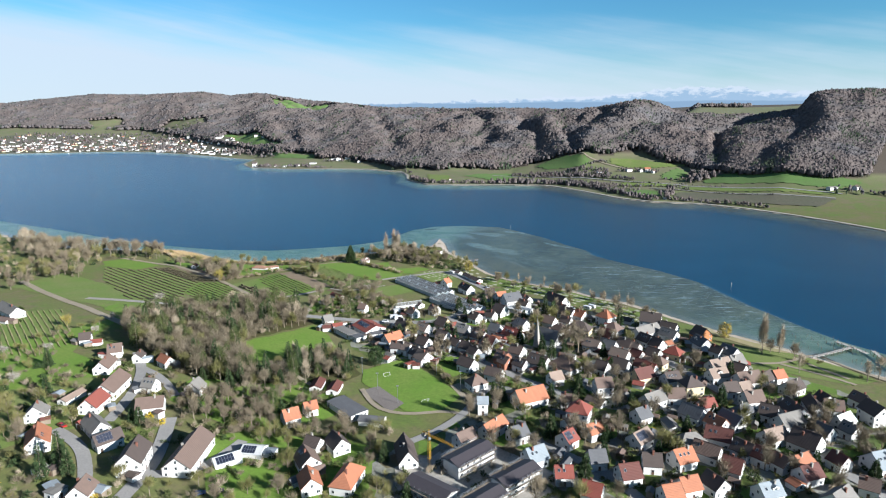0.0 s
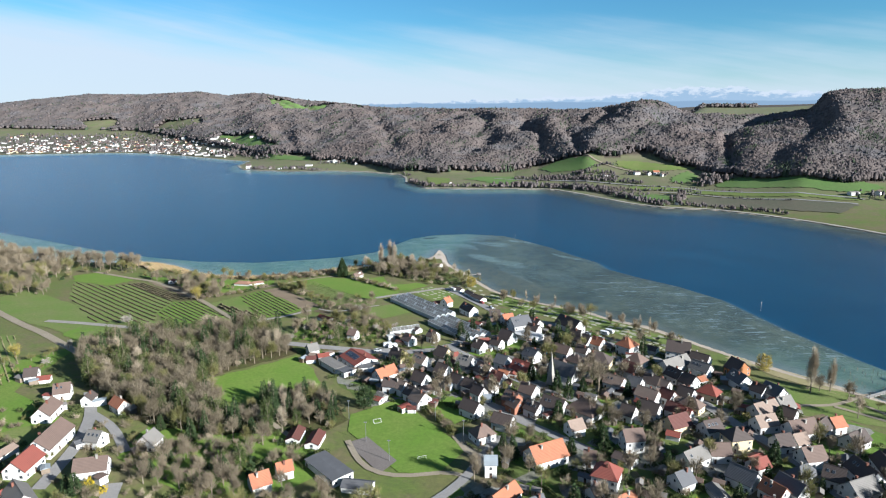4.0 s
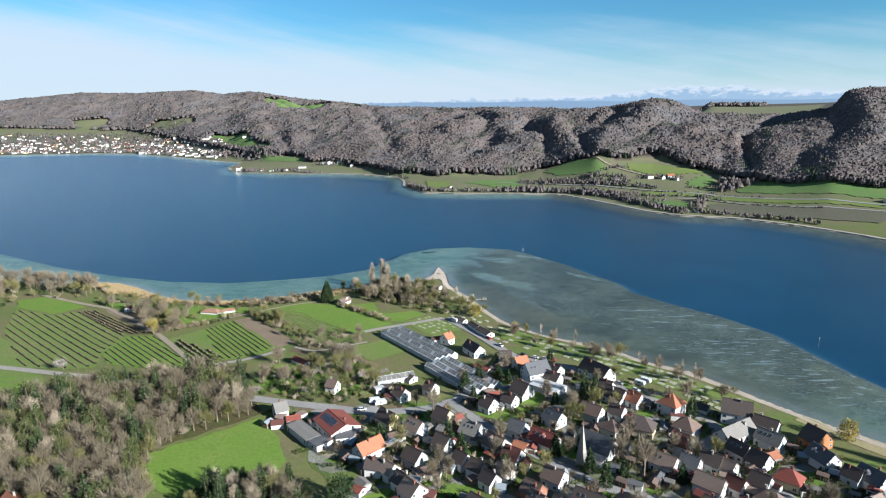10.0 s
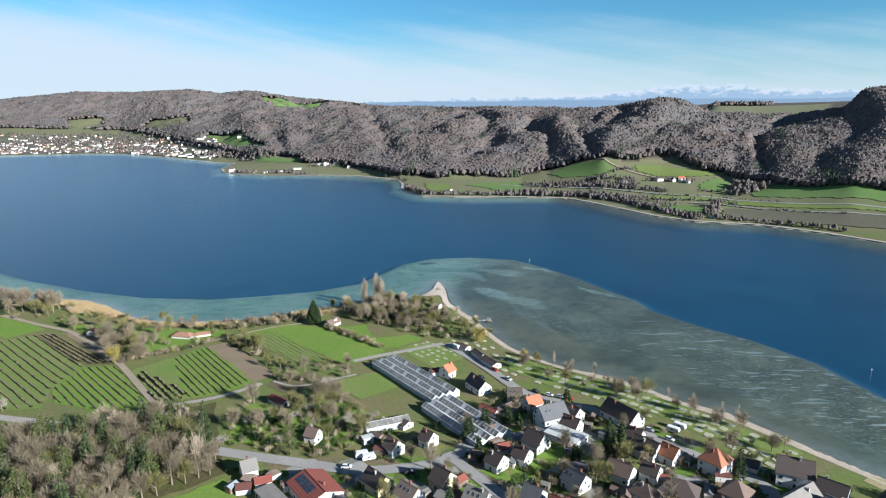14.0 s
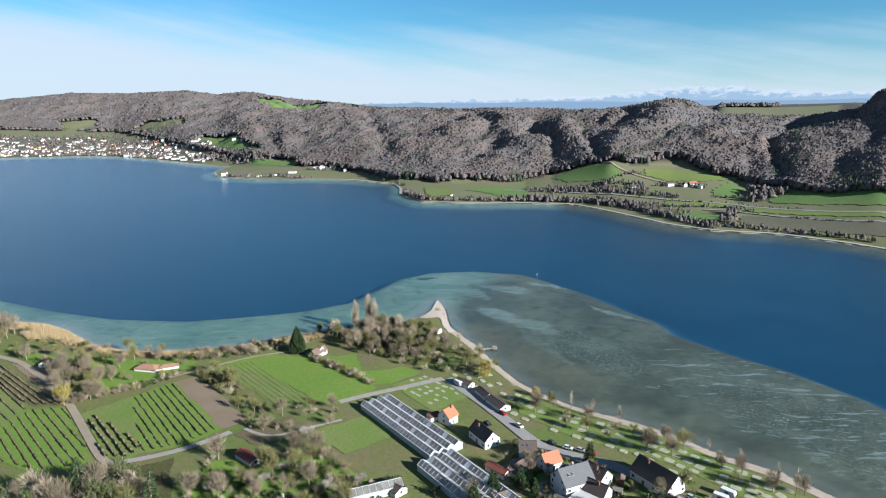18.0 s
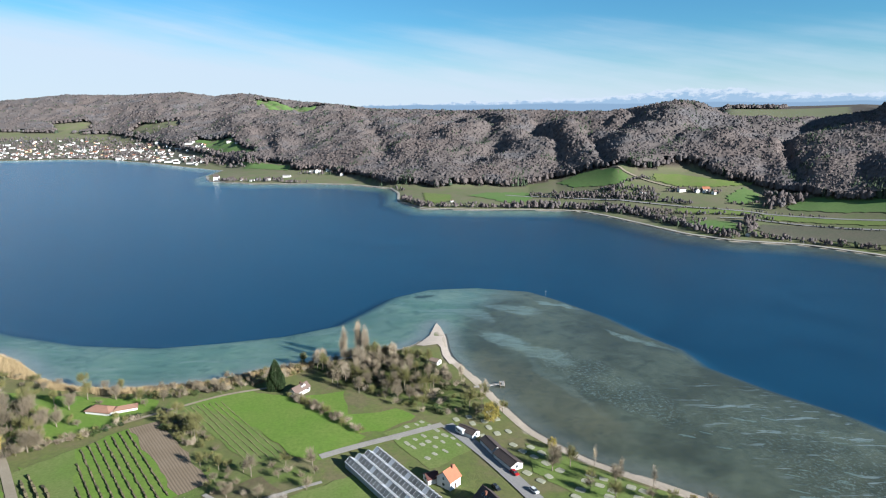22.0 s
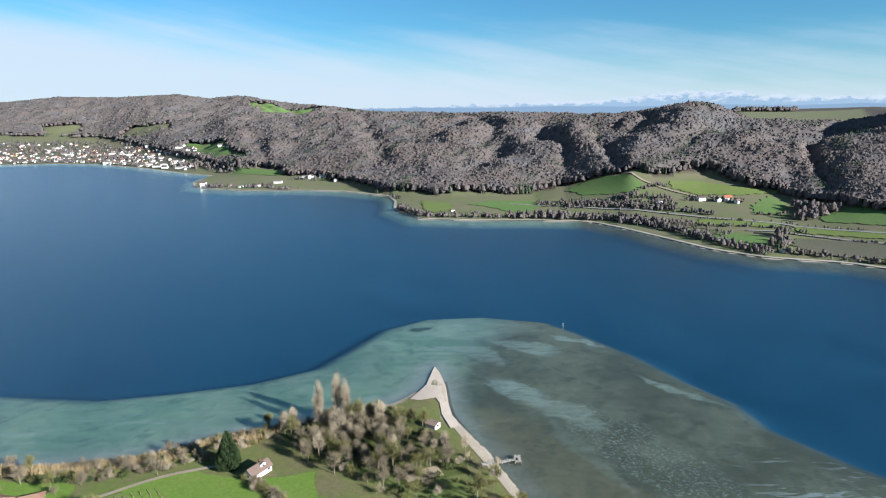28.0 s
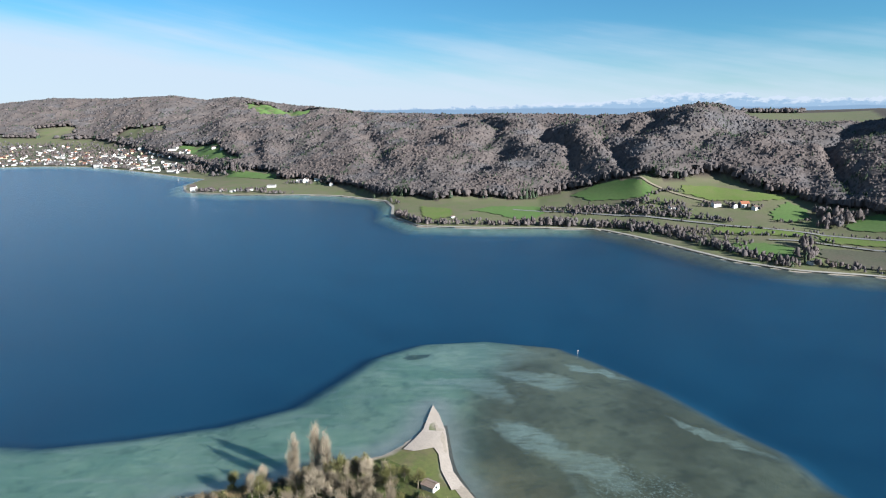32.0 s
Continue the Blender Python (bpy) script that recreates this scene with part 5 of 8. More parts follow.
house(52.2, 199.7, -27, 7.2, 9.0, 4.6, 42, 'red', 'white', 'gable')
house(68.0, 210.8, 11, 8.0, 10.0, 4.6, 42, 'maroon', 'white', 'gable')
house(79.2, 218.5, -9, 7.2, 9.0, 4.6, 42, 'dark', 'white', 'gable')
house(30.5, 240.9, 30, 7.5, 9.0, 4.6, 42, 'slate', 'white', 'gable')
house(35.1, 223.3, 26, 8.4, 10.0, 4.6, 42, 'bluegrey', 'white', 'gable')
house(20.7, 246.7, 48, 13.3, 8.0, 4.6, 42, 'orange', 'white', 'gable')
house(8.2, 237.7, 39, 8.9, 8.0, 4.6, 42, 'brown', 'white', 'gable')
house(16.0, 291.8, 27, 9.6, 9.0, 4.6, 42, 'brown', 'white', 'hip')
house(100.9, 300.1, 23, 10.6, 10.0, 4.6, 42, 'maroon', 'cream', 'gable')
house(97.1, 292.9, -30, 5.7, 6.0, 2.6, 24, 'red', 'white', 'low')
house(97.2, 272.0, 30, 11.8, 9.0, 4.6, 42, 'grey', 'white', 'gable')
house(12.5, 314.3, -43, 9.4, 9.0, 4.6, 42, 'dark', 'white', 'gable')
house(25.7, 301.5, -30, 9.1, 8.0, 4.6, 42, 'dark', 'white', 'gable')
house(17.5, 265.9, -1, 4.8, 6.0, 7.0, 42, 'bluegrey', 'white', 'gable')
house(32.7, 317.3, -51, 6.4, 8.0, 4.6, 42, 'brown', 'brick', 'gable')
house(120.1, 285.6, 12, 10.0, 10.0, 7.0, 42, 'dark', 'cream', 'hip')
house(139.4, 300.9, 15, 10.3, 9.0, 4.6, 42, 'tan', 'white', 'gable')
house(152.1, 295.4, 14, 13.1, 11.0, 4.6, 42, 'brown', 'white', 'gable')
house(138.3, 284.1, 10, 7.1, 9.0, 4.6, 42, 'dark', 'white', 'gable')
house(145.8, 285.4, 17, 6.5, 8.0, 4.6, 42, 'tan', 'white', 'gable')
house(144.1, 273.5, 10, 9.3, 10.0, 4.6, 42, 'brown', 'white', 'gable')
house(144.7, 259.1, -39, 7.3, 10.0, 4.6, 42, 'dark', 'white', 'gable')
house(149.2, 251.2, 21, 12.7, 10.0, 4.6, 42, 'grey', 'white', 'gable')
house(146.8, 233.1, -54, 11.1, 13.0, 4.6, 42, 'dark', 'white', 'gable')
house(159.0, 241.5, -63, 6.7, 9.0, 4.6, 42, 'slate', 'white', 'gable')
house(135.7, 238.0, 22, 11.2, 9.0, 4.6, 42, 'tan', 'white', 'gable')
house(113.2, 237.7, -31, 10.5, 10.0, 4.6, 42, 'maroon', 'white', 'gable')
house(124.7, 251.7, -63, 10.2, 9.0, 4.6, 42, 'slate', 'white', 'gable')
house(117.3, 249.4, -60, 8.6, 8.0, 4.6, 42, 'orange', 'white', 'gable')
house(110.3, 258.0, -51, 10.1, 10.0, 4.6, 42, 'slate', 'white', 'gable')
house(120.0, 266.7, 18, 7.4, 7.0, 4.6, 42, 'red', 'white', 'gable')
house(99.5, 233.2, 10, 13.9, 10.0, 4.6, 42, 'grey', 'white', 'hip')
house(103.5, 225.8, -43, 10.5, 9.0, 4.6, 42, 'brown', 'white', 'gable')
house(91.8, 221.2, 19, 8.7, 10.0, 4.6, 42, 'orange', 'white', 'gable')
house(118.6, 227.1, -54, 7.8, 9.0, 4.6, 42, 'dark', 'white', 'gable')
house(124.1, 222.1, -52, 7.2, 9.0, 4.6, 42, 'maroon', 'white', 'gable')
house(108.4, 214.4, -36, 7.1, 10.0, 4.6, 42, 'maroon', 'white', 'gable')
house(97.4, 203.8, -66, 8.1, 9.0, 4.6, 42, 'dark', 'white', 'gable')
house(87.1, 202.8, 16, 7.5, 9.0, 4.6, 42, 'orange', 'white', 'gable')
house(79.2, 198.1, 14, 7.2, 9.0, 4.6, 42, 'orange', 'white', 'gable')
house(113.8, 198.8, 16, 8.6, 9.0, 4.6, 42, 'bluegrey', 'white', 'gable')
house(136.5, 218.4, 24, 8.0, 8.0, 4.6, 42, 'orange', 'white', 'gable')
house(134.3, 210.0, 18, 8.5, 9.0, 4.6, 42, 'maroon', 'white', 'gable')
house(127.9, 206.1, -69, 4.8, 6.0, 2.6, 24, 'orange', 'white', 'low')
house(136.1, 193.9, 33, 10.9, 10.0, 4.6, 42, 'grey', 'white', 'gable')
house(151.9, 202.0, -36, 6.4, 8.0, 4.6, 42, 'brown', 'white', 'gable')
house(166.6, 218.2, 16, 9.6, 12.0, 4.6, 42, 'bluegrey', 'white', 'gable')
house(190.3, 257.1, -82, 10.2, 10.0, 7.0, 42, 'dark', 'white', 'gable')
house(176.9, 264.8, -18, 8.1, 9.0, 4.6, 42, 'brown', 'white', 'gable')
house(170.1, 286.7, 28, 11.0, 9.0, 4.6, 42, 'dark', 'white', 'gable')
house(169.9, 300.0, 15, 6.4, 8.0, 4.6, 42, 'orange', 'white', 'gable')
house(162.9, 297.8, 39, 8.8, 8.0, 4.6, 42, 'dark', 'white', 'gable')
house(157.3, 261.1, -85, 12.5, 10.0, 4.6, 42, 'dark', 'white', 'gable')
house(173.3, 251.9, 28, 9.8, 8.0, 4.6, 42, 'white', 'white', 'gable')
house(109.0, 276.5, -1, 8.4, 9.0, 4.6, 42, 'brown', 'white', 'gable')
house(114.0, 296.1, 19, 8.4, 9.0, 4.6, 42, 'dark', 'white', 'gable')
house(17.6, 464.0, -60, 13.2, 9.0, 4.6, 42, 'dark', 'white', 'gable')
house(2.3, 481.2, 49, 6.4, 8.0, 4.6, 42, 'orange', 'white', 'gable')
house(-4.4, 483.8, 24, 5.0, 6.0, 2.6, 24, 'maroon', 'white', 'low')
house(-222.5, 550.5, 91, 6.2, 6.0, 2.6, 24, 'maroon', 'white', 'low')
house(11.2, 519.6, -43, 9.8, 6.0, 2.6, 24, 'dark', 'white', 'low')
house(20.4, 507.8, -66, 10.9, 6.0, 2.6, 24, 'dark', 'white', 'low')
house(26.3, 496.4, -60, 12.7, 7.0, 2.6, 24, 'dark', 'white', 'low')
house(-162.0, 543.6, -12, 13.6, 8.0, 2.0, 26, 'clay', 'white', 'hip', chimney=False)
house(-151.6, 545.2, 24, 11.0, 5.4, 1.9, 24, 'clay', 'white', 'hip', chimney=False)
house(-72.0, 562.0, 58, 10.5, 5.8, 2.9, 40, 'brown', 'white', 'gable')
house(-4.0, 599.2, -35, 5.8, 5.0, 2.6, 24, 'tan', 'white', 'low')
house(168.5, 265.2, -103, 14.8, 8.0, 4.6, 42, 'dark', 'white', 'gable')
house(177.7, 273.2, -77, 6.4, 8.0, 4.6, 42, 'dark', 'white', 'gable')
house(171.2, 243.5, -66, 6.4, 8.0, 4.6, 42, 'grey', 'white', 'gable')
house(194.4, 273.0, -72, 7.1, 8.0, 4.6, 42, 'brown', 'white', 'gable')
house(114.8, 318.7, -46, 10.1, 8.0, 4.6, 42, 'brown', 'cream', 'hip')
house(71.0, 273.4, -43, 9.1, 7.0, 2.6, 24, 'dark', 'white', 'low')
house(57.0, 272.4, -16, 4.8, 6.0, 4.6, 42, 'brown', 'white', 'gable')
house(53.4, 249.3, 35, 5.3, 6.0, 4.6, 42, 'tan', 'white', 'gable')
house(121.1, 272.9, 23, 9.9, 8.0, 2.6, 24, 'red', 'white', 'low')
house(134.0, 261.2, 26, 11.6, 8.0, 4.6, 42, 'slate', 'white', 'hip')
house(151.4, 218.7, -70, 6.5, 8.0, 4.6, 42, 'maroon', 'white', 'gable')
house(128.6, 217.6, -63, 6.4, 8.0, 4.6, 42, 'brown', 'white', 'gable')
house(98.0, 250.7, -84, 9.5, 6.0, 2.6, 24, 'grey', 'white', 'low')
house(40.7, 313.6, -46, 7.3, 8.0, 4.6, 42, 'dark', 'white', 'gable')

# ---- trees ----
BARK = material("bark", two_tone((0.30, 0.25, 0.185), (0.19, 0.155, 0.11), 0.3, 3.0))


def crown_mat(name, a, b, rough=0.9):
    def build(n, pos):
        r = n.add("ShaderNodeObjectInfo").outputs["Random"]
        g = n.add("ShaderNodeNewGeometry").outputs["Random Per Island"]
        col = n.mix(r, a, b)
        col = n.mix(n.math("MULTIPLY", g, 0.7), col, tuple(v * 0.5 for v in a))
        return col, rough, None
    return material(name, build)


TWIGS = crown_mat("bare_twigs", (0.31, 0.25, 0.168), (0.19, 0.158, 0.105))
PALE_TWIGS = crown_mat("pale_twigs", (0.52, 0.43, 0.305), (0.42, 0.345, 0.245))
BUDS = crown_mat("budding_twigs", (0.25, 0.23, 0.085), (0.18, 0.175, 0.06))
NEEDLES = crown_mat("dark_needles", (0.042, 0.07, 0.025), (0.058, 0.085, 0.03))
LEAVES = crown_mat("evergreen_leaves", (0.078, 0.105, 0.03), (0.10, 0.115, 0.038))
CATKIN = crown_mat("yellow_catkins", (0.42, 0.33, 0.07), (0.36, 0.30, 0.08))
BLOOM = crown_mat("pale_blossom", (0.50, 0.45, 0.40), (0.40, 0.35, 0.30))
FORSYTHIA = crown_mat("yellow_blossom", (0.60, 0.45, 0.03), (0.52, 0.38, 0.03))
REED = crown_mat("dry_reed", (0.52, 0.39, 0.21), (0.42, 0.31, 0.165))


def slivers(cen, way, length, width, mat, name):
    """Many thin triangles in one mesh: twigs, needles or reeds."""
    n = len(cen)
    rs = np.random.RandomState(n)
    side = np.cross(way, rs.normal(size=(n, 3)))
    side /= np.linalg.norm(side, axis=1, keepdims=True) + 1e-9
    a, b, c = cen - side * width[:, None], cen + side * width[:, None], cen + way * length[:, None]
    v = np.stack([a, b, c], 1).reshape(-1, 3)
    me = bpy.data.meshes.new(name)
    me.vertices.add(3 * n)
    me.vertices.foreach_set("co", v.ravel())
    me.loops.add(3 * n)
    me.loops.foreach_set("vertex_index", np.arange(3 * n))
    me.polygons.add(n)
    me.polygons.foreach_set("loop_start", np.arange(n) * 3)
    me.materials.append(mat)
    me.update()
    me.validate()
    return me


def trunk_mesh(h, r, limbs, spread, seed, low=0.3):
    """Trunk with forked limbs."""
    s, rg = Shape(), random.Random(seed)
    s.tube((0, 0, -0.6), (rg.uniform(-0.2, 0.2), rg.uniform(-0.2, 0.2), h * 0.45), r * 1.1, r * 0.75, 6)
    s.tube((0, 0, h * 0.42), (rg.uniform(-0.4, 0.4), rg.uniform(-0.4, 0.4), h * 0.9), r * 0.75, 0.05, 5)
    for k in range(limbs):
        a, z = k * 2.4 + rg.uniform(-0.4, 0.4), h * rg.uniform(low, 0.7)
        d = spread * rg.uniform(0.6, 1.0)
        mid = Vector((math.cos(a) * d * 0.45, math.sin(a) * d * 0.45, z + h * 0.12))
        s.tube((0, 0, z), mid, r * 0.5, r * 0.33, 4)
        for b in (-0.35, 0.3):
            s.tube(mid, (math.cos(a + b) * d, math.sin(a + b) * d, z + h * rg.uniform(0.16, 0.34)), r * 0.33, 0.03, 3)
    return s.mesh("trunk", [BARK])


def bare_crown(h, spread, count, seed, mat, low=0.28, fine=1.0, lobes=7):
    """Twigs gathered round several lobes, so that the outline is uneven and gaps stay."""
    rs = np.random.RandomState(seed)
    lob = rs.normal(size=(lobes, 3))
    lob /= np.linalg.norm(lob, axis=1, keepdims=True)
    lob *= rs.uniform(0.35, 0.72, (lobes, 1))
    k = rs.randint(0, lobes, count)
    p = lob[k] + rs.normal(size=(count, 3)) * 0.22
    r = np.linalg.norm(p, axis=1, keepdims=True)
    p = p / np.maximum(r, 1.0)
    mid, half = h * (1 + low) / 2, h * (1 - low) / 2
    cen = np.stack([p[:, 0] * spread, p[:, 1] * spread, mid + p[:, 2] * half], 1)
    way = np.stack([p[:, 0], p[:, 1], p[:, 2] * 0.4 + 1.0], 1) + rs.normal(size=(count, 3)) * 0.32
    way /= np.linalg.norm(way, axis=1, keepdims=True)
    return slivers(cen, way, rs.uniform(1.0, 2.6, count) * fine, rs.uniform(0.03, 0.085, count) * fine, mat, "crown")


def cone_crown(h, spread, count, seed, mat, low=0.06, power=0.9, size=0.75):
    rs = np.random.RandomState(seed)
    z = low + (1 - low) * (1 - np.sqrt(rs.uniform(0, 1, count)))
    a = rs.uniform(0, 2 * math.pi, count)
    lump = 1 + 0.22 * np.sin(a * 5 + z * 18) + 0.12 * np.sin(a * 3 + z * 40)
    r = spread * (1 - z) ** power * rs.uniform(0.55, 1.0, count) * lump
    cen = np.stack([np.cos(a) * r, np.sin(a) * r, z * h], 1)
    way = np.stack([np.cos(a), np.sin(a), rs.uniform(-0.5, 0.35, count)], 1) + rs.normal(size=(count, 3)) * 0.3
    way /= np.linalg.norm(way, axis=1, keepdims=True)
    return slivers(cen, way, rs.uniform(0.6, 1.3, count) * size * 1.4, rs.uniform(0.2, 0.42, count) * size, mat, "crown")


def ball_crown(h, spread, count, seed, mat, low=0.1, size=0.6):
    rs = np.random.RandomState(seed)
    p = rs.normal(size=(count, 3))
    p /= np.linalg.norm(p, axis=1, keepdims=True)
    lump = 1 + 0.2 * np.sin(p[:, 0] * 6 + seed) * np.sin(p[:, 1] * 5) + 0.15 * np.sin(p[:, 2] * 7 + p[:, 0] * 3)
    p = p * (rs.uniform(0.55, 1.0, count) * lump)[:, None]
    cen = np.stack([p[:, 0] * spread, p[:, 1] * spread, h * (1 + low) / 2 + p[:, 2] * h * (1 - low) / 2], 1)
    way = p + rs.normal(size=(count, 3)) * 0.6
    way /= np.linalg.norm(way, axis=1, keepdims=True)
    return slivers(cen, way, rs.uniform(0.5, 1.2, count) * size, rs.uniform(0.15, 0.35, count) * size, mat, "crown")


def dense_cone(h, spread, count, seed, mat):
    """A closed, rounded cone of short upright sprays."""
    rs = np.random.RandomState(seed)
    z = 1 - np.sqrt(rs.uniform(0, 1, count))
    a = rs.uniform(0, 2 * math.pi, count)
    lump = 1 + 0.10 * np.sin(a * 4 + z * 9) + 0.06 * np.sin(a * 9 + z * 23)
    r = spread * (1 - z ** 1.6) ** 0.9 * rs.uniform(0.86, 1.0, count) * lump * np.minimum(1, 0.7 + z * 3)
    cen = np.stack([np.cos(a) * r, np.sin(a) * r, z * h], 1)
    way = np.stack([np.cos(a) * 0.5, np.sin(a) * 0.5, np.full(count, 0.9)], 1) + rs.normal(size=(count, 3)) * 0.25
    way /= np.linalg.norm(way, axis=1, keepdims=True)
    return slivers(cen, way, rs.uniform(0.7, 1.5, count), rs.uniform(0.2, 0.4, count), mat, "crown")


KINDS = {}


def tree_kind(key, name, label, category, trunk, crown):
    KINDS[key] = (name, label, category, trunk, crown)


for k_ in range(5):
    h_, w_ = (11.5, 13, 10, 14, 12)[k_], (3.6, 4.2, 3.8, 3.9, 3.2)[k_]
    tree_kind(f"bare{k_}", "bare_tree", "leafless grey-brown deciduous tree with fine twigs", "tree", trunk_mesh(h_, 0.27, 10, w_, k_), bare_crown(h_, w_, 1000, k_, TWIGS, 0.25, 1.0, 10))
for k_ in range(2):
    tree_kind(f"pale{k_}", "bare_tree", "leafless pale-barked tree with light twigs", "tree", trunk_mesh(13, 0.25, 6, 3.0, 20 + k_), bare_crown(13, 3.0, 760, 20 + k_, PALE_TWIGS, 0.2, 1.0, 7))
for k_ in range(3):
    tree_kind(f"bud{k_}", "budding_tree", "olive-tinged tree just coming into bud", "tree", trunk_mesh(10, 0.22, 6, 3.2, 30 + k_), bare_crown(10, 3.4, 820, 30 + k_, BUDS, 0.2, 1.0, 8))
for k_ in range(2):
    tree_kind(f"fruit{k_}", "orchard_tree", "small bare orchard tree on grass", "tree", trunk_mesh(4.6, 0.14, 6, 2.2, 40 + k_, 0.25), bare_crown(4.6, 2.4, 420, 40 + k_, TWIGS if k_ else BUDS, 0.3, 0.7, 6))
tree_kind("bloom", "blossom_tree", "small tree in pale blossom", "tree", trunk_mesh(5, 0.15, 6, 2.4, 50, 0.25), bare_crown(5, 2.8, 600, 50, BLOOM, 0.25, 0.7, 7))
for k_ in range(3):
    tree_kind(f"spruce{k_}", "conifer", "dark green conifer with dense needles", "tree", trunk_mesh((14, 17, 11)[k_], 0.25, 0, 1, 60 + k_), cone_crown((14, 17, 11)[k_], (3.0, 3.2, 2.6)[k_], 1000, 60 + k_, NEEDLES))
tree_kind("cypress", "conifer", "tall dense dark evergreen by the shore", "tree", trunk_mesh(19, 0.3, 0, 1, 66), dense_cone(19.5, 5.2, 5200, 66, NEEDLES))
tree_kind("evergreen", "evergreen_tree", "broad rounded dark green evergreen tree", "tree", trunk_mesh(10, 0.3, 4, 2, 67), ball_crown(11, 4.6, 2800, 67, NEEDLES, 0.02, 0.75))
tree_kind("ivy", "evergreen_tree", "tall ivy-clad green tree", "tree", trunk_mesh(15, 0.3, 4, 2, 68), ball_crown(15, 3.0, 900, 68, LEAVES, 0.05, 0.8))
for k_ in range(2):
    tree_kind(f"poplar{k_}", "poplar", "tall narrow leafless poplar with pale twigs", "tree", trunk_mesh(21, 0.35, 4, 1.0, 70 + k_), bare_crown(21.5, 1.95, 1900, 70 + k_, PALE_TWIGS, 0.08, 1.15, 16))
tree_kind("slim", "poplar", "small slim leafless poplar", "tree", trunk_mesh(9, 0.12, 3, 0.5, 73), bare_crown(9, 0.8, 240, 73, PALE_TWIGS, 0.12, 0.8, 9))
tree_kind("willow", "willow", "yellow-budding weeping willow by the water", "tree", trunk_mesh(9, 0.3, 6, 3, 74), ball_crown(10, 4.0, 1700, 74, CATKIN, 0.02, 0.75))
tree_kind("ochre", "willow", "ochre-coloured budding willow beside the lane", "tree", trunk_mesh(9, 0.3, 6, 3, 75), bare_crown(9, 4.2, 800, 75, CATKIN, 0.1, 1.0, 8))
for k_ in range(3):
    tree_kind(f"bush{k_}", "shrub", "bare brown garden shrub", "shrub", trunk_mesh(1.6, 0.07, 5, 1.0, 80 + k_, 0.1), bare_crown(2.6, 1.7, 190, 80 + k_, (TWIGS, BUDS, PALE_TWIGS)[k_], 0.0, 0.85, 5))
for k_ in range(2):
    tree_kind(f"hedge{k_}", "shrub", "dense evergreen garden shrub", "shrub", trunk_mesh(1.2, 0.07, 3, 0.6, 85 + k_, 0.1), ball_crown(2.4, 1.5, 150, 85 + k_, (LEAVES, NEEDLES)[k_], 0.0, 0.75))
tree_kind("yellow", "shrub", "bright yellow flowering garden shrub", "shrub", trunk_mesh(1.2, 0.06, 4, 0.8, 88, 0.1), ball_crown(2.4, 1.5, 260, 88, FORSYTHIA, 0.0, 0.45))


def tree(key, x, y, scale=1.0, turn=None, group="trees"):
    name, label, category, trunk, crown = KINDS[key]
    turn = RNG.uniform(0, 360) if turn is None else turn
    m = pose(x, y, ground_z(x, y), 0, 0, turn) @ Matrix.Diagonal((scale * RNG.uniform(0.92, 1.08), scale * RNG.uniform(0.92, 1.08), scale, 1))
    top = new(name)
    top.matrix_basis = m
    tagged(top, label, category, group)
    part("trunk", trunk, top)
    part("crown", crown, top)
    return top


def clear_of_houses(x, y, gap=1.5):
    """Nothing grows on a street or within a house."""
    if any((x - a) ** 2 + (y - b) ** 2 < (w + 1.4) ** 2 for a, b, w in STREETS):
        return False
    return all((x - a) ** 2 + (y - b) ** 2 > (r + gap) ** 2 for a, b, r in PLACES)


def join_trees(name, puts, label):
    """Many trees of a dense wood in one mesh."""
    mats, vs, fs, ms, base = [], [], [], [], 0
    for key, m in puts:
        for me in KINDS[key][4:] if KINDS[key][2] == "shrub" else KINDS[key][3:]:
            if me.materials[0] not in mats:
                mats.append(me.materials[0])
            co = np.empty(len(me.vertices) * 3)
            me.vertices.foreach_get("co", co)
            a = np.array(m)
            vs.append(co.reshape(-1, 3) @ a[:3, :3].T + a[:3, 3])
            fs += [tuple(base + i for i in p.vertices) for p in me.polygons]
            ms += [mats.index(me.materials[0])] * len(me.polygons)
            base += len(me.vertices)
    me = bpy.data.meshes.new(name)
    me.from_pydata(np.concatenate(vs).tolist(), [], fs)
    for m in mats:
        me.materials.append(m)
    me.polygons.foreach_set("material_index", ms)
    me.update()
    tagged(new(name, me), label, "wood", kind="stuff")


def scatter(ring, count, keys, lo, hi, apart, group, gap=2.0, seed=1, joined=""):
    rg = random.Random(seed)
    xs, ys = [p[0] for p in ring], [p[1] for p in ring]
    put, puts, tries = [], [], 0
    while len(put) < count and tries < count * 40:
        tries += 1
        x, y = rg.uniform(min(xs), max(xs)), rg.uniform(min(ys), max(ys))
        if not within(np.array([x]), np.array([y]), ring)[0] or any((x - a) ** 2 + (y - b) ** 2 < apart ** 2 for a, b in put) or not clear_of_houses(x, y, gap):
            continue
        put.append((x, y))
        if joined:
            k, w = rg.choice(keys), rg.uniform(lo, hi)
            puts.append((k, pose(x, y, ground_z(x, y), 0, 0, rg.uniform(0, 360)) @ Matrix.Scale(w, 4)))
            continue
        tree(rg.choice(keys), x, y, rg.uniform(lo, hi), rg.uniform(0, 360), group)
    if joined:
        join_trees("woodland", puts, joined)


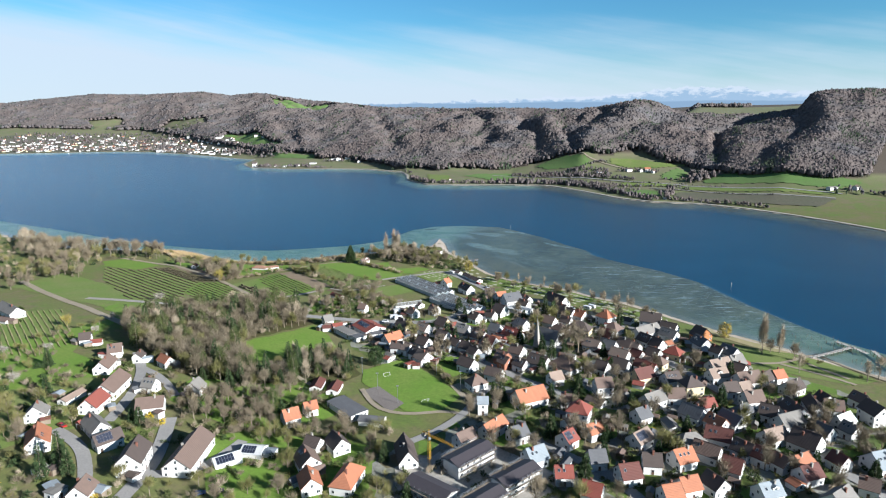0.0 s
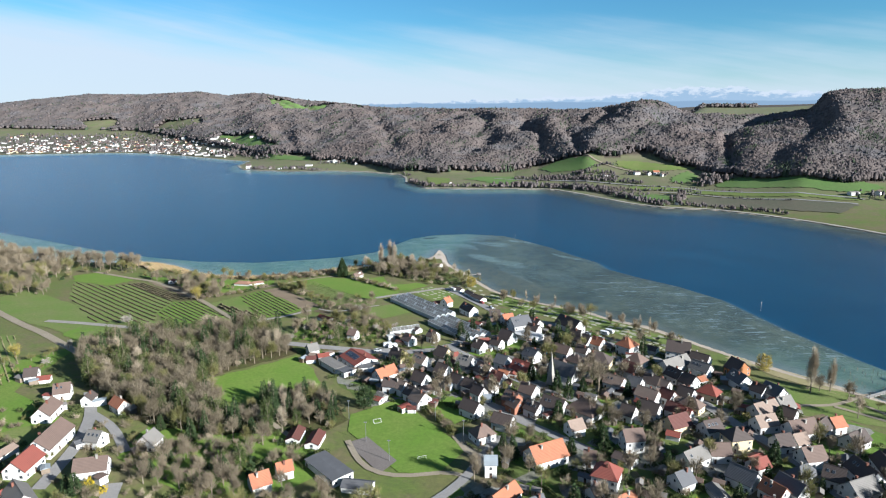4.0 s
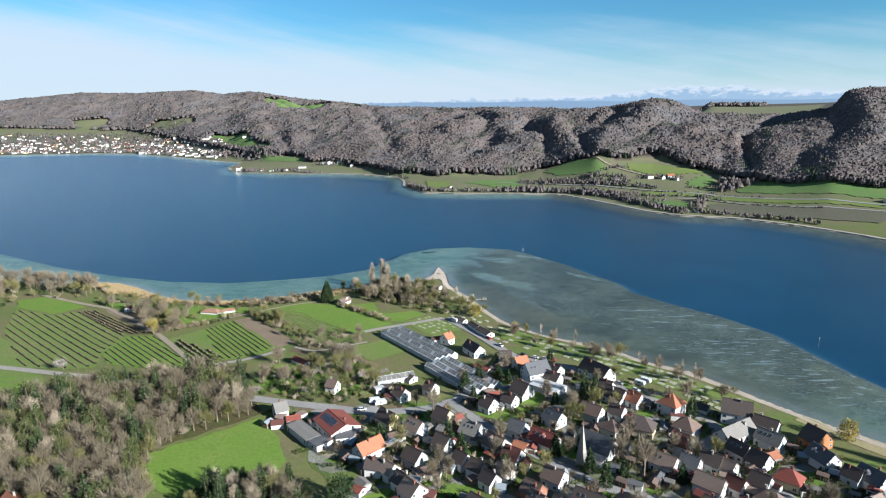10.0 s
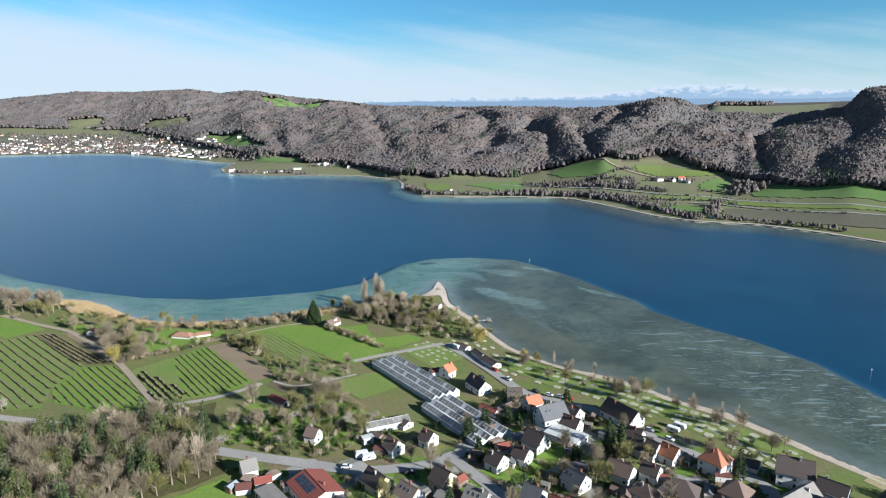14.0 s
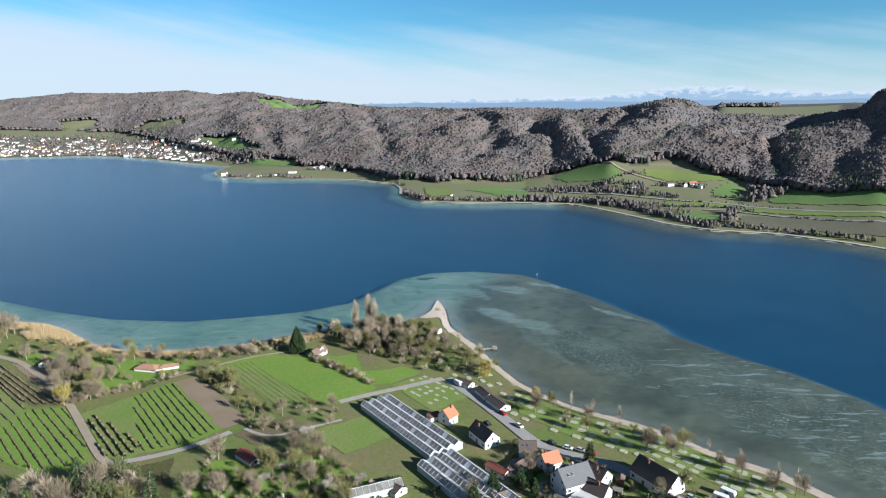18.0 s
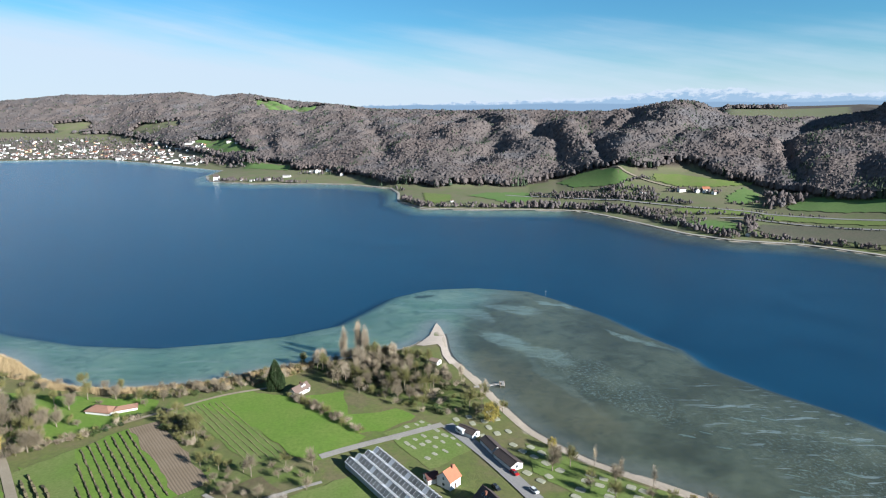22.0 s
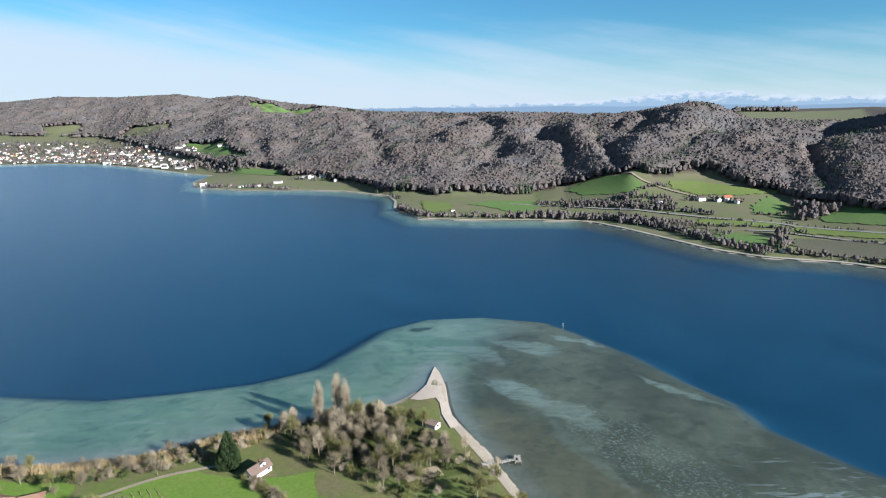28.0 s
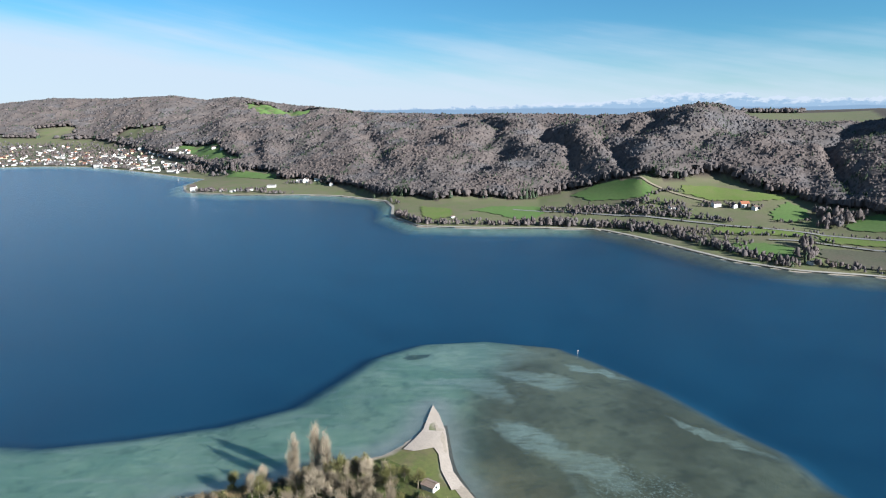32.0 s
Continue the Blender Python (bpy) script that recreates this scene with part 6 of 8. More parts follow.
BARE = ["bare0", "bare1", "bare2", "bare3", "bare4"]
WOOD_KEYS = BARE + BARE + ["pale0", "bud0", "bud1", "bud2", "spruce0", "ivy", "ivy", "ivy", "spruce1"]
BUSHES = ["bush0", "bush1", "bush2", "hedge0"]
scatter([(-203, 386), (-176, 398), (-142, 420), (-116, 430), (-90, 402), (-87, 388), (-116, 358), (-118, 338), (-102, 316), (-104, 290), (-139, 306), (-168, 329), (-190, 360)], 290, WOOD_KEYS, 0.8, 1.15, 4.0, "wood trees", 2, 3, "dense leafless wood with some evergreens")
scatter([(-108, 312), (-84, 322), (-58, 336), (-46, 312), (-66, 286), (-107, 288)], 46, WOOD_KEYS + ["spruce1", "spruce2"], 0.6, 1.0, 4.4, "wood trees", 2.5, 4)
scatter([(-90, 326), (-72, 334), (-56, 336), (-60, 322), (-80, 314)], 12, ["spruce0", "spruce1", "spruce2", "pale0", "pale1"], 0.6, 0.95, 3.2, "wood trees", 2, 5)
scatter([(-126, 282), (-96, 284), (-72, 262), (-88, 252), (-120, 256)], 26, BARE + ["bush0", "bush1"], 0.55, 0.9, 4.0, "trees by the village", 2.5, 6)
scatter([(-112, 284), (-70, 280), (-40, 262), (-44, 248), (-90, 250), (-116, 262)], 24, BARE + BARE + ["spruce2", "pale1", "ivy"], 0.55, 0.85, 3.4, "trees by the village", 1.5, 61)
scatter([(-98, 254), (-24, 254), (-23, 244), (-58, 243), (-96, 240)], 46, BUSHES + ["fruit0", "fruit1"], 0.8, 1.35, 2.2, "hedge shrubs", 1.0, 7)
scatter([(-78, 598), (-48, 608), (-26, 618), (-10, 600), (6, 572), (8, 556), (-12, 548), (-40, 558), (-62, 584)], 80, BARE + ["bud0", "bud1", "pale0", "fruit0", "hedge0", "bush0"], 0.45, 0.8, 3.4, "trees on the point", 2.0, 8)
scatter([(-255, 600), (-214, 578), (-150, 566), (-138, 548), (-178, 512), (-225, 545), (-262, 575)], 66, ["fruit0", "fruit1", "bush0", "bud0", "bush1", "bare2"], 0.7, 1.1, 4.4, "orchard trees by the shore", 2.5, 9)
scatter([(-134, 552), (-110, 560), (-108, 566), (-100, 580), (-128, 572), (-146, 556)], 18, ["bush0", "bush1", "bush2", "fruit1"], 0.8, 1.3, 2.6, "shore shrubs", 1.5, 10)
scatter([(-126, 548), (-132, 536), (-92, 486), (-84, 492)], 22, ["bush1", "fruit0", "bush0", "bud0"], 0.6, 1.0, 3.0, "field-edge shrubs", 1.5, 11)
scatter([(-94, 448), (-48, 456), (-26, 428), (-38, 408), (-92, 408)], 48, ["fruit0", "fruit1", "bush0", "bud1", "hedge0", "bloom", "bare2"], 0.7, 1.15, 4.2, "garden trees", 2.5, 12)
scatter([(-90, 486), (-60, 502), (-44, 486), (-60, 462), (-86, 462)], 20, ["fruit0", "fruit1", "bush2", "bush0"], 0.7, 1.1, 4.0, "garden trees", 2.5, 13)
scatter([(-470, 690), (-385, 642), (-330, 622), (-270, 606), (-268, 590), (-320, 585), (-345, 540), (-410, 590)], 72, BARE + BARE + ["pale0", "bud0"], 0.95, 1.4, 5.0, "", 2, 14, "bare trees and scrub on the far end of the shore")
scatter([(-345, 560), (-318, 540), (-300, 515), (-335, 500), (-390, 560)], 26, BARE + ["bud0", "bush0"], 0.6, 0.9, 5, "", 2, 15, "bare trees and scrub on the far end of the shore")
scatter([(-250, 345), (-214, 398), (-206, 330), (-165, 296), (-215, 268), (-245, 290)], 40, ["fruit0", "fruit1", "bush0", "bloom", "fruit0"], 0.8, 1.15, 6.0, "orchard trees on the slope", 3, 16)
scatter([(-205, 270), (-120, 300), (-90, 215), (-95, 190), (-190, 190)], 60, ["fruit0", "fruit1", "bush0", "bush1", "hedge0", "hedge1", "spruce2", "bud0"], 0.6, 1.1, 4.0, "garden trees", 2.6, 17)
scatter([(-92, 240), (-30, 240), (-8, 200), (-20, 180), (-95, 185)], 50, ["fruit0", "bush0", "bush1", "hedge0", "bare2", "bud1"], 0.6, 1.0, 4.0, "garden trees", 2.2, 18)
scatter([(-52, 350), (-30, 398), (0, 402), (30, 462), (95, 424), (128, 388), (160, 340), (172, 262), (186, 195), (-20, 195), (8, 262), (20, 310)], 290,
        ["fruit0", "fruit1", "bush0", "bush1", "bush2", "hedge0", "hedge1", "bare2", "bud0", "bud2", "spruce2", "bare4", "bare0", "spruce2"], 0.6, 1.05, 3.4, "village garden trees", 0.6, 19)
scatter([(44, 505), (60, 490), (97, 464), (112, 446), (92, 450), (54, 474), (38, 494)], 15, ["fruit0", "fruit1", "bare2", "bud1"], 0.7, 1.1, 6.5, "campsite trees", 2, 20)
scatter([(8, 588), (22, 562), (30, 540), (20, 530), (8, 552)], 14, ["pale0", "bush2", "bush0", "bud0"], 0.5, 0.85, 3.0, "shore trees", 2, 21)
scatter([(108, 446), (130, 428), (150, 398), (140, 396), (112, 424)], 12, ["fruit0", "bush2", "bare2"], 0.6, 1.0, 6, "campsite trees", 2, 22)
scatter([(160, 352), (205, 335), (222, 304), (200, 300), (172, 318)], 4, ["bare0", "bare2", "bush0", "pale0"], 0.5, 0.95, 8, "park trees", 3, 23)
SHRUBS = ["bush0", "bush0", "bush1", "bush2", "hedge0", "hedge1"]
VILLAGE = [(-52, 350), (-30, 398), (0, 402), (30, 462), (95, 424), (128, 388), (160, 340), (180, 262), (205, 195), (205, 160), (-20, 180), (8, 262), (20, 310)]
scatter(VILLAGE, 820, SHRUBS + ["hedge1"], 0.55, 1.15, 1.7, "", 0.3, 31, "garden shrubs and hedges between the houses")
scatter([(-235, 300), (-160, 320), (-100, 285), (-30, 240), (-25, 175), (-230, 175)], 420, SHRUBS, 0.6, 1.25, 1.9, "", 0.2, 32, "shrubs and hedges round the farmhouses")
scatter([(-80, 600), (-48, 611), (-24, 620), (-6, 604), (10, 566), (22, 540), (0, 532), (-24, 548), (-40, 556), (-62, 584)], 130, SHRUBS + ["fruit0", "fruit1", "bud1"], 0.7, 1.3, 2.0, "", 1.0, 33, "dense undergrowth on the point")
scatter([(-74, 600), (-46, 610), (-28, 616), (-24, 590), (-30, 566), (-52, 566), (-66, 584)], 26, BARE + ["pale0", "pale1", "bud2"], 0.6, 0.9, 4.2, "trees on the point", 2.0, 34)
scatter([(-154, 566), (-126, 575), (-102, 588), (-78, 600), (-72, 588), (-92, 572), (-122, 560), (-150, 556)], 130, SHRUBS + ["fruit1"], 0.6, 1.1, 1.9, "", 1.2, 35, "tangled bare scrub along the shore")
scatter([(-76, 557), (-36, 518), (-34, 521), (-73, 560)], 42, ["bush0", "bush1", "bush2"], 0.8, 1.2, 1.3, "", 0.5, 36, "hedge of bare shrubs beside the meadow")
scatter([(-134, 544), (-111, 528), (-99, 514), (-108, 509), (-128, 528)], 40, SHRUBS + ["fruit0", "bud0"], 0.7, 1.1, 2.2, "", 1, 37, "scrubby orchard strip beside the tilled field")
scatter([(-210, 545), (-204, 553), (-184, 534), (-169, 508), (-180, 498), (-200, 520)], 50, ["fruit0", "fruit1", "bare2", "bush0"], 0.8, 1.25, 3.0, "orchard trees by the shore", 2.0, 38)
scatter([(-178, 503), (-154, 519), (-140, 536), (-142, 540), (-158, 523), (-180, 508)], 46, SHRUBS, 0.6, 1.1, 1.5, "", 0.5, 39, "hedge along the farm lane")
scatter([(-94, 448), (-48, 456), (-22, 424), (-30, 398), (-92, 402)], 150, SHRUBS, 0.6, 1.2, 2.0, "", 0.8, 40, "garden shrubs beside the wood")
scatter([(-480, 700), (-385, 646), (-330, 626), (-265, 604), (-262, 586), (-300, 580), (-335, 500), (-400, 470), (-470, 560)], 260, SHRUBS + ["fruit0", "bud0"], 0.8, 1.5, 3.5, "", 1.0, 41, "bare scrub on the far end of the shore")
scatter([(-480, 640), (-345, 560), (-300, 520), (-330, 470), (-480, 500)], 60, BARE + ["bud0", "bud1", "ivy"], 0.6, 1.0, 6.0, "", 2, 42, "bare trees and scrub on the far end of the shore")
scatter([(-265, 300), (-205, 282), (-165, 290), (-160, 200), (-262, 210)], 60, ["fruit0", "fruit1", "bare2", "bush0", "bud1"], 0.7, 1.1, 4.5, "orchard trees beside the houses", 2, 43)
scatter([(-104, 318), (-60, 345), (-44, 318), (-60, 262), (-100, 270)], 95, SHRUBS + ["fruit1"], 0.7, 1.3, 2.2, "", 1.0, 44, "thick shrubs at the edge of the wood")
scatter([(-203, 386), (-178, 400), (-118, 434), (-92, 398), (-118, 352), (-104, 318), (-108, 292), (-165, 330)], 260, SHRUBS, 0.9, 1.6, 2.6, "", 1.0, 45, "undergrowth of the wood")
scatter([(-13, 323), (-4, 309), (4, 295), (6, 297), (-2, 312), (-10, 325)], 26, ["bush0", "bush1", "hedge0"], 0.7, 1.1, 1.2, "", 0.0, 47, "row of shrubs beside the pitch")
scatter([(150, 352), (176, 352), (210, 322), (204, 300), (172, 318)], 5, ["bush2", "bush0", "fruit0"], 0.6, 1.0, 5, "park shrubs", 2, 46)
for k_, x_, y_, s_ in (("cypress", -85, 567, 0.82), ("poplar0", -56, 604, 1.0), ("poplar1", -48, 606, 1.1), ("poplar0", -44, 604, 1.02), ("poplar1", 181, 338, 1.15), ("poplar0", 192, 340, 0.85), ("pale0", -45, 590, 1.1),
                       ("slim", 61, 495, 1.0), ("slim", 69, 487, 1.0), ("slim", 79, 478, 1.1), ("slim", 124, 428, 1.2), ("slim", 129, 424, 1.2), ("slim", 110, 455, 0.7), ("slim", 118, 444, 0.9),
                       ("willow", 22, 531, 0.95), ("willow", 172, 366, 0.95), ("ochre", -183, 500, 1.15), ("ochre", -234, 374, 0.9), ("willow", 46, 508, 0.5), ("willow", 90, 468, 0.4),
                       ("evergreen", -37, 322, 1.0), ("spruce1", -144, 214, 0.95), ("spruce0", -139, 210, 0.9), ("spruce1", -147, 207, 0.85), ("spruce2", -205, 307, 1.0), ("spruce1", -177, 343, 0.9),
                       ("ivy", -62, 402, 1.0), ("spruce1", 68, 404, 0.95), ("spruce0", 72, 400, 0.9), ("bare3", 76, 337, 1.3), ("bare1", 66, 312, 0.9), ("bare0", 111, 313, 0.9), ("bare3", 134, 316, 0.9), ("spruce0", 60, 331, 0.85), ("bare3", -74, 486, 0.7), ("bare2", -79, 472, 0.7),
                       ("bare2", -52, 494, 0.75), ("bare2", 118, 404, 1.0), ("bare0", 106, 397, 0.75), ("bare0", 195, 330, 0.9), ("pale1", 224, 303, 1.0), ("pale0", 228, 296, 1.0), ("pale1", 216, 300, 0.9),
                       ("bloom", -58, 465, 1.1), ("bloom", -205, 440, 1.3), ("spruce1", 113, 386, 0.8), ("yellow", -160, 200, 1.3), ("yellow", -129, 254, 1.2), ("yellow", -122, 250, 1.2), ("yellow", 89, 246, 1.1),
                       ("yellow", -122, 195, 1.2), ("yellow", 12, 346, 1.1), ("yellow", 82, 338, 1.2), ("spruce0", -24, 226, 0.7), ("hedge0", 150, 232, 1.4), ("evergreen", -8, 590, 0.45)):
    tree(k_, x_, y_, s_)

# reeds along the shore
def reed_bed():
    rs = np.random.RandomState(5)
    x, y = rs.uniform(-300, -72, 170000), rs.uniform(562, 635, 170000)
    line = SHORE[4:14]
    d = away(x, y, line)
    bulge = 4.6 + 2.0 * np.sin(x * 0.21) + 16 * np.exp(-((x + 262) / 26) ** 2) + 7 * np.exp(-((x + 118) / 16) ** 2) + 4 * np.exp(-((x + 150) / 30) ** 2) + 8 * np.exp(-((x + 82) / 9) ** 2)
    ok = (d < bulge) & (d > 0.2 * bulge - 1) & within(x, y, SHORE + BACK)
    x, y = x[ok][:34000], y[ok][:34000]
    z = height(x, y)
    way = np.stack([rs.normal(size=len(x)) * 0.16, rs.normal(size=len(x)) * 0.16, np.ones(len(x))], 1)
    me = slivers(np.stack([x, y, z - 0.1], 1), way, rs.uniform(1.4, 3.0, len(x)), rs.uniform(0.09, 0.2, len(x)), REED, "reeds")
    tagged(new("reeds", me), "tan dry reeds along the shallow shore", "reeds", kind="stuff")


reed_bed()

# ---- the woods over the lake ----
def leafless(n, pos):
    """Bare crowns: each its own shade of grey-brown, with stands that drift to russet or to grey; a mauve-blue cast
    puts distance haze into the colour.
    """
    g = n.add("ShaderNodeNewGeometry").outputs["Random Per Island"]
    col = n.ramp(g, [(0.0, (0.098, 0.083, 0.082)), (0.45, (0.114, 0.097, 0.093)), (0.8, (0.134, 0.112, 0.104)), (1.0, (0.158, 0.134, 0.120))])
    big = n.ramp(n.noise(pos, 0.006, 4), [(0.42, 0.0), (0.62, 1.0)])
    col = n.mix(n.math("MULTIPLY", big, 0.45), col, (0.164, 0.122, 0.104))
    # blue-grey stands: part of the distance haze is mixed into the crown colour
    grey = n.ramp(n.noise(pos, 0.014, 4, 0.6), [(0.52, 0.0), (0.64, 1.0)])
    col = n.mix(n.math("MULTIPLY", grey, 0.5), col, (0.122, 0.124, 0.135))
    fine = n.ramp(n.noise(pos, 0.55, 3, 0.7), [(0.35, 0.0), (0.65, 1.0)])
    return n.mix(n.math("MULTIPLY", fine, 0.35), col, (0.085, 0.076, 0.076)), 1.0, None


HAZED_BARE = material("hazed_bare_crowns", leafless)
FAR_FIR = material("far_fir_crowns", two_tone((0.062, 0.085, 0.05), (0.09, 0.115, 0.06), 0.02, 0.5, 1.0, (0.03, 0.042, 0.03)))
RING5 = [(math.cos(2 * math.pi * k / 5), math.sin(2 * math.pi * k / 5)) for k in range(5)]


def far_crowns(name, x, y, tall, wide, fir, rs, label, category, fuzz=4, top=0.90, rim=0.62, stems=2, roof=None):
    """Distant trees in one mesh: an uneven faceted crown each, fuzzed by twigs, on bare stems."""
    m = len(x)
    z = height(x, y)
    off = math.pi / 5
    tip = [(0, 0, 1.0)] + [(0.62 * c, 0.62 * d, top) for c, d in RING5] + [(math.cos(2 * math.pi * k / 5 + off), math.sin(2 * math.pi * k / 5 + off), rim) for k in range(5)]
    cone = [(0, 0, 1.15)] + [(0.38 * c, 0.38 * d, 0.62) for c, d in RING5] + [(0.7 * math.cos(2 * math.pi * k / 5 + off), 0.7 * math.sin(2 * math.pi * k / 5 + off), 0.10) for k in range(5)]
    shape = np.where(fir[:, None, None], np.array(cone)[None], np.array(tip)[None])
    shape = shape + rs.normal(size=shape.shape) * np.array([0.22, 0.22, 0.085])
    turn = rs.uniform(0, 2 * math.pi, m)[:, None]
    px = shape[:, :, 0] * np.cos(turn) - shape[:, :, 1] * np.sin(turn)
    py = shape[:, :, 0] * np.sin(turn) + shape[:, :, 1] * np.cos(turn)
    v = np.stack([x[:, None] + px * wide[:, None], y[:, None] + py * wide[:, None], z[:, None] + shape[:, :, 2] * tall[:, None]], -1)
    tri = [(0, 1 + k, 1 + (k + 1) % 5) for k in range(5)]
    for k in range(5):
        tri += [(1 + k, 6 + k, 1 + (k + 1) % 5), (6 + k, 6 + (k + 1) % 5, 1 + (k + 1) % 5)]
    f = (np.arange(m)[:, None, None] * 11 + np.array(tri)[None]).reshape(-1, 3)
    mi = np.repeat(fir.astype(int), len(tri))
    # twigs above the crown and stems below it
    k = fuzz + stems
    ang, rad = rs.uniform(0, 2 * math.pi, m * k), np.sqrt(rs.uniform(0, 1, m * k)) * 0.95
    stem = np.tile(np.arange(k) >= fuzz, m)
    tt, ww = np.repeat(tall, k), np.repeat(wide, k)
    base = np.where(stem, 0.0, 0.78 - 0.45 * rad ** 2) * tt
    cen = np.stack([np.repeat(x, k) + np.cos(ang) * rad * ww, np.repeat(y, k) + np.sin(ang) * rad * ww, np.repeat(z, k) + base], 1)
    way = np.stack([np.cos(ang) * rad * 0.5, np.sin(ang) * rad * 0.5, np.ones(m * k)], 1)
    ln = np.where(stem, 0.7, rs.uniform(0.18, 0.38, m * k)) * tt
    side = np.stack([np.cos(ang * 3), np.sin(ang * 3), np.zeros(m * k)], 1) * (np.where(stem, 0.03, 0.042) * tt)[:, None]
    tv = np.stack([cen - side, cen + side, cen + way * ln[:, None]], 1)
    b = m * 11
    v = np.concatenate([v.reshape(-1, 3), tv.reshape(-1, 3)])
    f = np.concatenate([f, b + np.arange(3 * m * k).reshape(-1, 3)])
    mi = np.concatenate([mi, np.repeat(fir.astype(int), k)])
    if roof is not None:
        f, mi = np.concatenate([f, len(v) + roof[1]]), np.concatenate([mi, np.zeros(len(roof[1]), int)])
        v = np.concatenate([v, roof[0]])
    me = bpy.data.meshes.new(name)
    me.vertices.add(len(v))
    me.vertices.foreach_set("co", v.ravel())
    me.loops.add(f.size)
    me.loops.foreach_set("vertex_index", f.ravel())
    me.polygons.add(len(f))
    me.polygons.foreach_set("loop_start", np.arange(len(f)) * 3)
    me.materials.append(HAZED_BARE)
    me.materials.append(FAR_FIR)
    me.polygons.foreach_set("material_index", mi)
    me.polygons.foreach_set("use_smooth", (np.arange(len(f)) < 15 * m) | (np.arange(len(f)) >= (15 + k) * m))
    me.update()
    me.validate()
    return tagged(new(name, me), label, category, kind="stuff")


def canopy_sheet():
    """A fine uneven sheet over the woods, for the twigs below the tops: added to close the dark gaps between crowns."""
    ga, gd = np.meshgrid(np.arange(-0.84, 0.84, 0.0055), np.concatenate([np.arange(700, 1700, 6.5), np.arange(1700, 3640, 14.0)]))
    rs = np.random.RandomState(2)
    ga, gd = ga + rs.uniform(-0.002, 0.002, ga.shape), gd + rs.uniform(-2, 2, gd.shape)
    x, y = ga * gd, gd + 190
    z = height(x, y) + 10.8 * (0.85 + 0.15 * np.clip(gd / 1250, 0.8, 2.1)) * (1 + 0.15 * wavy(x, y, 90, 2.0)) + rs.uniform(-0.9, 0.9, x.shape)
    rd = np.interp(ga, [r[0] for r in RIDGE], [r[1] for r in RIDGE])
    ok = hill_woods(x, y) & (gd < rd + 110)
    idx = np.arange(x.size).reshape(x.shape)
    a, b, c, d = idx[:-1, :-1], idx[:-1, 1:], idx[1:, 1:], idx[1:, :-1]
    use = ok[:-1, :-1] & ok[:-1, 1:] & ok[1:, 1:] & ok[1:, :-1]
    tri = np.concatenate([np.stack([a[use], b[use], c[use]], 1), np.stack([a[use], c[use], d[use]], 1)])
    keep, tri = np.unique(tri, return_inverse=True)
    pts = np.stack([x.ravel(), y.ravel(), z.ravel()], 1)[keep]
    return pts, tri.reshape(-1, 3)


def far_wood():
    rs = np.random.RandomState(11)
    n = 520000
    a = rs.uniform(-0.84, 0.84, n)
    dep = 700 + 3100 * rs.uniform(0, 1, n) ** 1.1
    x, y = a * dep, dep + 190
    rd = np.interp(a, [r[0] for r in RIDGE], [r[1] for r in RIDGE])
    ok = hill_woods(x, y) & ((dep < rd + 110) | ((a > 0.40) & (a < 0.515) & (dep > 2300) & (dep < 2400)))
    x, y, dep = x[ok], y[ok], dep[ok]
    size = np.clip(dep / 1250, 0.8, 2.1)
    keep = rs.uniform(0, 1, len(x)) < 1.0 / size ** 1.3
    x, y, size = x[keep][:60000], y[keep][:60000], size[keep][:60000]
    m = len(x)
    tall = rs.uniform(10.5, 13.0, m) * (0.85 + 0.15 * size) * (1 + 0.15 * wavy(x, y, 90, 2.0))
    wide = rs.uniform(3.0, 4.9, m) * size ** 0.9
    stand = wavy(x, y, 210, 9.0) + 0.35 * wavy(x, y, 60, 2.0)
    fir = rs.uniform(0, 1, m) < np.where(stand > 0.62, 0.75, 0.05)
    far_crowns("far_wood", x, y, tall, wide, fir, rs, "leafless brown woods with dark firs on the hills over the lake", "wood", 7, 0.86, 0.36, 3, canopy_sheet())


far_wood()
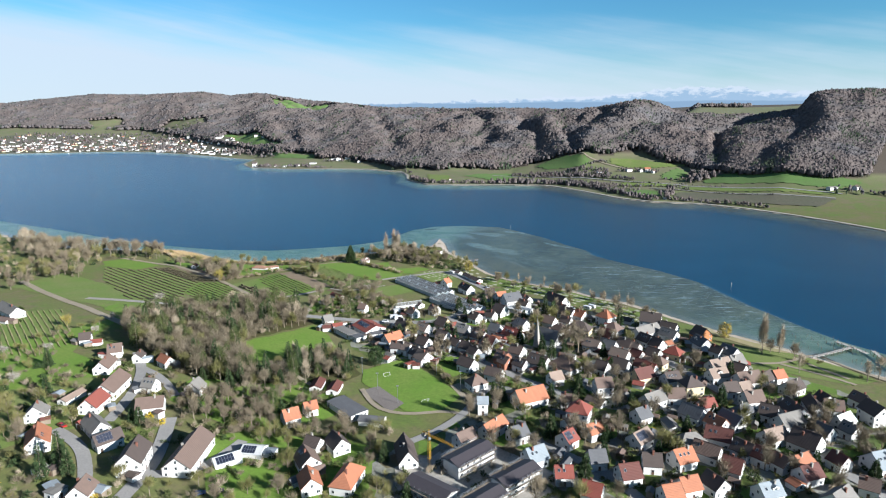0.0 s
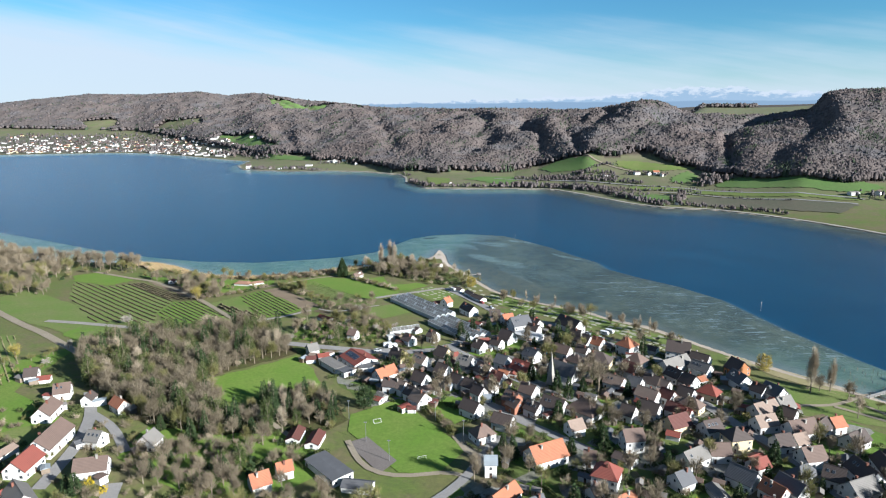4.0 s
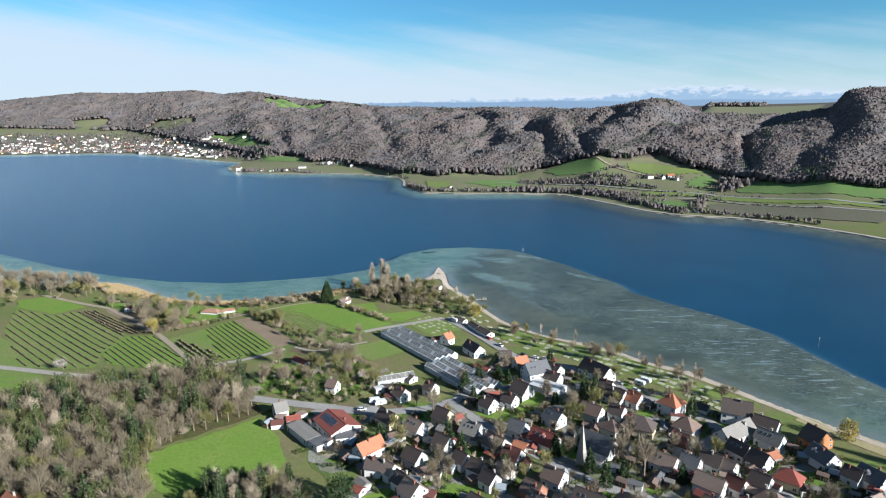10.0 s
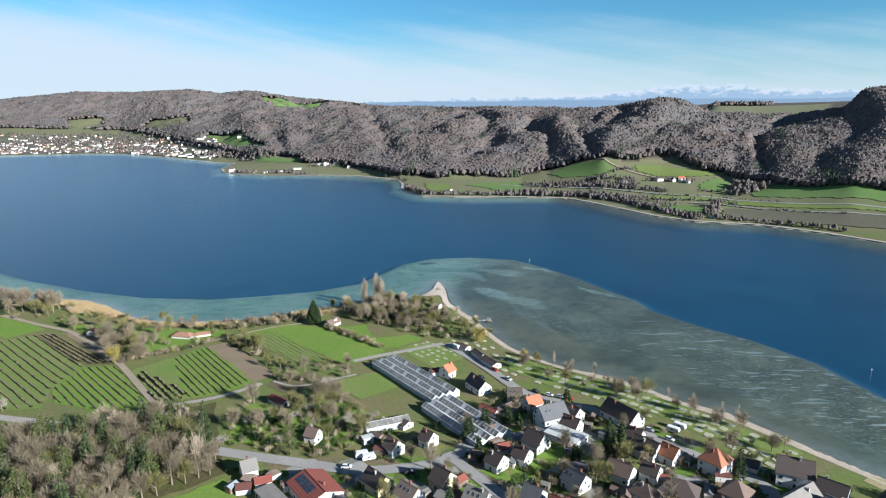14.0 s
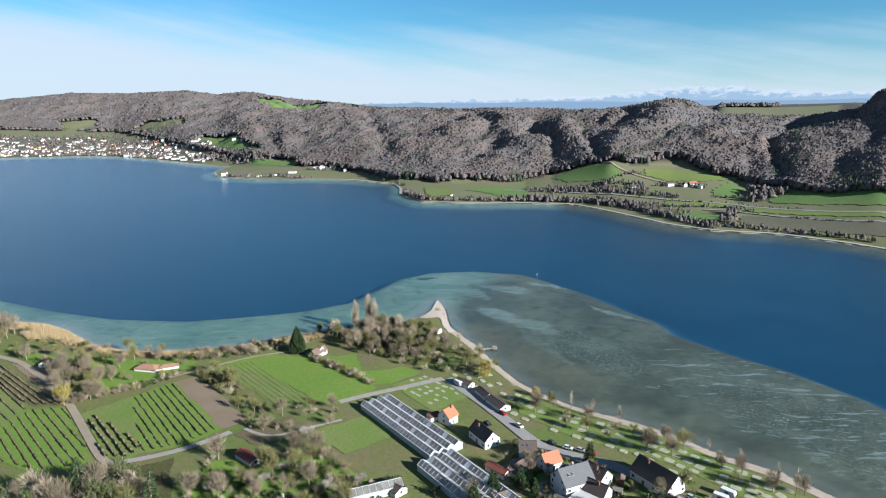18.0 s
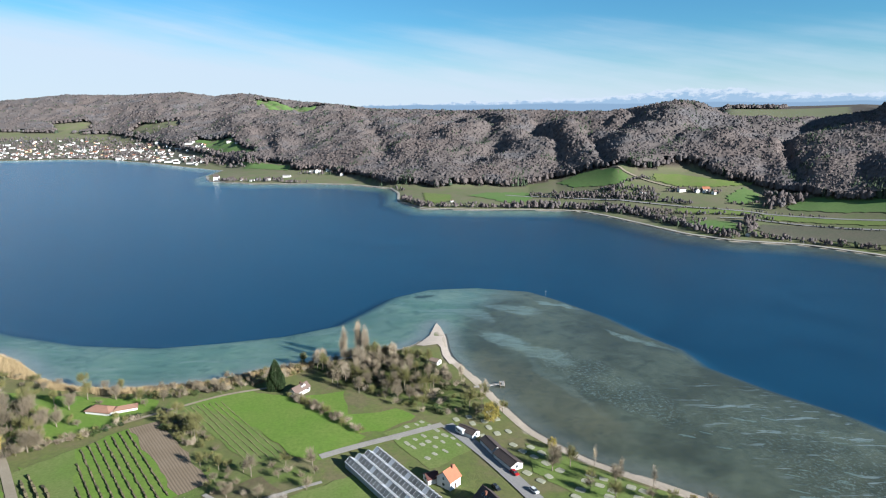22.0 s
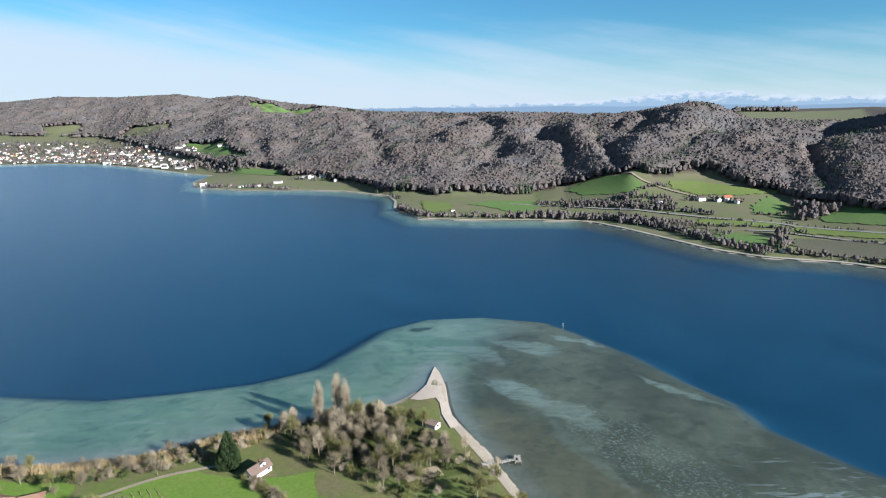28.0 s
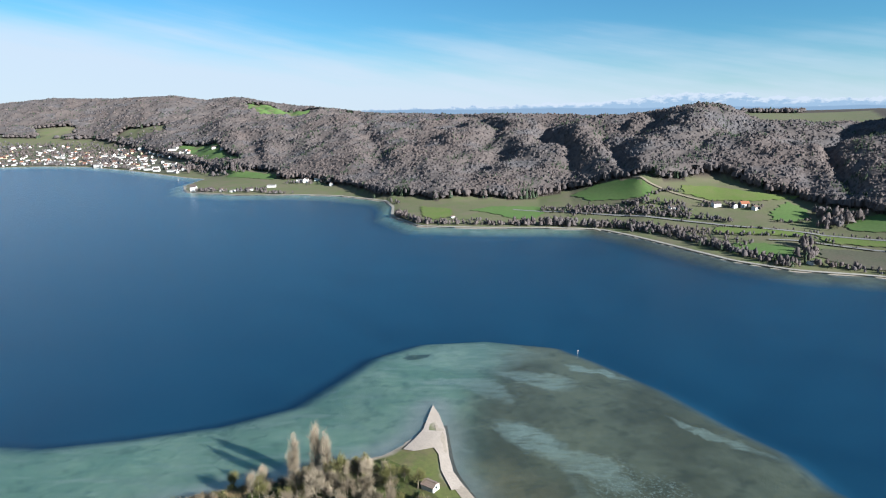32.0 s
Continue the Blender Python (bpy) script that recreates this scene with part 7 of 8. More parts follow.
# belts of trees, hedges and scrub on the low ground over the lake: line, half width, count, height
BELTS = [([(215, 1133), (257, 1078), (279, 1018), (301, 966), (315, 935)], 8, 300, 6.0), ([(200, 1150), (235, 1115), (262, 1080)], 11, 130, 7.0), ([(88, 1168), (130, 1160), (195, 1142)], 9, 90, 8.5),
         ([(176, 1258), (238, 1191), (296, 1145), (338, 1110)], 4, 120, 5.5), ([(196, 1238), (252, 1190), (310, 1150)], 15, 220, 5.0), ([(140, 1255), (215, 1205)], 12, 90, 5.0), ([(230, 1130), (290, 1080), (306, 1020)], 12, 110, 4.5), ([(240, 1218), (281, 1209), (308, 1178)], 9, 75, 6.0),
         ([(419, 1063), (441, 1074), (457, 1074), (440, 1124)], 10, 60, 11.0), ([(351, 977), (337, 947), (366, 1008)], 5, 22, 9.0), ([(335, 938), (365, 917), (400, 892), (440, 850)], 5, 80, 5.5),
         ([(-64, 1252), (-42, 1200), (-20, 1178)], 9, 80, 8.0), ([(-20, 1176), (21, 1172), (57, 1164), (107, 1160)], 5, 90, 5.5), ([(-20, 1180), (20, 1200), (60, 1190)], 8, 26, 4.0),
         ([(-466, 1545), (-400, 1535), (-332, 1535)], 16, 90, 6.5), ([(-330, 1520), (-216, 1462), (-115, 1420), (-66, 1350)], 6, 130, 5.5), ([(-673, 2002), (-543, 1883), (-425, 1770)], 24, 240, 10.0),
         ([(-1073, 2326), (-877, 2187)], 22, 130, 10.0), ([(311, 1096), (389, 1057), (447, 992)], 2, 60, 3.0), ([(301, 1068), (378, 1034), (396, 1008)], 3, 50, 4.0), ([(370, 1016), (389, 998), (426, 956), (480, 905)], 2, 60, 3.0),
         ([(330, 1190), (352, 1180), (392, 1150)], 7, 34, 5.0), ([(282, 1232), (308, 1250), (327, 1236)], 3, 26, 4.5), ([(-1500, 2180), (-1118, 2215), (-960, 2170), (-800, 2040)], 26, 260, 8.0),
         ([(-1500, 2420), (-1150, 2480), (-900, 2330)], 60, 260, 9.0), ([(-780, 2190), (-700, 2120), (-600, 2010)], 9, 50, 6.0), ([(-1000, 2495), (-900, 2500), (-780, 2240)], 12, 80, 8.0),
         ([(380, 1098), (395, 1091), (423, 1099)], 2, 18, 4.0), ([(-300, 1610), (-240, 1590), (-190, 1560)], 10, 40, 6.0), ([(560, 900), (620, 860), (700, 800)], 14, 60, 7.0),
         ([(-1750, 2300), (-1300, 2300), (-1000, 2260), (-800, 2080)], 75, 420, 6.5), ([(-1750, 2640), (-1300, 2640), (-1000, 2500)], 60, 330, 9.0), ([(-1750, 2480), (-1400, 2500), (-1100, 2420)], 60, 260, 8.0)]


def far_belts():
    rs = np.random.RandomState(4)
    xs, ys, hs = [], [], []
    for line, half, count, tall in BELTS:
        p = np.array(line, float)
        seg = np.hypot(*np.diff(p, axis=0).T)
        at = np.concatenate([[0], np.cumsum(seg)])
        u = rs.uniform(0, at[-1], count)
        xs.append(np.interp(u, at, p[:, 0]) + rs.normal(size=count) * half * 0.6)
        ys.append(np.interp(u, at, p[:, 1]) + rs.normal(size=count) * half * 0.6)
        hs.append(tall * rs.uniform(0.5, 1.25, count))
    x, y, tall = np.concatenate(xs), np.concatenate(ys), np.concatenate(hs)
    ok = within(x, y, FAR_SHORE + FAR_BACK) & (away(x, y, FAR_SHORE) > 5)
    x, y, tall = x[ok], y[ok], tall[ok]
    far_crowns("far_hedges", x, y, tall, tall * rs.uniform(0.2, 0.42, len(x)), rs.uniform(0, 1, len(x)) < 0.08, rs, "bare brown trees and hedges along the far shore", "hedge", 18, 0.82, 0.3, 3)


far_belts()


# ---- town and farms over the lake ----
def far_house_meshes(L, W, e, h, roof, wall):
    s = Shape()
    prof = [(-W, -2), (W, -2), (W, e), (0, h), (-W, e)]
    a, b = [(-L, p, q) for p, q in prof], [(L, p, q) for p, q in prof]
    s.solid(a + b, [(4, 3, 2, 1, 0), (5, 6, 7, 8, 9)] + [(k, (k + 1) % 5, 5 + (k + 1) % 5, 5 + k) for k in range(5)])
    r = Shape()
    for sg in (-1, 1):
        pts = [(x, y, z + dz) for dz in (0.05, 0.35) for x, y, z in ((-L - 0.6, 0, h), (L + 0.6, 0, h), (L + 0.6, sg * (W + 0.6), e - 0.4), (-L - 0.6, sg * (W + 0.6), e - 0.4))]
        fs = [(0, 1, 2, 3), (7, 6, 5, 4), (0, 4, 5, 1), (1, 5, 6, 2), (2, 6, 7, 3), (3, 7, 4, 0)]
        r.solid(pts, fs if sg < 0 else [tuple(reversed(q)) for q in fs])
    return s.mesh("body", [MATS["wall_" + wall]]), r.mesh("roof", [MATS["roof_" + roof]])


FAR_KINDS = [far_house_meshes(L, W, e, h, c, w) for L, W, e, h, c, w in ((7, 5, 6, 9.5, "brown", "white"), (9, 6, 7, 11, "dark", "white"), (6, 5, 5, 8.5, "orange", "white"), (14, 7, 7, 9, "grey", "white"), (8, 5, 6, 9.5, "maroon", "cream"))]
FAR_WORDS = ["white house with a brown roof", "white house with a dark roof", "white house with an orange roof", "long white building with a grey roof", "cream house with a red roof"]


def far_house(x, y, turn, k, s=1.0, label="", group="town houses over the lake"):
    top = new("far_house")
    top.matrix_basis = pose(x, y, ground_z(x, y), 0, 0, turn) @ Matrix.Scale(s, 4)
    tagged(top, label or FAR_WORDS[k] + " in the far town", "house", group)
    part("body", FAR_KINDS[k][0], top)
    part("roof", FAR_KINDS[k][1], top)


rg_ = random.Random(21)
TOWN = [(-1750, 2140), (-1450, 2125), (-1118, 2190), (-990, 2165), (-800, 2030), (-640, 1890), (-590, 1960), (-720, 2200), (-960, 2420), (-1300, 2620), (-1800, 2680)]
sheet("town_ground", TOWN, 0.9, material("town_yards", two_tone((0.17, 0.155, 0.125), (0.13, 0.15, 0.07), 0.012, 0.09, 0.95, (0.08, 0.075, 0.055))), "streets, gardens and bare trees of the far town", "ground")
put_, homes_ = [], []
while len(put_) < 390:
    x_, y_ = rg_.uniform(-1750, -590), rg_.uniform(1880, 2680)
    if within(np.array([x_]), np.array([y_]), TOWN)[0] and all((x_ - a) ** 2 + (y_ - b) ** 2 > 10 ** 2 for a, b in put_):
        d_ = float(away(np.array([x_]), np.array([y_]), FAR_SHORE)[0])
        if rg_.random() < math.exp(-d_ / 220) + 0.18:
            put_.append((x_, y_))
            homes_.append((x_, y_, rg_.choice((0, 20, 60, 90, 110, 150)) + rg_.uniform(-12, 12), rg_.choice((0, 0, 1, 2, 0, 3, 4)), rg_.uniform(0.5, 0.85)))
homes_.sort(key=lambda h: h[0] ** 2 + h[1] ** 2)
for h_ in homes_[:270]:
    far_house(*h_)


def far_quarter(homes):
    """The back streets of the town, too small to tell apart, in one mesh."""
    vs, fs, ms, mats = [], [], [], []
    for x, y, turn, k, s in homes:
        m = pose(x, y, ground_z(x, y), 0, 0, turn) @ Matrix.Scale(s, 4)
        for me in FAR_KINDS[k]:
            if me.materials[0] not in mats:
                mats.append(me.materials[0])
            b = len(vs)
            vs += [tuple(m @ v.co) for v in me.vertices]
            fs += [tuple(b + i for i in p.vertices) for p in me.polygons]
            ms += [mats.index(me.materials[0])] * len(me.polygons)
    me = bpy.data.meshes.new("back_streets")
    me.from_pydata(vs, [], fs)
    for m in mats:
        me.materials.append(m)
    me.polygons.foreach_set("material_index", ms)
    me.update()
    tagged(new("back_streets", me), "white houses along the far town's back streets", "houses", kind="stuff")


far_quarter(homes_[270:])
for x_, y_, t_, k_, s_ in ((347, 1178, 10, 1, 0.8), (365, 1168, 100, 0, 0.8), (377, 1167, 0, 2, 1.2), (384, 1152, 30, 0, 0.8), (292, 1178, 20, 1, 0.7), (337, 942, 15, 3, 0.55), (15, 1215, 20, 0, 0.5), (62, 1172, 10, 1, 0.5), (732, 1690, 20, 0, 1.0), (745, 1700, 60, 4, 1.0), (700, 1408, 40, 1, 0.9),
                           (-600, 2075, 20, 1, 1.0), (-570, 2050, 80, 0, 1.0), (-430, 1560, 40, 1, 0.8), (-405, 1545, 20, 0, 0.8), (-380, 1530, 70, 3, 0.6), (-350, 1540, 10, 1, 0.8), (-320, 1575, 0, 3, 0.8), (560, 905, 10, 3, 0.7),
                           (590, 900, 40, 1, 0.8), (-272, 1612, 0, 3, 0.9), (-262, 1608, 90, 1, 1.1), (-238, 1610, 0, 1, 1.1), (-203, 1556, 80, 0, 0.9)):
    far_house(x_, y_, t_, k_, s_ * 0.7, FAR_WORDS[k_] + " among fields over the lake", "farms over the lake")


def castle():
    top = thing("lake_castle", pose(-458, 1550, ground_z(-458, 1550), 0, 0, 15) @ Matrix.Scale(0.56, 4), "tall white castle-like house on the far headland", "castle")
    w, r = far_house_meshes(9, 7, 13, 22, "dark", "white")
    part("body", w, top)
    part("roof", r, top, "steep dark roof")
    s = Shape()
    s.tube((10, 0, -2), (10, 0, 15), 3, 3, 10)
    part("tower", s.mesh("tower", [MATS["wall_white"]]), top, "round white tower")
    s = Shape()
    s.tube((10, 0, 15), (10, 0, 23), 3.4, 0.05, 10)
    part("tower_roof", s.mesh("tower_roof", [MATS["roof_dark"]]), top, "pointed dark roof")


castle()

# ---- church ----
def church():
    """A nave with its white gable to the east, a low lean-to hall and a needle spire in front."""
    x, y = 62.3, 355.0
    g = ground_z(x, y)
    top = thing("church", pose(x, y, g, 0, 0, -43), "white village church with a brown roof and slender grey spire", "church")
    PLACES.append((x, y, 9))
    L, W, e, r = 7.4, 4.6, 4.0, 8.8
    s = Shape()
    prof = [(-W, -1.5), (W, -1.5), (W, e), (0, r), (-W, e)]
    a, b = [(-L, p, q) for p, q in prof], [(L, p, q) for p, q in prof]
    s.solid(a + b, [(4, 3, 2, 1, 0), (5, 6, 7, 8, 9)] + [(k, (k + 1) % 5, 5 + (k + 1) % 5, 5 + k) for k in range(5)])
    part("nave", s.mesh("nave", [MATS["wall_white"]]), top, "white plastered nave")
    tp = (r - e) / W

    def slab(name, quad, mat, label, thick=0.22):
        s = Shape()
        s.solid([(p, q, h + dz) for dz in (0.0, thick) for p, q, h in quad], [(3, 2, 1, 0), (4, 5, 6, 7), (0, 1, 5, 4), (1, 2, 6, 5), (2, 3, 7, 6), (3, 0, 4, 7)])
        return part(name, s.mesh(name, [mat]), top, label)

    for sg in (-1, 1):
        q = [(-L - 0.4, 0, r), (L + 0.4, 0, r), (L + 0.4, sg * (W + 0.6), e - 0.6 * tp), (-L - 0.4, sg * (W + 0.6), e - 0.6 * tp)]
        slab("nave_roof", q if sg > 0 else q[::-1], MATS["roof_brown" if sg > 0 else "roof_slate"], "brown tiled roof slope" if sg > 0 else "grey weathered roof slope")
    s = Shape()
    v = [(0.4, -W, -1.5), (7.0, -W, -1.5), (7.0, -10.6, -1.5), (2.2, -10.6, -1.5), (0.4, -W, 3.2), (7.0, -W, 3.2), (7.0, -10.6, 1.3), (2.2, -10.6, 1.3)]
    s.solid(v, [(0, 1, 2, 3), (7, 6, 5, 4), (1, 0, 4, 5), (2, 1, 5, 6), (3, 2, 6, 7), (0, 3, 7, 4)])
    part("hall", s.mesh("hall", [MATS["wall_white"]]), top, "low white hall")
    slab("hall_roof", [(2.0, -11.0, 1.32), (7.3, -11.0, 1.32), (7.3, -W - 0.1, 3.35), (0.0, -W - 0.1, 3.35)], CONCRETE, "pale grey lean-to roof")
    c = (0.4, -12.6)
    s = Shape()
    s.box(c[0] - 1.7, c[0] + 1.7, c[1] - 1.7, c[1] + 1.7, -1.5, 2.0)
    part("tower", s.mesh("tower", [CONCRETE]), top, "grey slab-clad tower")
    s = Shape()
    q = [(c[0] - 1.7, c[1] - 1.7, 2.0), (c[0] + 1.7, c[1] - 1.7, 2.0), (c[0] + 1.7, c[1] + 1.7, 2.0), (c[0] - 1.7, c[1] + 1.7, 2.0), (c[0], c[1], 19.0)]
    s.solid(q, [(0, 1, 4), (1, 2, 4), (2, 3, 4), (3, 0, 4), (3, 2, 1, 0)])
    part("spire", s.mesh("spire", [CONCRETE]), top, "slender pointed grey spire")
    s = Shape()
    s.tube((c[0], c[1], 18.8), (c[0], c[1], 20.5), 0.05, 0.05, 4)
    s.box(c[0] - 0.45, c[0] + 0.45, c[1] - 0.05, c[1] + 0.05, 19.8, 19.9)
    part("cross", s.mesh("cross", [METAL]), top, "thin metal cross")
    for i in range(3):
        part("window", window_mesh(0.8, 2.2), top, "", Matrix.Translation((L, -2.6 + 2.6 * i, 1.6)) @ Matrix.Rotation(radians(-90), 4, "Z"))
    part("door", door_mesh(), top, "wooden door", Matrix.Translation((L, 3.9, 0.1)) @ Matrix.Rotation(radians(-90), 4, "Z"))


church()


# ---- greenhouses ----
def greenhouse(cx, cy, turn, length, spans, w, label):
    top = thing("greenhouse", pose(cx, cy, ground_z(cx, cy) + 0.1, 0, 0, turn), label, "greenhouse")
    PLACES.append((cx, cy, spans * w / 2))
    glass = material("greenhouse_glass", lambda n, pos: (n.mix(n.ramp(n.noise(pos, 0.25, 4), [(0.35, 0.0), (0.65, 1.0)]), (0.24, 0.23, 0.205), (0.12, 0.115, 0.10)), 0.45, None))
    white = material("whitewashed_glass", plain((0.60, 0.62, 0.62), 0.4, 0.25))
    L, e, r = length / 2, 2.6, 4.1
    for i in range(spans):
        y0 = (i - spans / 2) * w
        s = Shape()
        prof = [(y0, -1), (y0 + w, -1), (y0 + w, e), (y0 + w / 2, r), (y0, e)]
        a, b = [(-L, p, q) for p, q in prof], [(L, p, q) for p, q in prof]
        s.solid(a + b, [(4, 3, 2, 1, 0), (5, 6, 7, 8, 9), (1, 2, 7, 6), (4, 0, 5, 9)])
        part("glass_wall", s.mesh("glass_wall", [white]), top, "pale glass walls")
        n = int(length / 2.3)
        for j in range(n):
            xa, xb = -L + j * length / n + 0.12, -L + (j + 1) * length / n - 0.12
            for sg in (0, 1):
                s = Shape()
                ya, yb = (y0 + 0.12, y0 + w / 2 - 0.1) if sg == 0 else (y0 + w - 0.12, y0 + w / 2 + 0.1)
                q = [(xa, ya, e + 0.02), (xb, ya, e + 0.02), (xb, yb, r - 0.05), (xa, yb, r - 0.05)]
                up = [(p[0], p[1], p[2] + 0.06) for p in q]
                f = [(0, 1, 2, 3), (7, 6, 5, 4), (0, 4, 5, 1), (1, 5, 6, 2), (2, 6, 7, 3), (3, 7, 4, 0)]
                s.solid(q + up, [tuple(reversed(k)) for k in f] if sg == 0 else f)
                part("roof_pane", s.mesh("roof_pane", [glass if (sg == 0) == (i % 2 == 0) or j % 5 else white]), top)
        s = Shape()
        for j in range(n + 1):
            xx = -L + j * length / n
            for ya in (y0 + 0.05, y0 + w - 0.05):
                s.tube((xx, ya, e + 0.05), (xx, y0 + w / 2, r + 0.08), 0.09, 0.09, 4)
        s.tube((-L, y0 + w / 2, r + 0.08), (L, y0 + w / 2, r + 0.08), 0.12, 0.12, 4)
        s.box(-L, L, y0 - 0.16, y0 + 0.16, e - 0.1, e + 0.14)
        part("frame", s.mesh("frame", [white]), top, "white glazing bars")


greenhouse(-15.3, 475.2, -53.5, 56, 4, 4.2, "long whitewashed glass greenhouse block")
greenhouse(9.5, 429, -54.5, 42, 4, 4.6, "second long glass greenhouse block")
greenhouse(-25, 425, 22, 20, 1, 6.0, "single pale plastic greenhouse")


# ---- building site ----
def site_block(x0, y0, x1, y1, w, h, label):
    d = Vector((x1 - x0, y1 - y0))
    L = d.length / 2 + 1
    cx, cy = (x0 + x1) / 2, (y0 + y1) / 2
    top = thing("new_building", pose(cx, cy, ground_z(cx, cy), 0, 0, math.degrees(math.atan2(d.y, d.x))), label, "building", "building site")
    PLACES.append((cx, cy, L))
    s = Shape()
    s.box(-L, L, -w, w, -1, h)
    part("body", s.mesh("body", [MATS["wall_white"]]), top, "raw white walls")
    s = Shape()
    for sg in (-1, 1):
        q = [(xx, yy, zz + dz) for dz in (0, 0.25) for xx, yy, zz in ((-L - 0.6, 0, h + 1.6), (L + 0.6, 0, h + 1.6), (L + 0.6, sg * (w + 0.7), h + 0.05), (-L - 0.6, sg * (w + 0.7), h + 0.05))]
        fs = [(0, 1, 2, 3), (7, 6, 5, 4), (0, 4, 5, 1), (1, 5, 6, 2), (2, 6, 7, 3), (3, 7, 4, 0)]
        s.solid(q, fs if sg < 0 else [tuple(reversed(k)) for k in fs])
    part("roof", s.mesh("roof", [material("bitumen", plain((0.06, 0.05, 0.055), 0.6))]), top, "dark unfinished roof")
    pole, deck = Shape(), Shape()
    for sg in (-1, 1):
        y = sg * (w + 1.3)
        n = int(2 * L / 2.4)
        for i in range(n + 1):
            xx = -L + 2 * L * i / n
            for yy in (y, y - sg * 0.7):
                pole.tube((xx, yy, -0.5), (xx, yy, h + 1.2), 0.06, 0.06, 4)
        for z in np.arange(1.8, h + 0.5, 2.0):
            deck.box(-L, L, min(y, y - sg * 0.7), max(y, y - sg * 0.7), z, z + 0.08)
            for zz in (0.5, 1.0):
                pole.tube((-L, y, z + zz), (L, y, z + zz), 0.04, 0.04, 4)
    part("scaffold_frame", pole.mesh("scaffold_frame", [METAL]), top, "grey scaffold poles")
    part("scaffold_decks", deck.mesh("scaffold_decks", [WOOD]), top, "wooden scaffold decks")
    for sg in (-1, 1):
        for i in range(max(2, int(L / 2))):
            for z in (1.0, 3.8):
                if z + 1.5 < h:
                    part("window", window_mesh(1.3, 1.4), top, "", Matrix.Translation((-L + 1.5 + i * 3.4, sg * w, z)) @ Matrix.Rotation(0 if sg > 0 else math.pi, 4, "Z"))


site_block(3, 216, 16, 228, 4.2, 5.6, "unfinished block in scaffolding with a dark roof")
site_block(20, 203, 32, 213, 3.8, 5.6, "unfinished block in scaffolding with a dark roof")
site_block(8, 189, 18, 198, 3.8, 5.4, "unfinished block in scaffolding with a dark roof")
site_block(-11, 207, 1, 197, 4.0, 4.4, "low unfinished block with a dark roof")
sheet("site_ground", [(-20, 222), (2, 234), (22, 236), (44, 214), (34, 196), (14, 184), (-16, 196)], 0.22, material("raw_gravel", two_tone((0.52, 0.48, 0.42), (0.36, 0.33, 0.285), 0.15, 1.0)), "raw gravel of the building site", "ground")


def crane(x, y):
    yellow = material("crane_yellow", plain((0.62, 0.36, 0.03), 0.5))
    top = thing("tower_crane", pose(x, y, ground_z(x, y), 0, 0, -42) @ Matrix.Scale(0.72, 4), "yellow tower crane on the building site", "crane")

    def lattice(a, b, w, n, horizontal=False):
        s = Shape()
        a, b = Vector(a), Vector(b)
        u, v = (Vector((0, 1, 0)), Vector((0, 0, 1))) if horizontal else (Vector((1, 0, 0)), Vector((0, 1, 0)))
        cs = [(u * i + v * j) * w for i, j in ((-1, -1), (1, -1), (1, 1), (-1, 1))]
        for c in cs:
            s.tube(a + c, b + c, 0.11, 0.11, 4)
        for i in range(n):
            p, q = a + (b - a) * i / n, a + (b - a) * (i + 1) / n
            for k in range(4):
                s.tube(p + cs[k], q + cs[(k + 1) % 4], 0.06, 0.06, 3)
        return s
    part("mast", lattice((0, 0, 0), (0, 0, 19), 0.6, 12).mesh("mast", [yellow]), top, "yellow lattice mast")
    part("jib", lattice((-5, 0, 19.6), (17, 0, 19.6), 0.45, 16, True).mesh("jib", [yellow]), top, "yellow lattice jib")
    s = Shape()
    s.box(-5, -3, -0.8, 0.8, 17.8, 19.2)
    part("counterweight", s.mesh("counterweight", [CONCRETE]), top, "concrete counterweight")
    s = Shape()
    s.box(0.6, 1.8, -1.4, -0.5, 17.6, 19.1)
    part("cab", s.mesh("cab", [FRAME]), top, "white driver's cab")
    s = Shape()
    s.box(-2, 2, -2, 2, -0.6, 0.5)
    part("base", s.mesh("base", [CONCRETE]), top)
    s = Shape()
    s.tube((0, 0, 20), (0, 0, 23), 0.3, 0.1, 4)
    for xx in (-4.5, 14):
        s.tube((0, 0, 22.8), (xx, 0, 20), 0.05, 0.05, 3)
    part("tie_bars", s.mesh("tie_bars", [yellow]), top)


crane(-6, 221)


# ---- piers, jetty, marks in the water ----
DECK = material("bleached_planks", two_tone((0.50, 0.47, 0.42), (0.40, 0.37, 0.33), 0.5, 4.0))


def pier(line, width, label, posts=4.0, name="pier"):
    a, b = Vector(line[0]), Vector(line[-1])
    top = thing(name, pose(a.x, a.y, 0), label, "pier")
    deck = Shape()
    for p, q in zip(line, line[1:]):
        p, q = Vector(p) - a, Vector(q) - a
        d = (q - p).normalized()
        n = max(1, int((q - p).length / 2.0))
        for i in range(n):
            m = p + (q - p) * (i + 0.5) / n
            s = Shape()
            h = (q - p).length / n / 2 - 0.04
            s.box(-h, h, -width / 2, width / 2, 0.75, 0.9, 0, math.atan2(d.y, d.x), (m.x, m.y, 0))
            part("deck_plank", s.mesh("deck_plank", [DECK]), top)
        k = 0.0
        while k < (q - p).length:
            for sg in (-1, 1):
                m = p + d * k + Vector((-d.y, d.x)) * sg * width / 2
                s = Shape()
                s.tube((m.x, m.y, -2.5), (m.x, m.y, 1.7), 0.14, 0.12, 6)
                part("post", s.mesh("post", [WOOD]), top)
            k += posts
    return top


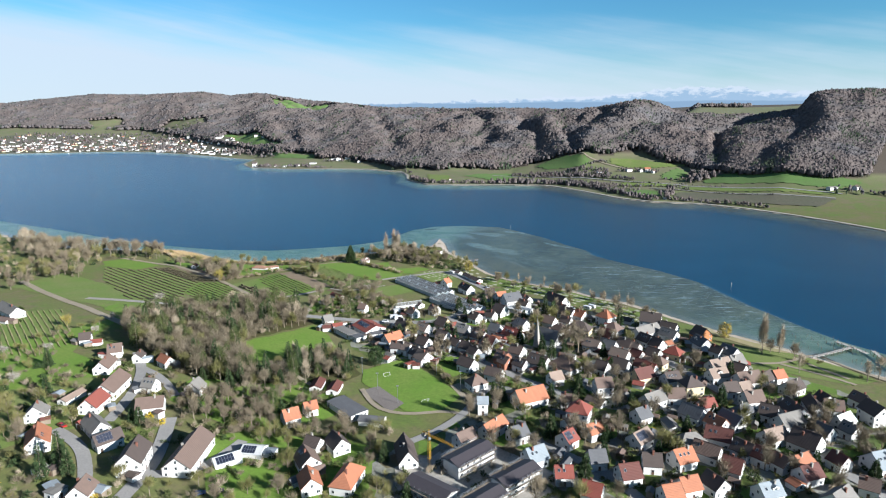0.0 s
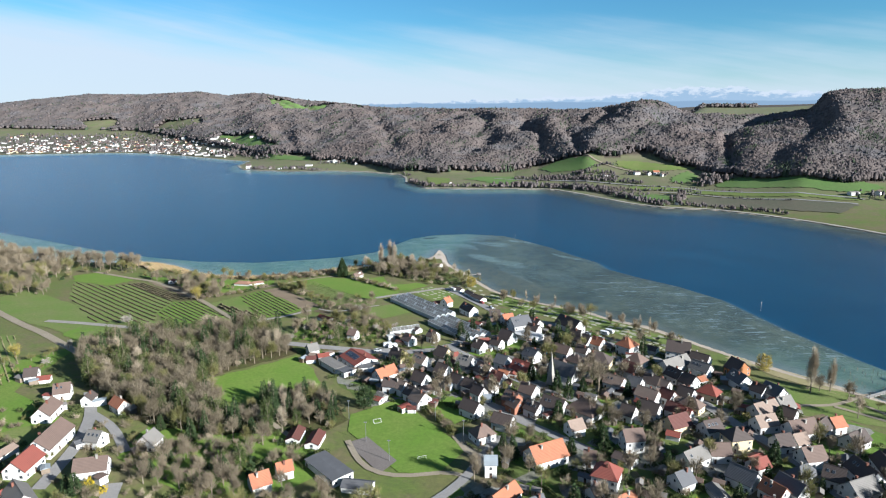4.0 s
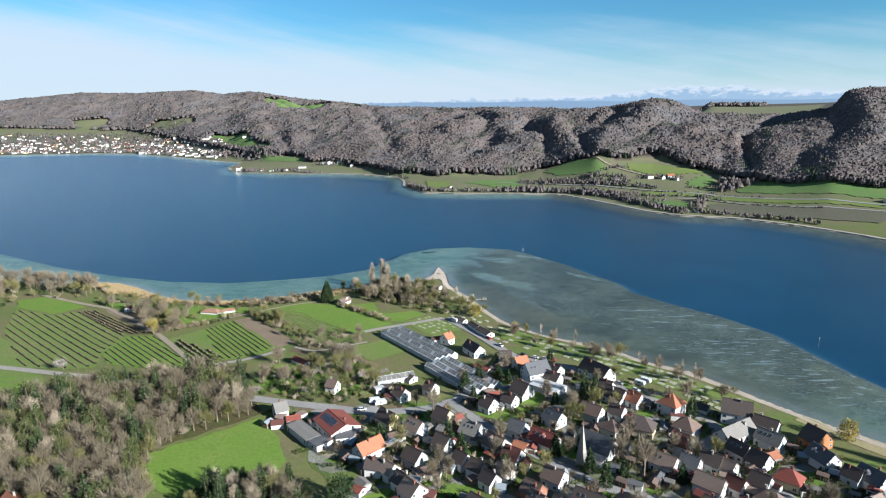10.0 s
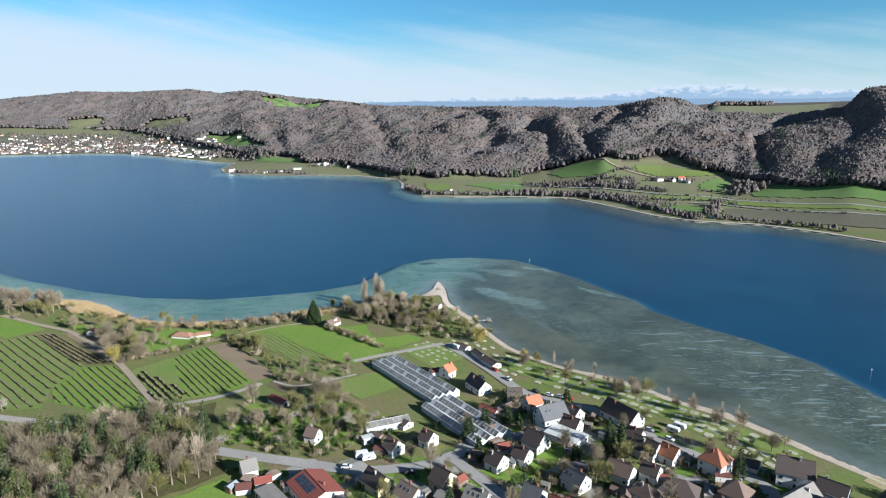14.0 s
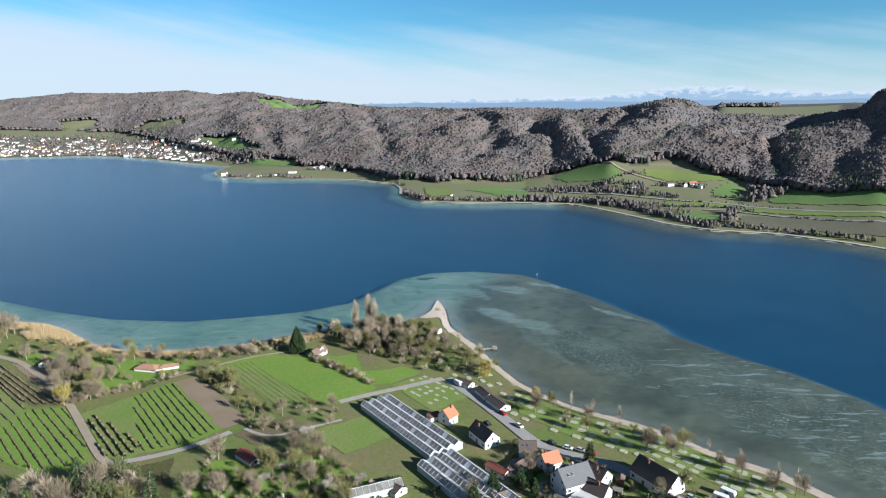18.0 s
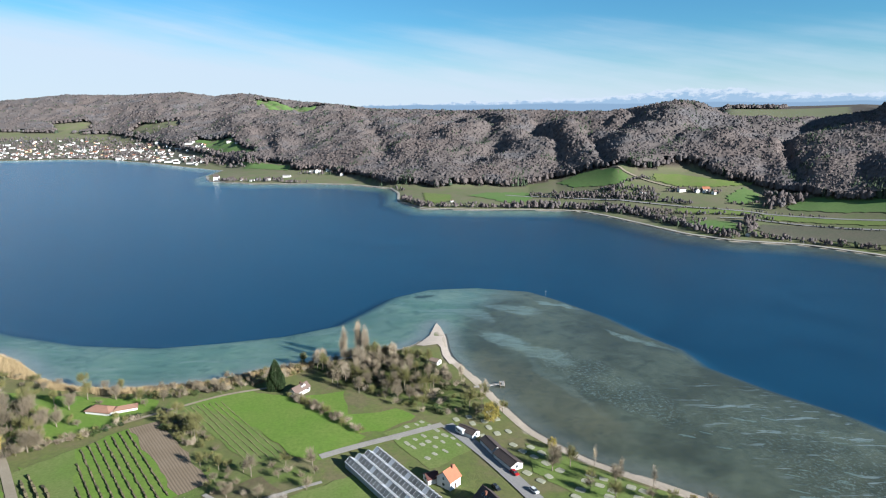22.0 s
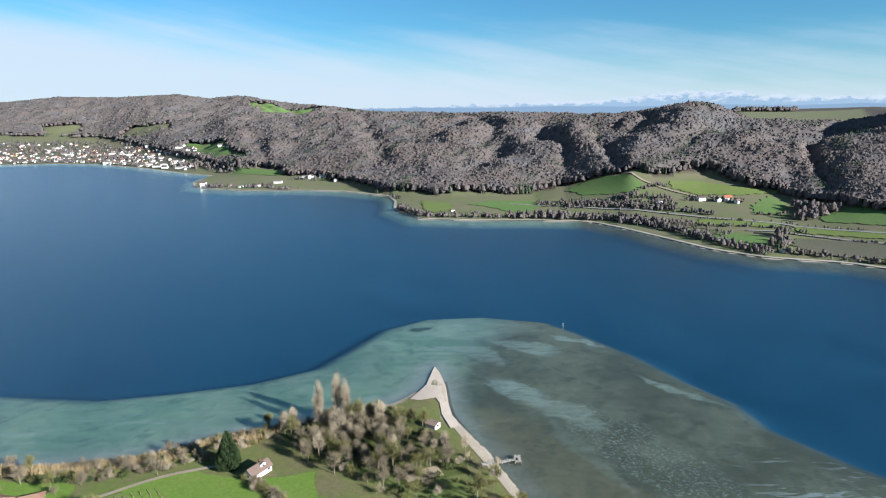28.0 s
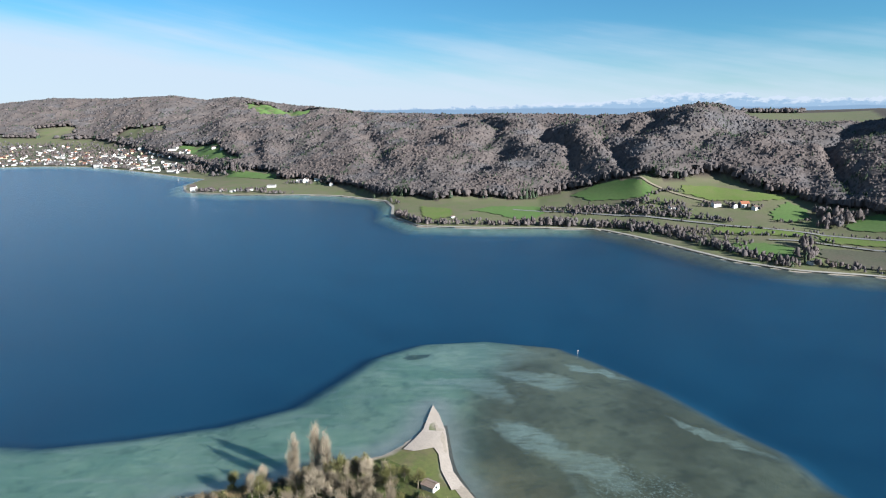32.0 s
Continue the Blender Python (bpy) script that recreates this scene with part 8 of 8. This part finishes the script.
pier([(206, 333), (222, 340), (239, 348)], 2.2, "grey wooden pier over the shallows")
pier([(235, 357), (239, 348), (241, 338)], 2.4, "grey wooden pier head with posts")
pier([(247, 342), (244, 326), (240, 312)], 2.2, "grey wooden landing stage")
pier([(16, 568), (24, 570), (31, 572)], 1.6, "small wooden bathing jetty", 3.0, "jetty")
pier([(31, 569.5), (31, 575)], 2.4, "small wooden jetty head with rails", 2.0, "jetty")


def water_post(x, y, h=2.4, label="white navigation post in the lake"):
    top = thing("marker_post", pose(x, y, 0), label, "post", "lake markers")
    s = Shape()
    s.tube((0, 0, -6), (0, 0, h), 0.13, 0.11, 8)
    part("pole", s.mesh("pole", [FRAME]), top)
    s = Shape()
    s.box(-0.3, 0.3, -0.06, 0.06, h - 0.6, h)
    part("board", s.mesh("board", [FRAME]), top, "white board")


water_post(80, 735)
water_post(230, 486, 1.1)
mooring_rg = random.Random(3)
for r_ in range(4):
    for i_ in range(7):
        s_ = Shape()
        s_.tube((0, 0, -2), (0, 0, 1.2), 0.13, 0.1, 5)
        ob_ = new("mooring_post", s_.mesh("mooring_post", [WOOD]))
        ob_.matrix_basis = Matrix.Translation((214 + r_ * 7 + i_ * 0.6 + mooring_rg.uniform(-1, 1), 346 + i_ * 4.2 - r_ * 2.0, 0))
        tagged(ob_, "wooden mooring post standing in the shallows", "post", "mooring posts")
for r_ in range(3):
    for i_ in range(6):
        s_ = Shape()
        s_.tube((0, 0, -2), (0, 0, 1.2), 0.13, 0.1, 5)
        ob_ = new("mooring_post", s_.mesh("mooring_post", [WOOD]))
        ob_.matrix_basis = Matrix.Translation((226 + r_ * 4 + mooring_rg.uniform(-1, 1), 306 + i_ * 4.5 + r_, 0))
        tagged(ob_, "wooden mooring post standing in the shallows", "post", "mooring posts")


# ---- football goals, pitches of the campsite, plots ----
def goal(x, y, turn):
    top = thing("football_goal", pose(x, y, ground_z(x, y) + 0.2, 0, 0, turn) @ Matrix.Scale(0.68, 4), "white football goal on the grass", "goal", "football goals")
    for name, a, b in (("post", (-2.5, 0, 0), (-2.5, 0, 2)), ("post", (2.5, 0, 0), (2.5, 0, 2)), ("crossbar", (-2.5, 0, 2), (2.5, 0, 2)), ("stay", (-2.5, 0, 2), (-2.5, 1.6, 0)), ("stay", (2.5, 0, 2), (2.5, 1.6, 0)), ("ground_bar", (-2.5, 1.6, 0), (2.5, 1.6, 0))):
        s = Shape()
        s.tube(a, b, 0.09, 0.09, 5)
        part(name, s.mesh(name, [FRAME]), top)


goal(-9, 277, 20)
goal(-30, 308, 200)
PAD = material("pale_gravel_pad", two_tone((0.46, 0.45, 0.33), (0.34, 0.34, 0.23), 0.3, 1.5))


def pad(x, y, turn, a, b, name, label, group):
    s = Shape()
    n = 9
    rim = [(a * math.copysign(abs(math.cos(t)) ** 0.5, math.cos(t)), b * math.copysign(abs(math.sin(t)) ** 0.5, math.sin(t))) for t in (2 * math.pi * k / 12 for k in range(12))]
    s.solid([(p, q, -0.3) for p, q in rim] + [(p, q, 0.06) for p, q in rim], [tuple(range(12, 24))] + [(k, (k + 1) % 12, 12 + (k + 1) % 12, 12 + k) for k in range(12)])
    ob = new(name, s.mesh(name, [PAD]))
    ob.matrix_basis = pose(x, y, ground_z(x, y) + 0.19, 0, 0, turn)
    tagged(ob, label, "gravel pad", group)


pr_ = random.Random(9)
for (ax, ay), (bx, by) in zip(SHORE[23:31], SHORE[24:32]):
    d_ = Vector((bx - ax, by - ay))
    n_ = Vector((d_.y, -d_.x)).normalized()
    for i_ in range(max(1, int(d_.length / 5.2))):
        for off_ in (11, 16.5, 22, 27.5):
            p_ = Vector((ax, ay)) + d_ * ((i_ + 0.5) / max(1, int(d_.length / 5.2))) + n_ * (off_ + pr_.uniform(-0.7, 0.7))
            if pr_.random() < 0.75 and clear_of_houses(p_.x, p_.y, 1):
                pad(p_.x, p_.y, math.degrees(math.atan2(d_.y, d_.x)) + pr_.uniform(-8, 8), pr_.uniform(1.7, 2.1), pr_.uniform(1.2, 1.7), "gravel_pitch", "pale gravel pitch on the campsite grass", "campsite pitches")
for i_ in range(5):
    for j_ in range(6):
        p_ = Vector((-22, 520)) + Vector((15, 13)) * (i_ / 4.6) + Vector((20, -25)) * (j_ / 6.2)
        if pr_.random() < 0.8:
            pad(p_.x + pr_.uniform(-0.8, 0.8), p_.y + pr_.uniform(-0.8, 0.8), -50 + pr_.uniform(-6, 6), pr_.uniform(1.2, 2.0), pr_.uniform(0.6, 1.1), "garden_bed", "pale bed in the allotment grass", "garden beds")


# ---- cars ----
def car_meshes():
    out = {}
    tyre = material("tyre", plain((0.02, 0.02, 0.02), 0.8))
    for name, col in (("white", (0.7, 0.7, 0.7)), ("red", (0.42, 0.02, 0.02)), ("dark", (0.03, 0.032, 0.036)), ("blue", (0.03, 0.07, 0.2)), ("silver", (0.42, 0.43, 0.44))):
        s = Shape()
        a = [(-2.1, 0.35), (2.1, 0.35), (2.15, 0.75), (1.2, 0.9), (-2.0, 0.95)]
        s.solid([(p, -0.85, q) for p, q in a] + [(p, 0.85, q) for p, q in a], [(0, 1, 2, 3, 4), (9, 8, 7, 6, 5)] + [((k + 1) % 5, k, 5 + k, 5 + (k + 1) % 5) for k in range(5)])
        body = s.mesh("body", [material("car_" + name, plain(col, 0.3, 0.05))])
        s = Shape()
        a = [(-1.9, 0.9), (1.15, 0.88), (0.45, 1.45), (-1.4, 1.45)]
        s.solid([(p, -0.78 + 0.12 * (q > 1), q) for p, q in a] + [(p, 0.78 - 0.12 * (q > 1), q) for p, q in a], [(0, 1, 2, 3), (7, 6, 5, 4)] + [((k + 1) % 4, k, 4 + k, 4 + (k + 1) % 4) for k in range(4)])
        s.box(-1.35, 0.42, -0.62, 0.62, 1.45, 1.48, 1)
        cabin = s.mesh("cabin", [PANE, MATS["car_" + name]])
        out[name] = (body, cabin)
    s = Shape()
    s.tube((0, -0.1, 0), (0, 0.1, 0), 0.33, 0.33, 10)
    return out, s.mesh("wheel", [tyre])


CARS, WHEEL = car_meshes()


def car(x, y, turn, col):
    top = thing("car", pose(x, y, ground_z(x, y) + 0.36, 0, 0, turn), f"parked {col} car beside the street", "car", "parked cars")
    part("body", CARS[col][0], top, f"{col} painted body")
    part("cabin", CARS[col][1], top, "dark windows")
    for wx in (-1.3, 1.3):
        for wy in (-0.8, 0.8):
            part("wheel", WHEEL, top, "", Matrix.Translation((wx, wy, 0.33)))


for x_, y_, t_, c_ in ((39, 352, -55, "red"), (20, 478 + 0, -60, "dark"), (28, 488, -58, "red"), (34, 476, -58, "white"), (52, 457, -30, "white"), (57, 455, -30, "silver"), (61, 453, -30, "red"), (46, 461, -50, "dark"),
                       (13, 335, -52, "dark"), (17, 333, -52, "silver"), (21, 327, -52, "blue"), (-18, 331, -45, "white"), (-24, 338, -45, "silver"), (-27, 344, -45, "dark"), (-38, 392, 0, "white"), (96, 414, -45, "white"),
                       (110, 380, -40, "silver"), (133, 300, -65, "dark"), (140, 268, -80, "white"), (146, 240, -80, "red"), (-88, 202, 20, "blue"), (-82, 204, 20, "dark"),
                       (-161, 244, -30, "red"), (66, 214, -50, "white"), (62, 222, -40, "dark"), (55, 333, -30, "white"), (-13, 388, 10, "dark"), (90, 422, -45, "silver")):
    car(x_, y_, t_, c_)


def caravan(x, y, turn):
    top = thing("caravan", pose(x, y, ground_z(x, y) + 0.3, 0, 0, turn), "white touring caravan on the campsite", "caravan", "caravans")
    s = Shape()
    a = [(-2.6, 0.45), (2.5, 0.45), (2.9, 1.3), (2.4, 2.5), (-2.3, 2.6), (-2.7, 1.5)]
    s.solid([(p, -1.1, q) for p, q in a] + [(p, 1.1, q) for p, q in a], [tuple(range(6)), tuple(range(11, 5, -1))] + [((k + 1) % 6, k, 6 + k, 6 + (k + 1) % 6) for k in range(6)])
    part("body", s.mesh("body", [MATS["car_white"]]), top, "white body")
    for sg in (-1, 1):
        part("window", window_mesh(1.6, 0.8), top, "", Matrix.Translation((0, sg * 1.1, 1.3)) @ Matrix.Rotation(0 if sg > 0 else math.pi, 4, "Z"))
        part("wheel", WHEEL, top, "", Matrix.Translation((-0.2, sg * 1.0, 0.33)))
    s = Shape()
    s.tube((2.5, 0, 0.5), (3.8, 0, 0.45), 0.06, 0.06, 4)
    part("drawbar", s.mesh("drawbar", [METAL]), top)


for x_, y_, t_ in ((104, 424, -45), (100, 421, -40), (8, 520, -55), (-30, 398, 20), (-33, 400, 20)):
    caravan(x_, y_, t_)


# ---- garden sheds between the houses ----
def garden_shed(x, y, turn, k):
    top = thing("garden_shed", pose(x, y, ground_z(x, y) + 0.1, 0, 0, turn), ("weathered wooden garden shed beside a house", "small white garage with a grey roof", "small brown garden hut among shrubs")[k], "shed", "garden sheds")
    s = Shape()
    L, W = (1.6, 2.8, 1.9)[k], (1.2, 1.5, 1.4)[k]
    s.box(-L, L, -W, W, -0.8, 2.2)
    part("body", s.mesh("body", [(WOOD, MATS["wall_white"], DOOR)[k]]), top)
    s = Shape()
    for sg in (-1, 1):
        q = [(a, b, c + d) for d in (0, 0.12) for a, b, c in ((-L - 0.25, 0, 2.9), (L + 0.25, 0, 2.9), (L + 0.25, sg * (W + 0.3), 2.1), (-L - 0.25, sg * (W + 0.3), 2.1))]
        fs = [(0, 1, 2, 3), (7, 6, 5, 4), (0, 4, 5, 1), (1, 5, 6, 2), (2, 6, 7, 3), (3, 7, 4, 0)]
        s.solid(q, fs if sg < 0 else [tuple(reversed(e)) for e in fs])
    part("roof", s.mesh("roof", [MATS["roof_" + ("grey", "slate", "brown")[k]]]), top)
    part("door", door_mesh(), top, "", Matrix.Translation((0, -W, 0.02)) @ Matrix.Rotation(math.pi, 4, "Z"))


sr_ = random.Random(77)
VILLAGE = [(-45, 350), (-28, 392), (0, 400), (30, 455), (90, 422), (122, 390), (156, 340), (170, 262), (184, 200), (44, 196), (36, 240), (16, 270), (24, 312)]
n_ = 0
while n_ < 70:
    x_, y_ = sr_.uniform(-45, 184), sr_.uniform(196, 455)
    if within(np.array([x_]), np.array([y_]), VILLAGE)[0] and clear_of_houses(x_, y_, 2.6):
        garden_shed(x_, y_, sr_.choice((-35, -25, 55, 65)) + sr_.uniform(-6, 6), sr_.randrange(3))
        PLACES.append((x_, y_, 1.5))
        n_ += 1


# ---- garages, sheds and hedges between the houses ----
def lean_to(x, y, turn, a, b, h, roof):
    top = thing("garage", pose(x, y, ground_z(x, y) + 0.1, 0, 0, turn), f"small garage with a {ROOF_WORDS[roof]} roof beside a house", "garage", "garages and sheds")
    s = Shape()
    s.box(-a, a, -b, b, -1.2, h)
    s.box(-a - 0.04, -a + 0.02, -b * 0.7, b * 0.7, 0.0, h * 0.8, 1)
    part("body", s.mesh("body", [MATS["wall_white"] if RNG.random() < 0.55 else WOOD, DOOR]), top)
    s = Shape()
    rise = RNG.uniform(0.15, 1.5)
    for sg in (-1, 1):
        pts = [(xx, yy, zz + dz) for dz in (0.02, 0.16) for xx, yy, zz in ((-a - 0.3, 0, h + rise), (a + 0.3, 0, h + rise), (a + 0.3, sg * (b + 0.3), h - 0.02), (-a - 0.3, sg * (b + 0.3), h - 0.02))]
        fs = [(0, 1, 2, 3), (7, 6, 5, 4), (0, 4, 5, 1), (1, 5, 6, 2), (2, 6, 7, 3), (3, 7, 4, 0)]
        s.solid(pts, fs if sg < 0 else [tuple(reversed(q)) for q in fs])
    for xx in (-a, a):
        s.face([(xx, -b, h), (xx, b, h), (xx, 0, h + rise)])
    part("roof", s.mesh("roof", [MATS["roof_" + roof]]), top)


lr_ = random.Random(77)
done_ = []
for x_, y_, r_ in list(PLACES):
    if y_ > 420 or len(done_) >= 105 or r_ > 9:
        continue
    for _ in range(5):
        an_ = lr_.uniform(0, 2 * math.pi)
        px_, py_ = x_ + math.cos(an_) * (r_ + 1.8), y_ + math.sin(an_) * (r_ + 1.8)
        if all((px_ - a) ** 2 + (py_ - b) ** 2 > (0.8 * r + 2.2) ** 2 for a, b, r in PLACES if (a, b) != (x_, y_)) and all((px_ - a) ** 2 + (py_ - b) ** 2 > 36 for a, b in done_):
            done_.append((px_, py_))
            lean_to(px_, py_, lr_.choice((-50, 40, -20, 70)) + lr_.uniform(-10, 10), lr_.uniform(1.6, 2.9), lr_.uniform(1.3, 2.2), lr_.uniform(2.0, 2.6), lr_.choice(("dark", "brown", "grey", "tan", "maroon", "slate", "red", "bluegrey")))
            break


def garden_hedges():
    rs = np.random.RandomState(8)
    cs, ws = [], []
    for x, y, r in PLACES:
        if y > 430:
            continue
        for _ in range(2):
            an, tu, ln = rs.uniform(0, 6.28), rs.choice([-0.9, 0.65, 0.2]) + rs.normal() * 0.1, rs.uniform(5, 11)
            cx, cy = x + math.cos(an) * (r + 3.5), y + math.sin(an) * (r + 3.5)
            if not clear_of_houses(cx, cy, 1.0):
                continue
            k = int(ln * 22)
            u, v, w = rs.uniform(-ln / 2, ln / 2, k), rs.uniform(-0.55, 0.55, k), rs.uniform(0.1, 1.5, k)
            px, py = cx + u * math.cos(tu) - v * math.sin(tu), cy + u * math.sin(tu) + v * math.cos(tu)
            cs.append(np.stack([px, py, height(px, py) + w], 1))
    c = np.concatenate(cs)
    way = rs.normal(size=c.shape) + np.array([0, 0, 0.6])
    way /= np.linalg.norm(way, axis=1, keepdims=True)
    me = slivers(c, way, rs.uniform(0.4, 0.8, len(c)), rs.uniform(0.12, 0.26, len(c)), LEAVES, "garden_hedges")
    tagged(new("garden_hedges", me), "clipped green hedges between the gardens", "hedge", kind="stuff")


garden_hedges()


# ---- buoys over the shelf, a pool ----
BUOY = material("buoy_plastic", plain((0.75, 0.74, 0.70), 0.4, 0.2))
s_ = Shape()
s_.tube((0, 0, -0.25), (0, 0, 0.1), 0.16, 0.36, 8)
s_.tube((0, 0, 0.1), (0, 0, 0.36), 0.36, 0.12, 8)
buoy_me = s_.mesh("mooring_buoy", [BUOY], True)
br_ = random.Random(3)
for i_ in range(64):
    u_, v_ = br_.uniform(0.22, 1), br_.uniform(-1.6, 1)
    x_, y_ = 112 + 128 * u_ + 22 * v_, 585 - 205 * u_ + 12 * v_
    if within(np.array([x_]), np.array([y_]), SHELF + BACK)[0] and not within(np.array([x_]), np.array([y_]), SHORE + BACK)[0]:
        ob_ = new("mooring_buoy", buoy_me)
        ob_.matrix_basis = pose(x_, y_, 0.0, 0, 0, br_.uniform(0, 360)) @ Matrix.Scale(0.62, 4)
        tagged(ob_, "small white mooring buoy floating over the shelf", "buoy", "mooring buoys")


def pool(x, y, turn, a, b):
    top = thing("swimming_pool", pose(x, y, ground_z(x, y) + 0.2, 0, 0, turn), "small turquoise swimming pool with a pale rim", "pool")
    s = Shape()
    for x0, x1, y0, y1 in ((-a - 0.5, a + 0.5, -b - 0.5, -b), (-a - 0.5, a + 0.5, b, b + 0.5), (-a - 0.5, -a, -b, b), (a, a + 0.5, -b, b)):
        s.box(x0, x1, y0, y1, -0.5, 0.25)
    part("rim", s.mesh("rim", [CONCRETE]), top, "pale stone rim")
    s = Shape()
    s.box(-a, a, -b, b, -0.4, 0.12)
    part("pool_water", s.mesh("pool_water", [material("pool_water", lambda n, pos: (n.mix(n.noise(pos, 0.8, 2), (0.10, 0.42, 0.46), (0.16, 0.52, 0.54)), 0.1, None))]), top, "turquoise water")


pool(61, 389, -30, 3.2, 1.6)


def mooring_scours():
    """Pale marks that chains scrape into the bed, each beside a buoy."""
    rg, s = random.Random(3), Shape()
    for ob in [o for o in bpy.data.objects if o.name.startswith("mooring_buoy")]:
        c = ob.matrix_basis.translation
        ln, wd, tu = rg.uniform(1.8, 4.2), rg.uniform(0.5, 1.1), radians(rg.uniform(-32, -8))
        cx, cy = c.x - math.cos(tu) * ln * 0.8, c.y - math.sin(tu) * ln * 0.8
        n = 12
        top = []
        for i in range(2 * n):
            k = i if i < n else 2 * n - 1 - i
            u = -ln + 2 * ln * k / (n - 1)
            v = wd * max(0.0, 1 - (u / ln) ** 2) ** 0.5 * rg.uniform(0.35, 1.1) * (1 if i < n else -1)
            px, py = cx + u * math.cos(tu) - v * math.sin(tu), cy + u * math.sin(tu) + v * math.cos(tu)
            top.append((px, py, ground_z(px, py) + 0.12))
        for k in range(n - 1):
            s.face([top[k], top[2 * n - 1 - k], top[2 * n - 2 - k], top[k + 1]])
    me = s.mesh("mooring_scours", [material("scoured_marl", two_tone((0.80, 0.86, 0.70), (0.60, 0.65, 0.52), 0.3, 0.9, 0.95, (0.50, 0.54, 0.42)))])
    tagged(new("mooring_scours", me), "pale scour marks of mooring chains on the lake bed", "lake bed", kind="stuff")


mooring_scours()


def pole_light(x, y):
    top = thing("floodlight_pole", pose(x, y, ground_z(x, y)), "slim grey floodlight pole beside the pitch", "pole", "floodlight poles")
    s = Shape()
    s.tube((0, 0, -0.5), (0, 0, 9), 0.12, 0.07, 6)
    part("pole", s.mesh("pole", [METAL]), top)
    s = Shape()
    s.box(-0.6, 0.6, -0.15, 0.15, 8.8, 9.2)
    part("lamp_head", s.mesh("lamp_head", [METAL]), top)


for x_, y_ in ((-43, 311), (-33, 291), (-22, 276), (-4, 309), (8, 292)):
    pole_light(x_, y_)
